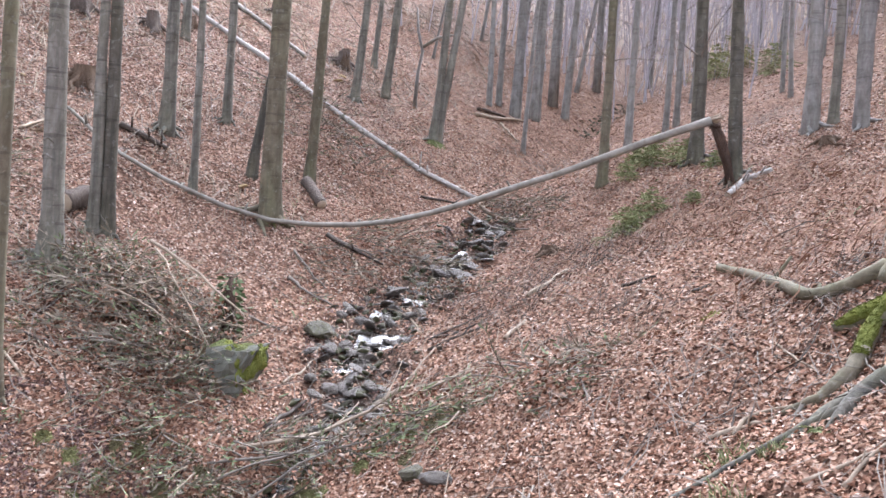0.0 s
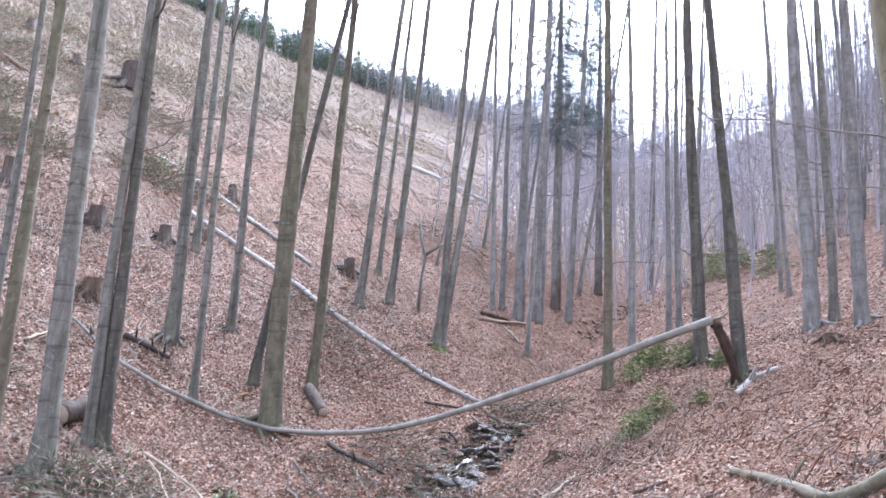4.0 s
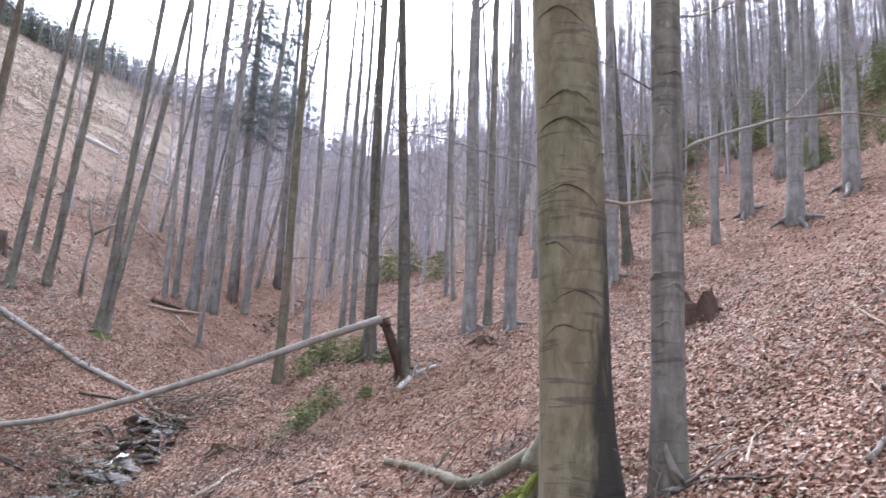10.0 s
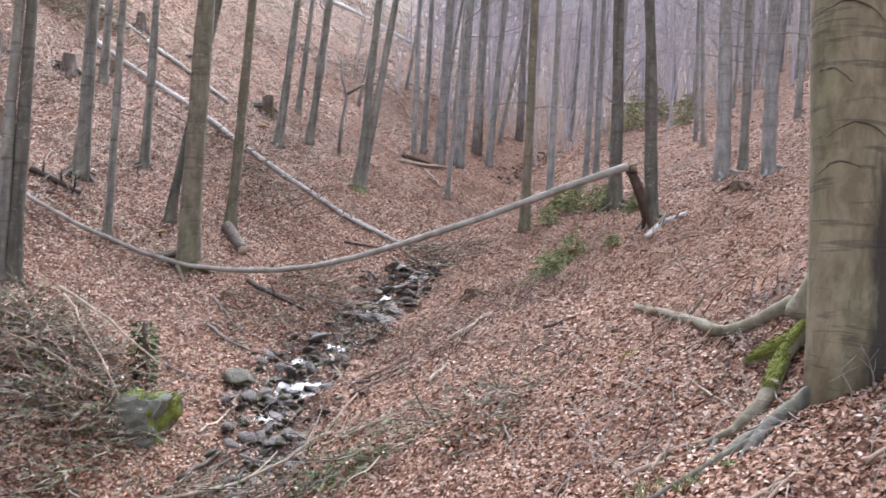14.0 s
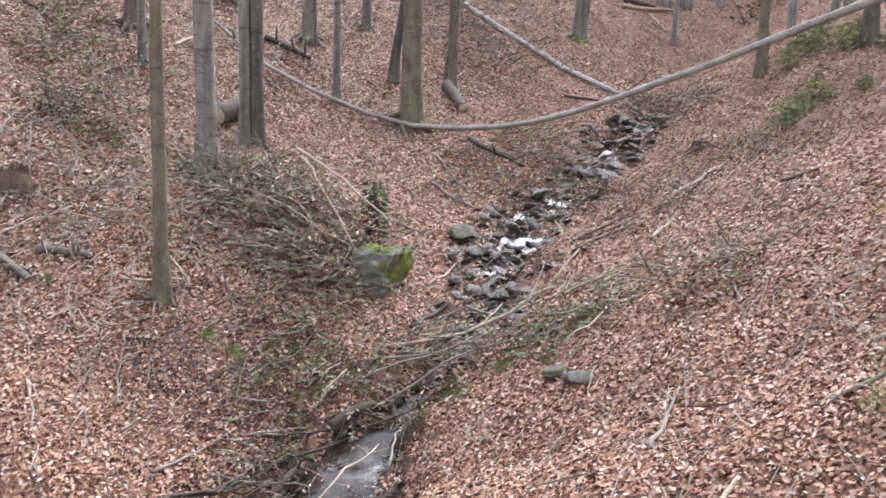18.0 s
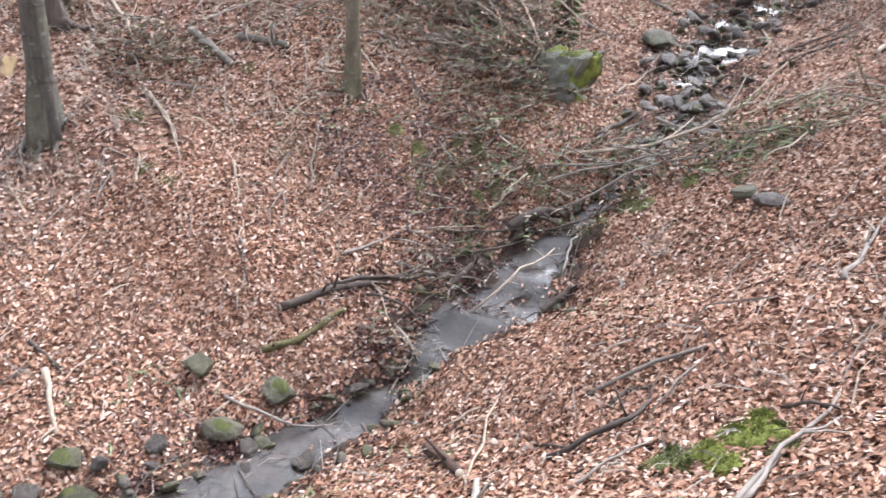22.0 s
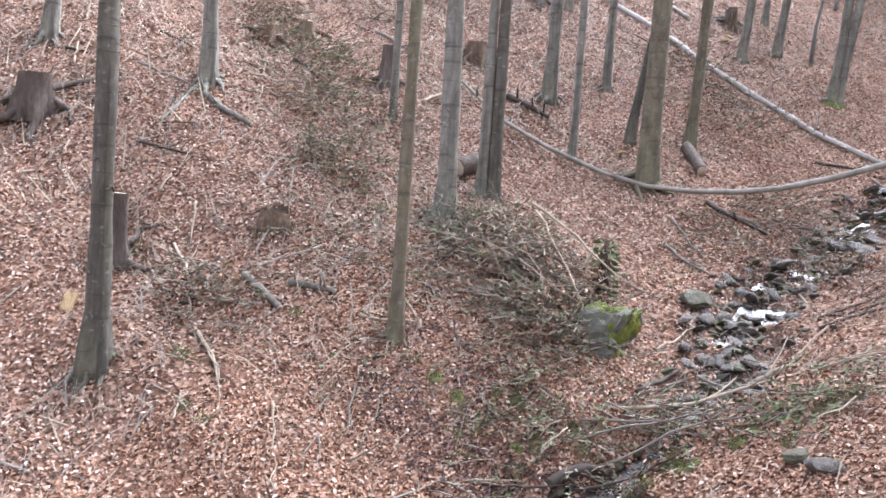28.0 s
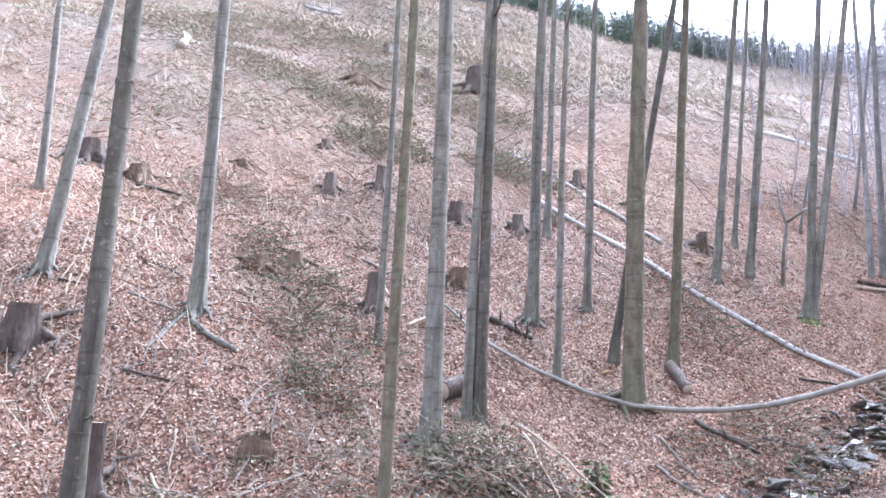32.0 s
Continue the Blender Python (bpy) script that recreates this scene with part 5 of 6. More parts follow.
# ---- mossy boulder with a snag of brush ----
bx, by = -3.62, 8.45
boulder = thing("boulder", bx, by, ground_at(bx, by) - .25, "square grey boulder with bright moss beside the brook", "boulder")
bm = bmesh.new()
bmesh.ops.create_cube(bm, size=1)
bmesh.ops.subdivide_edges(bm, edges=bm.edges[:], cuts=13, use_grid_fill=True)
for v in bm.verts:
    c = v.co.copy()
    v.co = Vector((c.x * .62, c.y * .58, c.z * .86 + .22))
    rd = c.normalized() * .55
    v.co = v.co.lerp(Vector((rd.x * .7, rd.y * .62, rd.z * .78 + .15)), .5)
    v.co += Vector((1, .6, .8)) * .16 * noise.noise(c * 2.6) + c * .09 * noise.noise(c * 7 + Vector((3, 0, 0)))
    v.co.x += .12 * v.co.z
me = bpy.data.meshes.new("rock")
bm.to_mesh(me)
bm.free()
me.materials.append(stone_dry)
part("rock", me, stone_dry, boulder)
tagged(part("moss", shaggy(moss_over(me, (.75, -.1, .5), .5, moss, .03), 2600), moss, boulder, "bright yellow-green moss cover"), kind="stuff")
part("moss", moss_over(me, (-.1, .2, 1), .72, moss_dull, .02, 5), moss_dull, boulder, "thin dull moss on top")

# ---- stones ----
rs_ = random.Random(12)
stone(-2.1, 8.8, .2, stone_wet, "dark flat wet stone in the brook", .1, stretch=(1.3, .8, .7))
stone(-.93, 6.53, .34, stone_wet, "flat dull brown stone on the bank", .42, stretch=(1.2, .8, .8), group="bank stones")
stone(-1.2, 6.75, .24, stone_brook, "mossy grey stone half sunk in leaves", .3, group="bank stones")
stone(-3.12, 10.35, .42, stone_brook, "grey stone on the brook bank", .2, group="bank stones")
stone(-2.75, 10.2, .26, stone_wet, "dark wet stone in the brook", .2)
for px, py, sz in ((-3.81, 4.19, .34), (-4.22, 2.65, .36), (-4.3, 2.95, .2), (-4.36, 3.93, .3), (-3.95, 3.72, .3), (-4.46, 2.82, .26), (-4.37, 2.1, .4), (-4.18, 3.3, .2), (-4.49, 2.55, .22), (-3.72, 3.75, .18), (-4.65, 2.35, .25)):
    green = (px, py) in ((-3.81, 4.19), (-4.22, 2.65), (-3.95, 3.72), (-4.46, 2.82), (-4.37, 2.1))
    s_ = stone(px, py, sz, stone_wet if sz < .24 else stone_brook, "rounded stone with moss at the brook" if green else "rounded grey stone at the brook", .15)
    if green:
        part("moss", moss_over(s_.data, (.3, -.2, 1), .78, moss_dull, .03, px * 7), moss_dull, s_, "moss cap")
for n_ in range(270):
    py = rs_.uniform(8.3, 15.8) if n_ < 225 else rs_.uniform(2.0, 8.3)
    hw = float(bed_half(py)) * 1.25
    u = rs_.uniform(-1, 1) if n_ % 3 else rs_.gauss(0, .4)
    if py < 8.3 and abs(u) < .6:
        u = math.copysign(.6 + .45 * abs(u), u)
    sz = rs_.choice((.09, .12, .16, .21, .28)) * rs_.uniform(.8, 1.2) * (1 if py > 8.3 else .6)
    stone(float(stream_x(py)) + u * hw, py, sz, stone_wet, "dark wet rock in the brook", rs_.uniform(.1, .4), stretch=(rs_.uniform(.8, 1.5), rs_.uniform(.7, 1.1), rs_.uniform(.5, .95)), tip=32)
pebbles = []
for n_ in range(700):
    py = rs_.choice((rs_.uniform(1.5, 16.2), rs_.uniform(1.5, 16.2), rs_.uniform(1.5, 16.2), rs_.uniform(26, 33)))
    u = rs_.gauss(0, .62)
    px = float(stream_x(py)) + u * float(bed_half(py)) * (4 if py > 17 else 1)
    if py < 8.3 and abs(u) < .55:
        continue
    sz = rs_.uniform(.03, .09)
    me = stone_mesh(rs_.randint(0, 9), stone_brook)
    m = Matrix.Translation((px, py, ground_at(px, py) + sz * .3)) @ pose(0, 0, 0, rs_.uniform(-40, 40), rs_.uniform(-40, 40), rs_.uniform(0, 360)) @ Matrix.Diagonal((sz * 1.2, sz * .8, sz * .8, 1))
    pebbles.append((me, m))
co = np.concatenate([np.array([m @ v.co for v in me.vertices]) for me, m in pebbles])
tri, off = [], 0
for me, m in pebbles:
    tri.append(np.array([p.vertices[:] for p in me.polygons]) + off)
    off += len(me.vertices)
tagged(new("gravel", quick_mesh("gravel", co, np.concatenate(tri), 3, stone_brook)), "dark wet gravel and cobbles of the brook bed", "gravel", kind="stuff")

# ---- moss, shrubs and brash ----
moss_cushion(-.42, 3.66, .3, moss_light, .2)
moss_cushion(-.6, 3.52, .22, moss_light, .2)
moss_cushion(-.5, 3.4, .2, moss_light, .2)
moss_cushion(-.28, 3.5, .16, moss_dull, .2, "dull green moss cushion on the bank")
moss_cushion(-.75, 3.5, .28, moss_dull, .12, "dull green moss cushion on the bank")
moss_cushion(-4.75, 12.75, .5, moss_dull, .1, "moss at the foot of a beech")
moss_cushion(-6.15, 2.82, .32, moss_dull, .2, "moss at the foot of a leaning tree")
moss_cushion(-3.2, 18.75, .5, moss_dull, .15, "moss at the foot of a beech")
moss_cushion(1.3, 7.9, .22, moss, .2)
for px, py, sz in ((.8, 13.6, .6), (.95, 13.85, .45), (1.32, 14.7, .55), (1.1, 14.45, .4), (.96, 16.6, .5), (1.45, 17.2, .6), (1.9, 16.9, .6), (2.2, 17.2, .45), (1.65, 17.7, .6), (1.2, 17.6, .4), (2.55, 16.2, .35), (2.0, 14.6, .3), (5.2, 34.4, 1.6), (6.2, 36, 1.8), (6.6, 30.5, 1.3)):
    spruce(px, py, sz * .95, sz * .78, seedling, "low olive green young spruce on the bank", 13, 7, 12, "spruce_seedling", .04, "spruce seedlings")
brush_pile(-4.5, 8.45, 2.2, .95, 300, "large heap of dead twigs and withered sprays beside a boulder", .12, 2.6)
brush_pile(-4.1, 7.9, 1.5, .45, 95, "heap of dead twigs above the brook", .2)
brush_pile(-5.6, 8.9, 1.2, .3, 90, "dead twigs round the foot of a beech", .15)
brush_pile(-6.85, 5.85, 1.2, .4, 110, "small heap of dead twigs over a hollow", .1)
brush_pile(-6.2, 7.3, 1.7, .2, 50, "scattered dead twigs on the slope", .12)
brush_pile(-1.55, 7.75, 1.7, .38, 190, "green and brown brush fallen across the brook", .62, .3)
brush_pile(-2.3, 7.55, 1.4, .3, 110, "dead brush hanging over the brook", .3, .4)
brush_pile(-3.5, 6.75, 1.1, .16, 55, "dead twigs with green sprigs beside the brook", .4)
brush_pile(-3.8, 6.95, 1.0, .2, 30, "dead twigs with green sprigs on the bank", .5)
brush_pile(-2.9, 13.6, 1.8, .3, 90, "tangle of dead branches below the fallen tree", .03, .4)
brush_pile(-1.2, 16.4, 1.9, .35, 110, "tangle of dead branches in the brook", .02, .2)
brush_pile(-.1, 8.0, 1.3, .2, 70, "dry stalks and sprigs on the bank", .15)
brush_pile(-7.7, 8.5, .9, .35, 70, "green and withered spruce sprays", .5)
brush_pile(-7.25, 8.35, .8, .25, 60, "green and withered spruce sprays", .5)
brush_pile(-7.6, 8.9, 1.5, .2, 70, "withered spruce sprays on the slope", .25)
brush_pile(-11.7, 11.2, 1.3, .8, 100, "withered spruce top lying by a stump", .35)
brush_pile(-9.65, 10.75, 1.4, .45, 90, "green and withered spruce sprays", .45)
brush_pile(-10.7, 10.6, 1.5, .3, 70, "withered spruce sprays on the slope", .3)
brush_pile(-8.3, 10.0, 1.8, .2, 90, "withered spruce sprays on the slope", .2)
brush_pile(-9.2, 9.6, 1.8, .2, 90, "withered spruce sprays on the slope", .2)
brush_pile(-4.6, 15.9, 2.2, .3, 90, "dead brush at the foot of the slope", .1)
brush_pile(-5.9, 17.2, 2.0, .3, 90, "dead brush at the foot of the slope", .1)
brush_pile(-14.5, 12.3, 2.0, .4, 70, "withered spruce sprays on the slope", .3)
for px, py, sz, hgt in ((-26.4, 30.2, 7, .9), (-17, 27.7, 5, .8), (-12, 21.3, 3, .6), (-31, 24.3, 8, .9), (-22, 28, 5, .7), (-30, 33, 7, 1), (-24, 22, 6, .7), (-19, 22, 4, .6), (-15, 19, 3.5, .5), (-20, 35, 6, .9), (-34, 30, 7, .9), (-27, 38, 7, .9)):
    brush_pile(px, py, sz, hgt * .7, 420, "wide heap of felling brash on the cleared slope", .4)

brush_pile(-2.75, 6.95, .8, .2, 35, "dead twigs caught over the brook", .15, .6)
brush_pile(-3.6, 5.8, .9, .14, 35, "dead twigs along the brook edge", .1, .5)
brush_pile(-3.9, 8.75, 1.0, .7, 110, "tangle of dead twigs leaning on a boulder", .08, 2.4)
brush_pile(-5.2, 7.9, 1.5, .3, 50, "dead twigs on the slope", .12, 2.8)
brush_pile(-1.9, 12.3, 1.3, .25, 70, "dead branches caught in the brook", .03)
brush_pile(-3.4, 12.4, 1.4, .2, 60, "dead branches below the fallen tree", .03)
leaf_clump(-3.38, 4.85, .5, .16, 420, "clump of sodden red-brown leaves and roots in the brook")
brush_pile(-3.38, 4.95, .6, .16, 40, "small drift of roots and twigs in the brook", .02)
for px, py, sz in ((-1.5, 7.6, .5), (-1.12, 7.5, .4), (-1.85, 7.72, .42), (-.95, 7.7, .35), (-3.4, 6.75, .3), (-3.75, 7.0, .28)):
    moss_cushion(px, py, sz * .75, moss_olive, .2, "olive brown moss hummock under brush", 1600)
for n_ in range(12):
    py = rs_.uniform(2.1, 4.9)
    stone(float(stream_x(py)) + rs_.uniform(-.8, .8) * float(bed_half(py)), py, rs_.uniform(.1, .2), stone_wet, "wet stone breaking the shallow water", rs_.uniform(.2, .45), stretch=(1.3, .8, .7), tip=25)
# the long pale branch over the brook
lb = [(-3.02, 7.49), (-2.46, 7.92), (-1.9, 8.45), (-1.3, 8.61), (-1.05, 8.9)]
stick(lb, .02, stick_pale, .15, 7)
stick([(-3.2, 7.2), (-2.4, 7.6), (-1.7, 7.9)], .014, twig_grey, .2, 6)
stick([(-3.1, 7.0), (-2.5, 7.5), (-1.9, 8.1)], .012, twig_grey, .25, 5)
stick([(-2.9, 6.9), (-2.2, 7.3), (-1.3, 7.5)], .012, twig_grey, .22, 5)
stick([(-2.05, 8.95), (-1.85, 9.0), (-1.68, 9.08)], .035, stick_pale, .08, 0)
stick([(-5.35, 9.0), (-4.7, 8.7), (-4.0, 8.75), (-3.6, 8.9)], .014, twig_grey, .2, 5)


# ---- the snag of leaves and branches above the boulder ----
rk = random.Random(61)
for (ax, ay, az), (bx_, by_, bz), r in (((-5.4, 8.75, .35), (-3.5, 8.75, .5), .018), ((-4.6, 8.6, 1.0), (-3.4, 8.5, .75), .02), ((-5.3, 9.0, .5), (-4.2, 8.2, .5), .014), ((-4.9, 8.2, .5), (-3.7, 8.1, .45), .012), ((-5.4, 8.7, .35), (-4.5, 8.0, .35), .011), ((-4.7, 8.9, .8), (-3.6, 8.0, .5), .012), ((-5.0, 8.0, .35), (-4.1, 8.8, .8), .011)):
    a, b = Vector((ax, ay, ground_at(ax, ay) + az)), Vector((bx_, by_, ground_at(bx_, by_) + bz))
    t_ = thing("dead_branch", *a, "bleached bare branch lying over a brush heap", "branch", "branches on the brush heap")
    line = [Vector((0, 0, 0)).lerp(b - a, i / 6) + Vector((rk.uniform(-1, 1), rk.uniform(-1, 1), rk.uniform(-1, 1))) * (.05 if 0 < i < 6 else 0) for i in range(7)]
    part("limb", tube(line, [r * (1.1 - .6 * i / 6) for i in range(7)], 6), stick_pale, t_)
    for _ in range(4):
        p, d = along(line, rk.uniform(.15, .95))
        part("twig", branch_shape(rk, p, d + Vector((rk.uniform(-1, 1), rk.uniform(-1, 1), rk.uniform(-.5, .5))), rk.uniform(.2, .5), r * .4, 3, 4), stick_pale, t_)
post = thing("rotten_snag", -3.95, 9.35, ground_at(-3.95, 9.35) - .05, "dark leaf-clad rotten snag standing above a boulder", "snag")
part("trunk", tube([Vector((0, 0, 0)), Vector((.01, 0, .25)), Vector((-.02, 0, .5)), Vector((0, 0, .8))], [.13, .09, .08, .02], 9, None, rk, .2), rotten, post)
ivy = []
for _ in range(260):
    z, w = rk.uniform(0, .8), rk.uniform(0, 6.3)
    p = Vector((math.cos(w) * .1, math.sin(w) * .1, z))
    ivy.append((p, p + Vector((math.cos(w) + rk.uniform(-.6, .6), math.sin(w) + rk.uniform(-.6, .6), rk.uniform(-.8, .3))) * rk.uniform(.04, .09)))
v_, f_ = blades(rk, ivy, .02)
tagged(part("leaves", mesh_of("leaves", v_, f_, needle_mid, False), needle_mid, post, "small dull green leaves"), kind="stuff")
brush_pile(-5.3, 9.0, 1.3, .6, 170, "green and brown leafy brush at the foot of a beech", .4)
brush_pile(-4.0, 8.0, 1.1, .55, 130, "leafy brush hanging round a boulder", .35)
brush_pile(-3.3, 7.35, 1.2, .2, 50, "green sprigs and dead twigs on the bank", .5)
brush_pile(-4.6, 6.5, 1.4, .12, 30, "dead twigs with a few green sprigs on the slope", .3)

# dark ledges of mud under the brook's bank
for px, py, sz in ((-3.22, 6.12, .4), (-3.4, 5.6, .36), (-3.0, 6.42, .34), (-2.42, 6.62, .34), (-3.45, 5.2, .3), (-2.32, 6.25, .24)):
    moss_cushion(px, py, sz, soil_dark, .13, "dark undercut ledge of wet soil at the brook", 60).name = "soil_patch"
for px, py in ((-3.25, 5.95), (-3.4, 5.4), (-2.95, 6.3), (-2.45, 6.4), (-3.1, 5.75)):
    leaf_clump(px, py, .36, .06, 160, "wet dark leaves caught on a ledge at the brook")
tuft(-3.28, 6.2, .26, 80, sprout, "long olive grass hanging over a wet ledge", "grass_tuft", 1.2)
tuft(-2.36, 6.72, .24, 80, moss_dull, "olive moss and grass over a wet ledge", "grass_tuft", 1.2)
stick([(-2.99, 5.6), (-2.76, 5.93), (-2.69, 6.61)], .013, stick_pale, .16, 2)
stick([(-2.44, 6.2), (-2.56, 6.76)], .014, log_pale, .1, 0)
stick([(-3.55, 5.5), (-3.15, 5.74)], .014, moss_olive, .06, 1)
stick([(-3.45, 5.3), (-3.2, 5.85)], .012, stick_dark, .08, 2)
for pts_, r_, mt_, tw_ in (([(-4.0, 5.0), (-3.75, 5.4), (-3.45, 5.75)], .022, stick_dark, 4), ([(-3.75, 5.2), (-3.5, 5.35), (-3.2, 5.4)], .014, stick_dark, 3), ([(-3.55, 5.9), (-3.25, 6.15), (-2.95, 6.55)], .018, stick_dark, 4), ([(-3.8, 5.65), (-3.4, 5.85), (-3.05, 5.95)], .012, twig_grey, 4),
                           ([(-3.6, 6.2), (-3.2, 6.4), (-2.8, 6.8)], .013, stick_dark, 5), ([(-3.95, 5.3), (-3.7, 5.3), (-3.45, 5.15)], .011, stick_pale, 2), ([(-2.95, 6.6), (-2.5, 6.9), (-2.1, 7.2)], .016, stick_dark, 5)):
    stick(pts_, r_, mt_, .05, tw_)
for px, py in ((-3.75, 5.45), (-3.6, 5.85), (-3.85, 5.1), (-3.4, 6.3), (-2.7, 6.9)):
    leaf_clump(px, py, .34, .07, 150, "dark wet leaves caught among driftwood by the brook")
# sticks on the near bank
for pts_, r_, mt_, tw_ in (([(-1.44, 4.28), (-1.06, 4.47), (-.85, 4.54)], .014, twig_grey, 2), ([(-1.41, 3.62), (-1.1, 3.85), (-1.04, 4.15)], .018, stick_dark, 2), ([(-1.14, 3.24), (-.9, 3.73)], .009, twig_grey, 1),
                           ([(-.35, 2.94), (-.3, 3.31), (-.1, 3.88)], .013, twig_grey, 1), ([(-.37, 4.0), (-.09, 3.94)], .012, stick_dark, 1), ([(1.96, 4.45), (2.2, 4.37), (2.45, 4.29)], .012, stick_pale, 2),
                           ([(2.01, 6.18), (1.94, 5.55), (1.79, 4.8)], .007, twig_grey, 3), ([(2.6, 5.2), (2.45, 5.0), (2.1, 4.7)], .007, twig_grey, 3), ([(2.81, 5.22), (3.1, 5.1), (3.4, 5.15)], .012, log_pale, 2)):
    stick(pts_, r_, mt_, .04, tw_)
# thin bare shoots before the thick beech
for px, py, hgt in ((2.28, 5.12, .3), (2.5, 5.05, .42), (2.62, 5.0, .34), (2.36, 4.8, .26), (2.12, 5.0, .3)):
    rng = rng_next()
    shoot = [Vector((0, 0, -.03)), Vector((rng.uniform(-.03, .03), 0, hgt * .4)), Vector((rng.uniform(-.08, .08), rng.uniform(-.04, .04), hgt * .75)), Vector((rng.uniform(-.14, .14), rng.uniform(-.06, .06), hgt))]
    sh = solid("bare_shoot", tube(shoot, [.006, .005, .004, .002], 5), twig_grey, Matrix.Translation((px, py, ground_at(px, py))), "thin bare grey shoot growing through leaves", "shoot")
    for _ in range(3):
        p, d = along(shoot, rng.uniform(.3, .9))
        part("side_twig", tube(wander(rng, p, d + Vector((rng.uniform(-1, 1), rng.uniform(-1, 1), .2)), hgt * .35, 3, .2), [.003, .0025, .002, .001], 4), twig_grey, sh)
# patchy moss on the near bank
for px, py, sz in ((-.54, 3.75, .2), (-.45, 3.9, .18), (-.62, 3.6, .16), (-.79, 3.6, .14), (-.36, 3.78, .14), (-.66, 3.42, .14)):
    moss_cushion(px, py, sz, moss_light if sz > .15 else moss_dull, .16, "small green moss cushion among leaves", 2200)

# sodden leaves, roots and small drift in the pool
for px, py, sz in ((-3.4, 3.02, .3), (-3.55, 3.2, .2), (-3.86, 3.62, .22), (-4.05, 3.05, .18), (-3.6, 4.3, .2)):
    leaf_clump(px, py, sz * 1.3, sz * .25, 260, "clump of sodden brown leaves in the brook")
stick([(-3.75, 2.75), (-3.4, 3.0), (-3.15, 3.3)], .014, stick_dark, .1, 4)
stick([(-4.1, 3.9), (-3.6, 4.0), (-3.2, 4.4)], .011, twig_grey, .08, 2)

# mossy sprigs where the brush crosses the brook
rq = random.Random(71)
for k in range(26):
    px, py = rq.choice(((-1.5, 7.6), (-1.1, 7.55), (-1.85, 7.75), (-3.45, 6.8), (-3.75, 7.05), (-2.9, 7.0)))
    tuft(px + rq.gauss(0, .4), py + rq.gauss(0, .25), rq.uniform(.1, .24), 60, rq.choice((sprout, moss_dull, moss_olive, dead_needle)), "olive green mossy sprigs under brush by the brook", "moss_tuft", .8)
for k in range(22):
    px, py = rq.uniform(-8.5, -5), rq.uniform(4.5, 9.5)
    tuft(px, py, rq.uniform(.1, .24), 60, rq.choice((straw_mat, dead_needle, sprout)), "small tuft of withered grass among leaves", "grass_tuft", 1.0)

# the root that runs on down the bank
root_line([(1.7, 5.26, 0.03), (1.47, 5.35, 0.03), (1.23, 5.3, 0.03), (1.0, 5.25, 0.03), (0.79, 5.11, 0.03), (0.58, 5.08, 0.03)], .042, .016, bark_dark)
fern = thing("fern", 1.5, 5.11, ground_at(1.5, 5.11), "small bright green fern growing among leaves by a root", "fern")
rw = random.Random(83)
for k in range(5):
    w = k * 1.25 + rw.uniform(-.3, .3)
    out = Vector((math.cos(w), math.sin(w), .35))
    spine = [Vector((0, 0, .01)) + out * .15 * u + Vector((0, 0, -.05 * u * u)) for u in (0, .25, .5, .75, 1)]
    tips = []
    for i in range(14):
        p, d = along(spine, .1 + .88 * i / 14)
        side = Vector((-out.y, out.x, 0)).normalized() * (1 if i % 2 else -1)
        tips.append((p, p + (side + d * .5) * .045 * (1.1 - i / 15)))
    v_, f_ = blades(rw, tips, .008)
    part("frond", mesh_of("frond", *join([tube(spine, [.002] * 5, 4), (v_, f_)]), sprout, False), sprout, fern)
tuft(1.05, 5.4, .26, 45, sprout, "thin light green grass among leaves", "grass_tuft", .8)
tuft(0.89, 4.75, .26, 45, sprout, "thin light green grass among leaves", "grass_tuft", .8)
tuft(1.26, 5.18, .16, 70, sprout, "thin light green grass beside a root", "grass_tuft", .8)
brush_pile(-0.12, 7.19, .7, .22, 60, "drooping green sprigs on the russet bank", .65, .3)
# moss along the brook under the fallen branches
for k in range(16):
    px, py = rw.uniform(-2.35, -1.1), rw.uniform(6.95, 7.75)
    moss_cushion(px, py, rw.uniform(.12, .26), rw.choice((moss_olive, moss_olive, moss_wild)), .2, "olive green moss mound at the brook edge", 1500)
for px, py in ((-3.94, 6.95), (-3.93, 6.68), (-3.78, 7.05), (-4.2, 6.66), (-4.5, 6.7), (-3.5, 6.6), (-4.0, 6.4), (-3.2, 7.1)):
    moss_cushion(px, py, rw.uniform(.1, .22), rw.choice((moss_olive, moss_wild)), .18, "olive green moss mound on the leafy slope", 1500)
    tuft(px + .1, py - .12, .2, 60, rw.choice((sprout, moss_dull, dead_needle)), "olive green sprigs hanging over leaves", "moss_tuft", .9)


# ---- the wood farther up the valley ----
def far_tree(rng, h, r, twigs):
    t = thing("beech_tree", 0, 0, -50, "slender bare beech in the misty upper wood", "tree", "upper wood")
    pts = stem_line(rng, h, (0, 0), 13, .03)
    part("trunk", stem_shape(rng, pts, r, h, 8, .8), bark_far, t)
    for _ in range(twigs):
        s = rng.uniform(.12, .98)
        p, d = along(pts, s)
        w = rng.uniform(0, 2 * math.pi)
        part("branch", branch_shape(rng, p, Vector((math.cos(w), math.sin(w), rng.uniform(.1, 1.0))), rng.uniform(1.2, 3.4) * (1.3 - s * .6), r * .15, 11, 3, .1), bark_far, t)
    return t


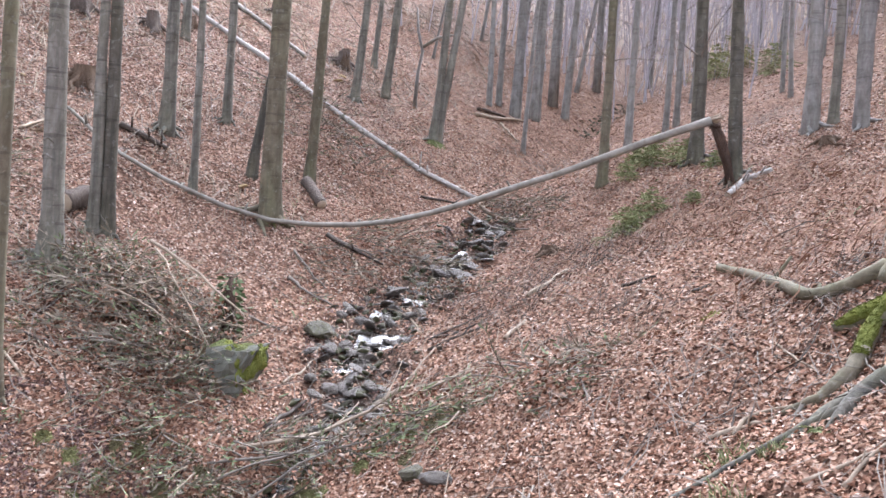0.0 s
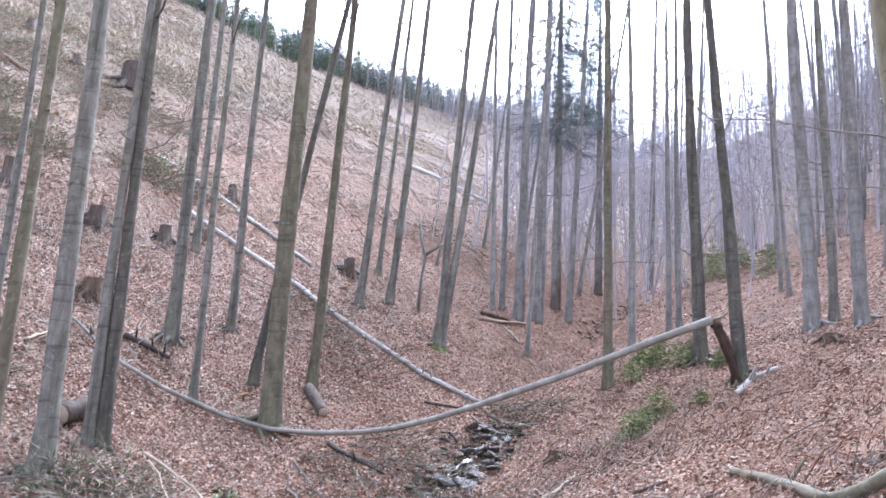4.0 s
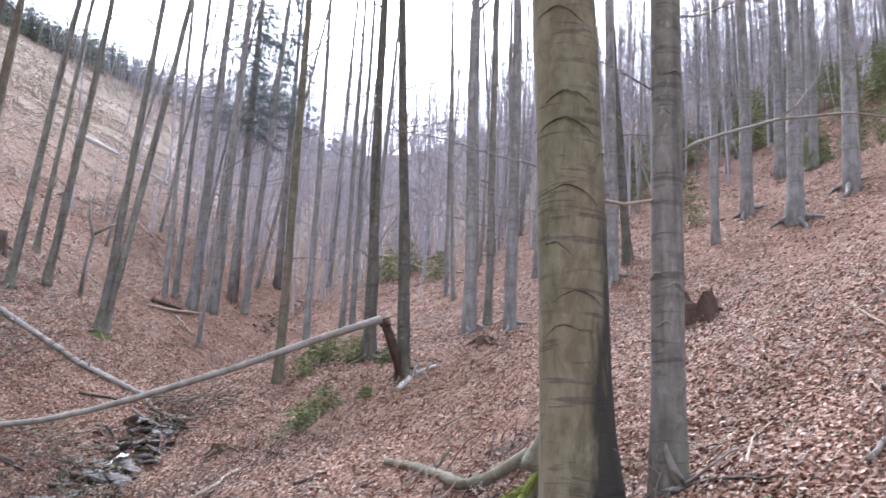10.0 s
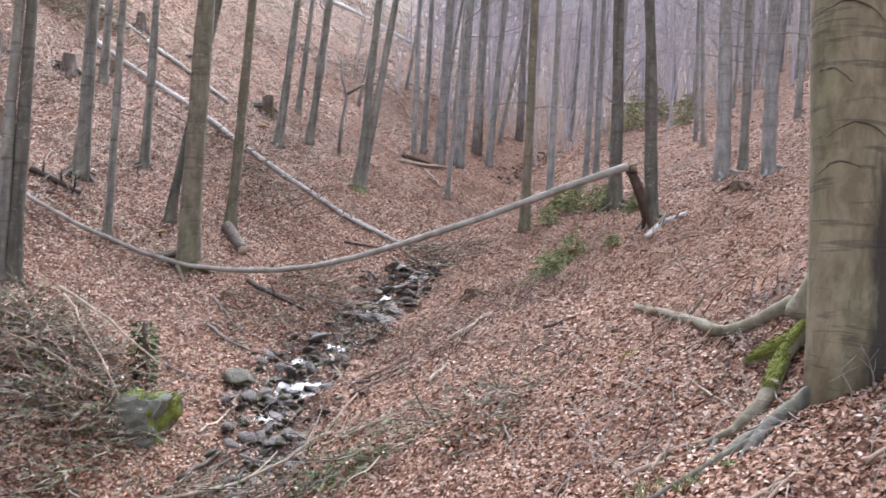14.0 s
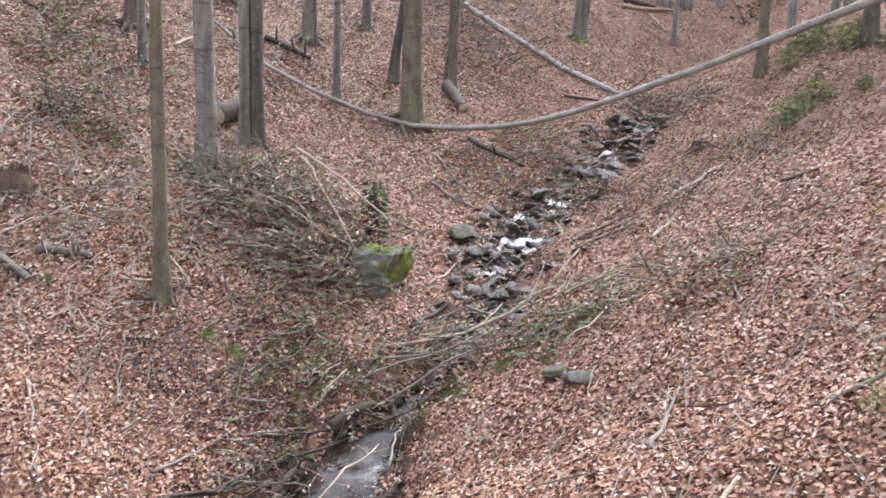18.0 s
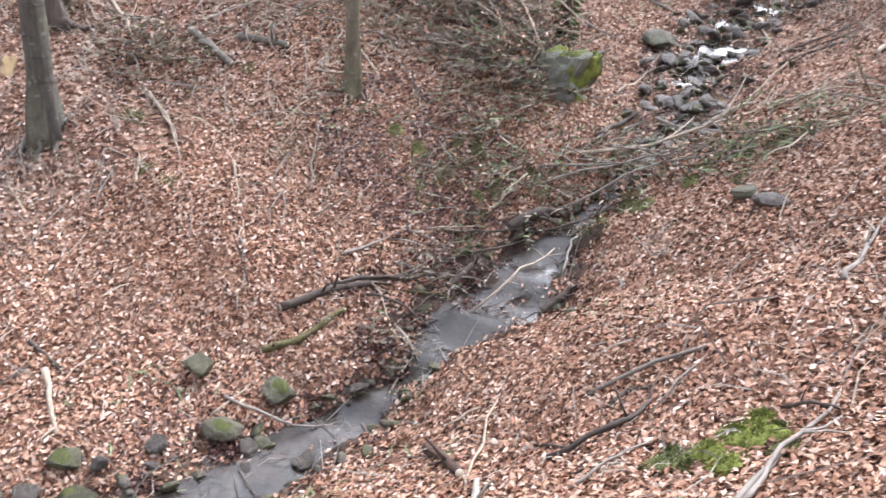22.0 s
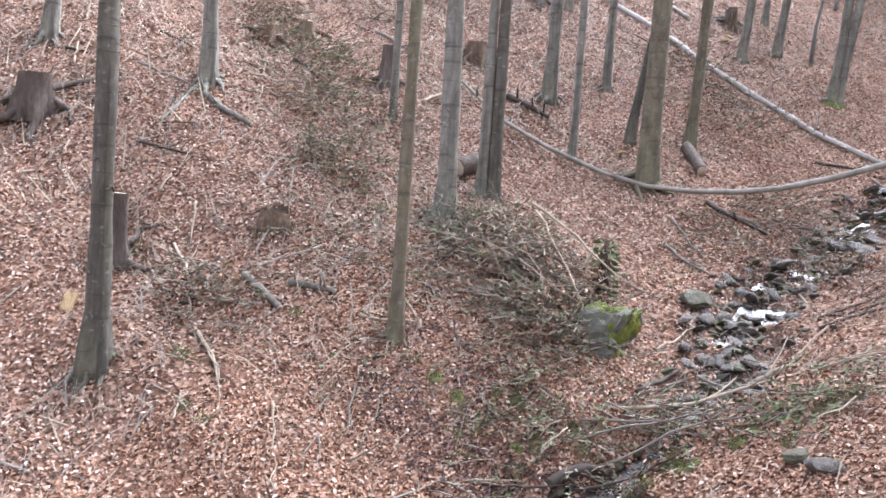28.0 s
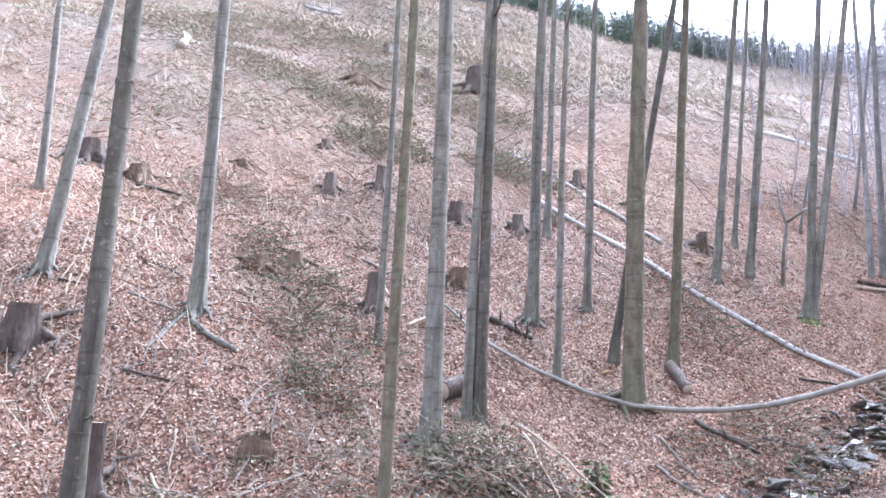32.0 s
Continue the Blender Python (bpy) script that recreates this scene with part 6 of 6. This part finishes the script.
rf = random.Random(41)
kinds = [far_tree(rf, rf.uniform(13, 19), rf.uniform(.05, .105), 9) for _ in range(7)]
spots, tries = [], 0
while len(spots) < 205 and tries < 20000:
    tries += 1
    y = 20 + 95 * rf.random() ** 1.5
    x = float(stream_x(y)) + rf.uniform(-9, 46 + y * .3)
    d = x - float(stream_x(y))
    if y < 27 and d < 5 or abs(d) < .9 or (d < -6 and y < 40):
        continue
    if y > 30 and abs(d) < 9 and rf.random() < .55:
        continue
    if d > 13 and rf.random() < .2:
        continue
    if any((x - a) ** 2 + (y - b) ** 2 < (.8 + y * .02) ** 2 for a, b in spots + TREES):
        continue
    spots.append((x, y))
while len(spots) < 300:
    a, s = radians(rf.uniform(14, 50)), rf.uniform(23, 58)
    x, y = s * math.sin(a), s * math.cos(a)
    if all((x - p) ** 2 + (y - q) ** 2 > 2 for p, q in spots + TREES):
        spots.append((x, y))
for i, (x, y) in enumerate(spots):
    # stems on the far bank lean out over the brook
    over = rf.uniform(2, 9) if x < float(stream_x(y)) + 1 else rf.uniform(-3.5, 4)
    m = pose(x, y, ground_at(x, y) - .05, rf.uniform(-4, 4), over, 0) @ pose(0, 0, 0, 0, 0, rf.uniform(0, 360)) @ Matrix.Scale(rf.uniform(.8, 1.25), 4)
    if i < 7:
        kinds[i].matrix_basis = m
    else:
        copy_thing(kinds[i % 7], m)

# the farthest beeches, only their outline to be told
def far_wood(seed, count):
    rng = random.Random(seed)
    models = []
    for _ in range(6):
        h, r = rng.uniform(10, 16), rng.uniform(.07, .13)
        pts = stem_line(rng, h, (0, 0), 9, .03)
        shapes = [stem_shape(rng, pts, r, h, 5, .5)]
        for _ in range(26):
            s = rng.uniform(.2, .98)
            p, d = along(pts, s)
            w = rng.uniform(0, 2 * math.pi)
            shapes.append(branch_shape(rng, p, Vector((math.cos(w), math.sin(w), rng.uniform(.3, 1.2))), rng.uniform(1.4, 3.4) * (1.35 - s * .7), .026, 4, 3, .1))
        v, f = join(shapes)
        models.append((np.array([tuple(p) for p in v]), np.array([q[:4] for q in f if len(q) == 4])))
    co, quads, off = [], [], 0
    for k in range(count):
        y = rng.uniform(46, 150)
        x = float(stream_x(y)) + rng.uniform(-14, 75)
        v, q = models[k % 6]
        m = np.array(pose(x, y, ground_at(x, y) - .1, rng.uniform(-4, 4), rng.uniform(-4, 4), rng.uniform(0, 360)))
        co.append(v * rng.uniform(.75, 1.25) @ m[:3, :3].T + m[:3, 3])
        quads.append(q + off)
        off += len(v)
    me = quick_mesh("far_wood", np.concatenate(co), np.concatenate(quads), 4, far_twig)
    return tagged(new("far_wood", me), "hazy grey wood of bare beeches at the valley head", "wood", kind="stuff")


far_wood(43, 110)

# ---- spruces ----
# both wear needle_far, so haze is painted into their boughs
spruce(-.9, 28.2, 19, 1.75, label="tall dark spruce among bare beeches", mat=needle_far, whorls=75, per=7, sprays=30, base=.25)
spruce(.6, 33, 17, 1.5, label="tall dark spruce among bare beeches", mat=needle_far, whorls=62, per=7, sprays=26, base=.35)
thicket = spruce(10.7, 18.9, 1.7, .75, seedling, "young dark spruce in a thicket on the upper bank", 18, 6, 9, "young_spruce", .03, "young spruce thicket")
rt = random.Random(8)
for k in range(200):
    a = rt.uniform(23, 50)
    s = rt.uniform(31, 60) if a > 36 else rt.uniform(33, 52)
    if k > 134:
        a, s = rt.uniform(36, 50), rt.uniform(23, 30)
    x, y = s * math.sin(radians(a)), s * math.cos(radians(a))
    copy_thing(thicket, pose(x, y, ground_at(x, y) - .03, 0, 0, rt.uniform(0, 360)) @ Matrix.Scale(rt.uniform(.6, 1.7) * (1 if k < 135 else .45), 4))
ridge = spruce(-45, 92, 9, 1.9, needle_mid, "dark spruce on the far ridge", 15, 5, 7, "spruce_tree", .05, "spruces on the ridge")
for k in range(280):
    a = rt.uniform(-31, 2)
    s = 98 + (a + 29) + rt.uniform(-2, 9)
    x, y = s * math.sin(radians(a)), s * math.cos(radians(a))
    copy_thing(ridge, pose(x, y, ground_at(x, y) - .1, 0, 0, rt.uniform(0, 360)) @ Matrix.Scale(rt.uniform(.4, .8), 4))


def ridge_forest(n, seed):
    """The close-grown spruces behind the ridge, only their tops to be told."""
    rng = random.Random(seed)
    models = []
    for _ in range(5):
        v, f = spruce_shape(rng, 1.0, .2, 12, 5, 4, .02)
        models.append((np.array([tuple(p) for p in v]), np.array(f)))
    co, fs, off = [], [], 0
    for k in range(n):
        a = radians(rng.uniform(-34, 6))
        d = 100 + (math.degrees(a) + 29) + rng.uniform(0, 16)
        x, y = d * math.sin(a), d * math.cos(a)
        v, f = models[k % 5]
        w, q = rng.uniform(0, 6.3), rng.uniform(3.5, 6.5)
        m = np.array([[math.cos(w), -math.sin(w), 0], [math.sin(w), math.cos(w), 0], [0, 0, 1]])
        co.append((v * q) @ m.T + np.array([x, y, ground_at(x, y) - .2]))
        fs.append(f + off)
        off += len(v)
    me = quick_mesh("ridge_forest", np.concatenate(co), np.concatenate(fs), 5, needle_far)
    return tagged(new("ridge_forest", me), "spruce forest along the far ridge with haze blue in its colour", "forest", kind="stuff")


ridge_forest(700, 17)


# ---- leaf litter ----
def litter(name, n, area, size, label, folds=True, keep=None, seed=3, mat=leaf_mat):
    rs = np.random.RandomState(seed)
    x = rs.uniform(area[0], area[1], n)
    y = rs.uniform(area[2], area[3], n)
    ok = (np.abs(x - stream_x(y)) > bed_half(y) * (.55 + .6 * rs.rand(n))) | (rs.rand(n) < np.where(y > 8.3, .32, .05))
    ok &= rs.rand(n) > felled(x, y) * .6
    ok &= rs.rand(n) < np.clip(1.15 + 1.1 * wave(x + 7, y, .8) * np.clip(.4 + wave(x, y, 3.3), 0, 1), .25, 1)
    if keep is not None:
        ok &= keep(x, y)
    x, y = x[ok], y[ok]
    n = len(x)
    e = .15
    nx_, ny_ = -(ground_z(x + e, y) - ground_z(x - e, y)) / (2 * e), -(ground_z(x, y + e) - ground_z(x, y - e)) / (2 * e)
    nx_, ny_ = nx_ + rs.normal(0, .42, n), ny_ + rs.normal(0, .42, n)
    N = np.stack([nx_, ny_, np.ones(n)], 1)
    N /= np.linalg.norm(N, axis=1)[:, None]
    a = rs.uniform(0, 2 * np.pi, n)
    A = np.stack([np.cos(a), np.sin(a), np.zeros(n)], 1)
    A -= N * (A * N).sum(1)[:, None]
    A /= np.linalg.norm(A, axis=1)[:, None]
    B = np.cross(N, A)
    L = size * rs.uniform(.65, 1.3, n)[:, None]
    Wd = L * rs.uniform(.2, .34, n)[:, None]
    C = np.stack([x, y, ground_z(x, y) + rs.uniform(.004, .035, n)], 1)
    cup = L * rs.uniform(-.1, .3, n)[:, None]
    if folds:
        curl = L * rs.uniform(-.12, .22, n)[:, None]
        v = np.stack([C - A * L * .55 + N * curl, C - A * L * .1 + B * Wd + N * cup, C + A * L * .3 + B * Wd * .8 + N * cup, C + A * L * .6 + N * curl,
                      C + A * L * .3 - B * Wd * .8 + N * cup, C - A * L * .1 - B * Wd + N * cup], 1)
        idx = np.array([[0, 3, 2, 1], [0, 5, 4, 3]])
        k = 6
    else:
        v = np.stack([C - A * L * .55, C + B * Wd + N * cup, C + A * L * .6, C - B * Wd], 1)
        idx = np.array([[0, 3, 2, 1]])
        k = 4
    f = (idx[None] + (np.arange(n) * k)[:, None, None]).reshape(-1, 4)
    me = quick_mesh(name, v.reshape(-1, 3), f, 4, mat)
    return tagged(new(name, me), label, "leaf litter", kind="stuff")


close = lambda x, y: (x > -6) & (x < 6.5) & (y < 8.5)
litter("fallen_leaves", 150000, (-6, 6.5, .5, 8.5), .041, "russet and tan fallen beech leaves covering the banks")
litter("fallen_leaves", 190000, (-6, 6.5, .5, 8.5), .031, "small broken beech leaves filling the litter on the banks", False, None, 8)
litter("fallen_leaves", 240000, (-14, -4, .5, 20), .046, "tan and grey-brown fallen leaves covering the slope below the felling", False, lambda x, y: ~close(x, y), 5, leaf_mid)
litter("fallen_leaves", 300000, (-4, 9, .5, 20), .046, "russet and tan fallen beech leaves covering the forest floor", False, lambda x, y: ~close(x, y), 6)
inner = lambda x, y: ~((x > -14) & (x < 9) & (y > .5) & (y < 20))
litter("fallen_leaves", 380000, (-32, 28, -3, 48), .062, "brown fallen leaves on the upper slopes", False, inner, 4, leaf_far)

def wet_rim(x, y):
    u = np.abs(x - stream_x(y)) / bed_half(y)
    left = (x < stream_x(y)) & (y < 5.4)
    return (u > .5) & (u < np.where(left, 2.2, 1.35)) & (wave(x, y, .5) > -.15)


litter("sodden_leaves", 42000, (-5.2, -1.2, .5, 16), .04, "sodden purple-brown leaves along the edge of the brook", True, wet_rim, 14, leaf_wet)

damp = lambda x, y: (((x + 4.3) / 1.3) ** 2 + ((y - 6.4) / .9) ** 2 + .9 * wave(x, y, .6) < 1) & (wave(x, y, .23) > -.2)
litter("sodden_leaves", 26000, (-5.8, -2.8, 5, 7.8), .04, "damp dark leaves on the flat above the brook", True, damp, 15, leaf_wet)

# ---- dry grass, twigs and brash over the cleared slope ----
def slope_brash(name, n, mat, size, width, label, area, seed, want, straight=False, upright=(-.1, .75)):
    rs = np.random.RandomState(seed)
    x, y = rs.uniform(area[0], area[1], n), rs.uniform(area[2], area[3], n)
    ok = rs.rand(n) < want(x, y)
    x, y = x[ok], y[ok]
    n = len(x)
    z = ground_z(x, y)
    a = rs.uniform(0, 2 * np.pi, n)
    L = size * rs.uniform(.4, 1.5, n)[:, None]
    up = rs.uniform(upright[0], upright[1], n)
    A = np.stack([np.cos(a), np.sin(a), up + (ground_z(x + .3 * np.cos(a), y + .3 * np.sin(a)) - z) / .3], 1)
    B = np.stack([-np.sin(a), np.cos(a), rs.normal(0, .5, n)], 1) * (width * rs.uniform(.6, 1.5, n)[:, None])
    C = np.stack([x, y, z + .01], 1)
    bow = np.stack([rs.normal(0, .12, n), rs.normal(0, .12, n), rs.uniform(0, .15, n)], 1) * L
    if straight:
        v = np.stack([C - B, C + B, C + A * L + B * .3, C + A * L - B * .3], 1)
        f = np.arange(4 * n).reshape(-1, 4)
    else:
        v = np.stack([C - B, C + B, C + A * L * .55 + B * .8 + bow, C + A * L * .55 - B * .8 + bow, C + A * L + B * .15, C + A * L - B * .15], 1)
        f = (np.array([[0, 1, 2, 3], [3, 2, 4, 5]])[None] + (np.arange(n) * 6)[:, None, None]).reshape(-1, 4)
    me = quick_mesh(name, v.reshape(-1, 3), f, 4, mat)
    return tagged(new(name, me), label, "undergrowth", kind="stuff")


def cover(x, y):
    """Brash and dry stalks reach farther down the slope than the felling itself."""
    return np.maximum(felled(x, y), .45 * np.clip((stream_x(y) - x - 5) / 5, 0, 1) * np.clip((y + 2) / 5, 0, 1))


patch = lambda x, y: np.clip(.55 + .9 * wave(x, y, 2.7) + .5 * wave(x, y, .9), 0, 1)
slope_brash("dead_grass", 330000, straw_mat, .3, .008, "pale dead grass and stalks on the cleared slope", (-62, -5, 4, 78), 21, lambda x, y: np.clip(cover(x, y) * 1.4, 0, 1) * patch(x, y), True, (-.1, .9))
slope_brash("brown_grass", 140000, stalk_red, .3, .008, "russet dead stalks on the cleared slope", (-62, -5, 4, 78), 26, lambda x, y: np.clip(felled(x, y) * 1.5, 0, 1) * patch(x + 13, y + 40), True)
slope_brash("felling_brash", 130000, pale_brash, .36, .01, "grey withered felling brash on the cleared slope", (-60, -5, 4, 75), 22, lambda x, y: cover(x, y) * patch(x + 30, y), True)
slope_brash("green_brash", 90000, needle_young, .28, .011, "green spruce brash and sprouts on the cleared slope", (-60, -8, 6, 75), 23, lambda x, y: felled(x, y) * np.clip(1.6 * wave(x, y, 5.5) + .12, 0, 1), True)
slope_brash("dead_twigs", 26000, twig_grey, .26, .003, "thin dead twigs and leaf stalks strewn over the leaves", (-13, 9, .5, 22), 24, lambda x, y: .25 + .75 * patch(x, y + 9))
slope_brash("fallen_twigs", 3000, twig_grey, .6, .006, "long dead twigs lying over the leaves of the slope", (-15, -4.6, 3, 17), 27, lambda x, y: np.clip(.5 + wave(x, y, 1.9), 0, 1), False, (-.05, .12))
slope_brash("fallen_twigs", 3600, stick_pale, .45, .005, "bleached twigs lying over the leaves of the slope", (-15, -4.6, 3, 17), 28, lambda x, y: np.clip(.5 + wave(x + 8, y, 1.6), 0, 1), False, (-.05, .15))
slope_brash("fallen_twigs", 1500, stick_dark, .5, .006, "damp dark twigs lying over the leaves", (-14, 6, 2, 15), 29, lambda x, y: np.clip(.5 + wave(x + 18, y, 2.2), 0, 1), False, (-.05, .12))
slope_brash("fallen_twigs", 1300, twig_grey, .34, .004, "thin twigs lying over the leaves of the near bank", (-2.2, 4.5, 2.5, 9.5), 30, lambda x, y: np.clip(.55 + wave(x + 2, y, 1.1), 0, 1), False, (-.05, .2))
slope_brash("dry_stalks", 9000, stick_dark, .3, .003, "thin upright dark stalks on the bank", (-1.6, 3.5, 6, 14), 25, lambda x, y: np.clip(1.3 * wave(x, y, 1.6), 0, 1))


# ---- the thicket of bare saplings far up the valley, haze in its twig colour ----
def sapling_haze(n, seed, area, label, tall=(2, 7.5), twigs=18, low=.2):
    rs = np.random.RandomState(seed)
    y = area[2] + (area[3] - area[2]) * rs.rand(n)
    x = stream_x(y) + rs.uniform(area[0], area[1], n) * (.4 + y / 100)
    z = ground_z(x, y)
    quads = []
    h = rs.uniform(tall[0], tall[1], n)
    lean = rs.normal(0, .13, (n, 2))
    w = np.stack([rs.normal(0, 1, n), rs.normal(0, 1, n)], 1)
    w /= np.linalg.norm(w, axis=1)[:, None]

    def strip(p, q, r0, r1):
        side = np.concatenate([w, np.zeros((n, 1))], 1)
        quads.append(np.stack([p - side * r0, p + side * r0, q + side * r1, q - side * r1], 1))
    p = np.stack([x, y, z], 1)
    top = p + np.concatenate([lean * h[:, None], h[:, None]], 1)
    strip(p, top, (.012 + .0028 * h)[:, None], .006)
    for k in range(twigs):
        s = rs.uniform(low, 1, n)[:, None]
        b = p + (top - p) * s
        d = np.stack([rs.normal(0, 1, n), rs.normal(0, 1, n), rs.uniform(-.1, 1.1, n)], 1)
        strip(b, b + d * (np.minimum(h, 10) * .09)[:, None] * rs.uniform(.5, 1.3, n)[:, None], .011, .004)
    v = np.concatenate(quads).reshape(-1, 3)
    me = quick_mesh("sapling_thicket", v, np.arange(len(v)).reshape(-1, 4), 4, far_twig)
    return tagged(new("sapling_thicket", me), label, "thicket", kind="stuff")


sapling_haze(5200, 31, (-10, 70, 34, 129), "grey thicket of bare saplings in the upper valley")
sapling_haze(1300, 33, (-8, 60, 30, 120), "slender bare young beeches with fine haze-tinted twigs", (6, 14), 75, .15)
sapling_haze(80, 35, (6, 40, 24, 50), "bare young beeches with fine haze-tinted twigs above the bank", (8, 14), 130, .2)
sapling_haze(40, 36, (-12, 5, 29, 60), "bare young beeches with fine haze-tinted twigs in the valley", (6, 12), 120, .15)
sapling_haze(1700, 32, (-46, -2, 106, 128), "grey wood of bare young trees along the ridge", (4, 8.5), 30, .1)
slope_brash("ground_plants", 9000, needle_young, .07, .006, "small green plants and moss sprigs between the leaves", (-6, 6, 1, 18), 41, lambda x, y: np.clip(2.2 * wave(x + 11, y, 1.5) - .9, 0, 1))
slope_brash("ground_plants", 5000, needle_young, .09, .007, "green sprigs along the brook", (-5, 1, 1, 12), 42, lambda x, y: np.clip(1 - np.abs(np.abs(x - stream_x(y)) - .9) / .8, 0, 1) * np.clip(1.5 * wave(x, y, .8), 0, 1))
slope_brash("dry_bracken", 13000, stalk_red, .22, .0045, "fine russet dry stalks and bracken on the bank", (-2, 4, 6.5, 15), 43, lambda x, y: np.clip(.45 + 1.2 * wave(x + 5, y, 2.2), 0, 1) * np.clip((x - stream_x(y) - .7) / .6, 0, 1))
slope_brash("dry_bracken", 12000, stalk_red, .25, .005, "fine russet dry stalks beside the upper brook", (-7, 4, 15, 32), 44, lambda x, y: np.clip(.3 + 1.2 * wave(x, y, 3), 0, 1))
slope_brash("bleached_brush", 5200, stick_pale, .3, .0035, "thin bleached twigs strewn over the leaves", (-13, 9, .5, 18), 51, lambda x, y: np.clip(.35 + wave(x, y + 4, 1.4), 0, 1))
slope_brash("hill_grass", 130000, straw_mat, .5, .022, "tan grass on the high cleared hillside", (-100, -6, 40, 128), 52, lambda x, y: felled(x, y) * np.clip(.75 + .6 * wave(x, y, 9), 0, 1), True, (0, 1.2))
slope_brash("hill_brash", 120000, pale_brash, .55, .022, "grey brown brash on the high cleared hillside", (-100, -6, 38, 128), 53, lambda x, y: felled(x, y) * np.clip(.65 + wave(x + 40, y, 7), 0, 1), True)
slope_brash("hill_brash", 45000, needle_young, .5, .024, "green spruce growth on the high cleared hillside", (-100, -6, 38, 128), 54, lambda x, y: felled(x, y) * np.clip(1.6 * wave(x, y + 20, 8) - .2, 0, 1), True)
# stalks and brash whose pale grey also stands in for haze on this hillside
slope_brash("withered_stalks", 70000, pale_brash, .3, .008, "grey withered stalks and brash at the foot of the cleared slope", (-24, -2, 13, 52), 61, lambda x, y: np.clip(.25 + 1.1 * wave(x + 3, y, 3.1), 0, 1) * np.clip((stream_x(y) - x - 2) / 3, 0, 1), True)
slope_brash("withered_stalks", 40000, straw_mat, .26, .007, "pale withered grass at the foot of the cleared slope", (-24, -2, 13, 52), 62, lambda x, y: np.clip(1.2 * wave(x + 23, y, 2.6), 0, 1) * np.clip((stream_x(y) - x - 2) / 3, 0, 1), True)
slope_brash("withered_stalks", 16000, dead_needle, .2, .005, "thin withered stalks among leaves on the near slope", (-11, -4.5, 3, 13), 63, lambda x, y: np.clip(1.1 * wave(x + 13, y, 1.5) - .1, 0, 1), True)
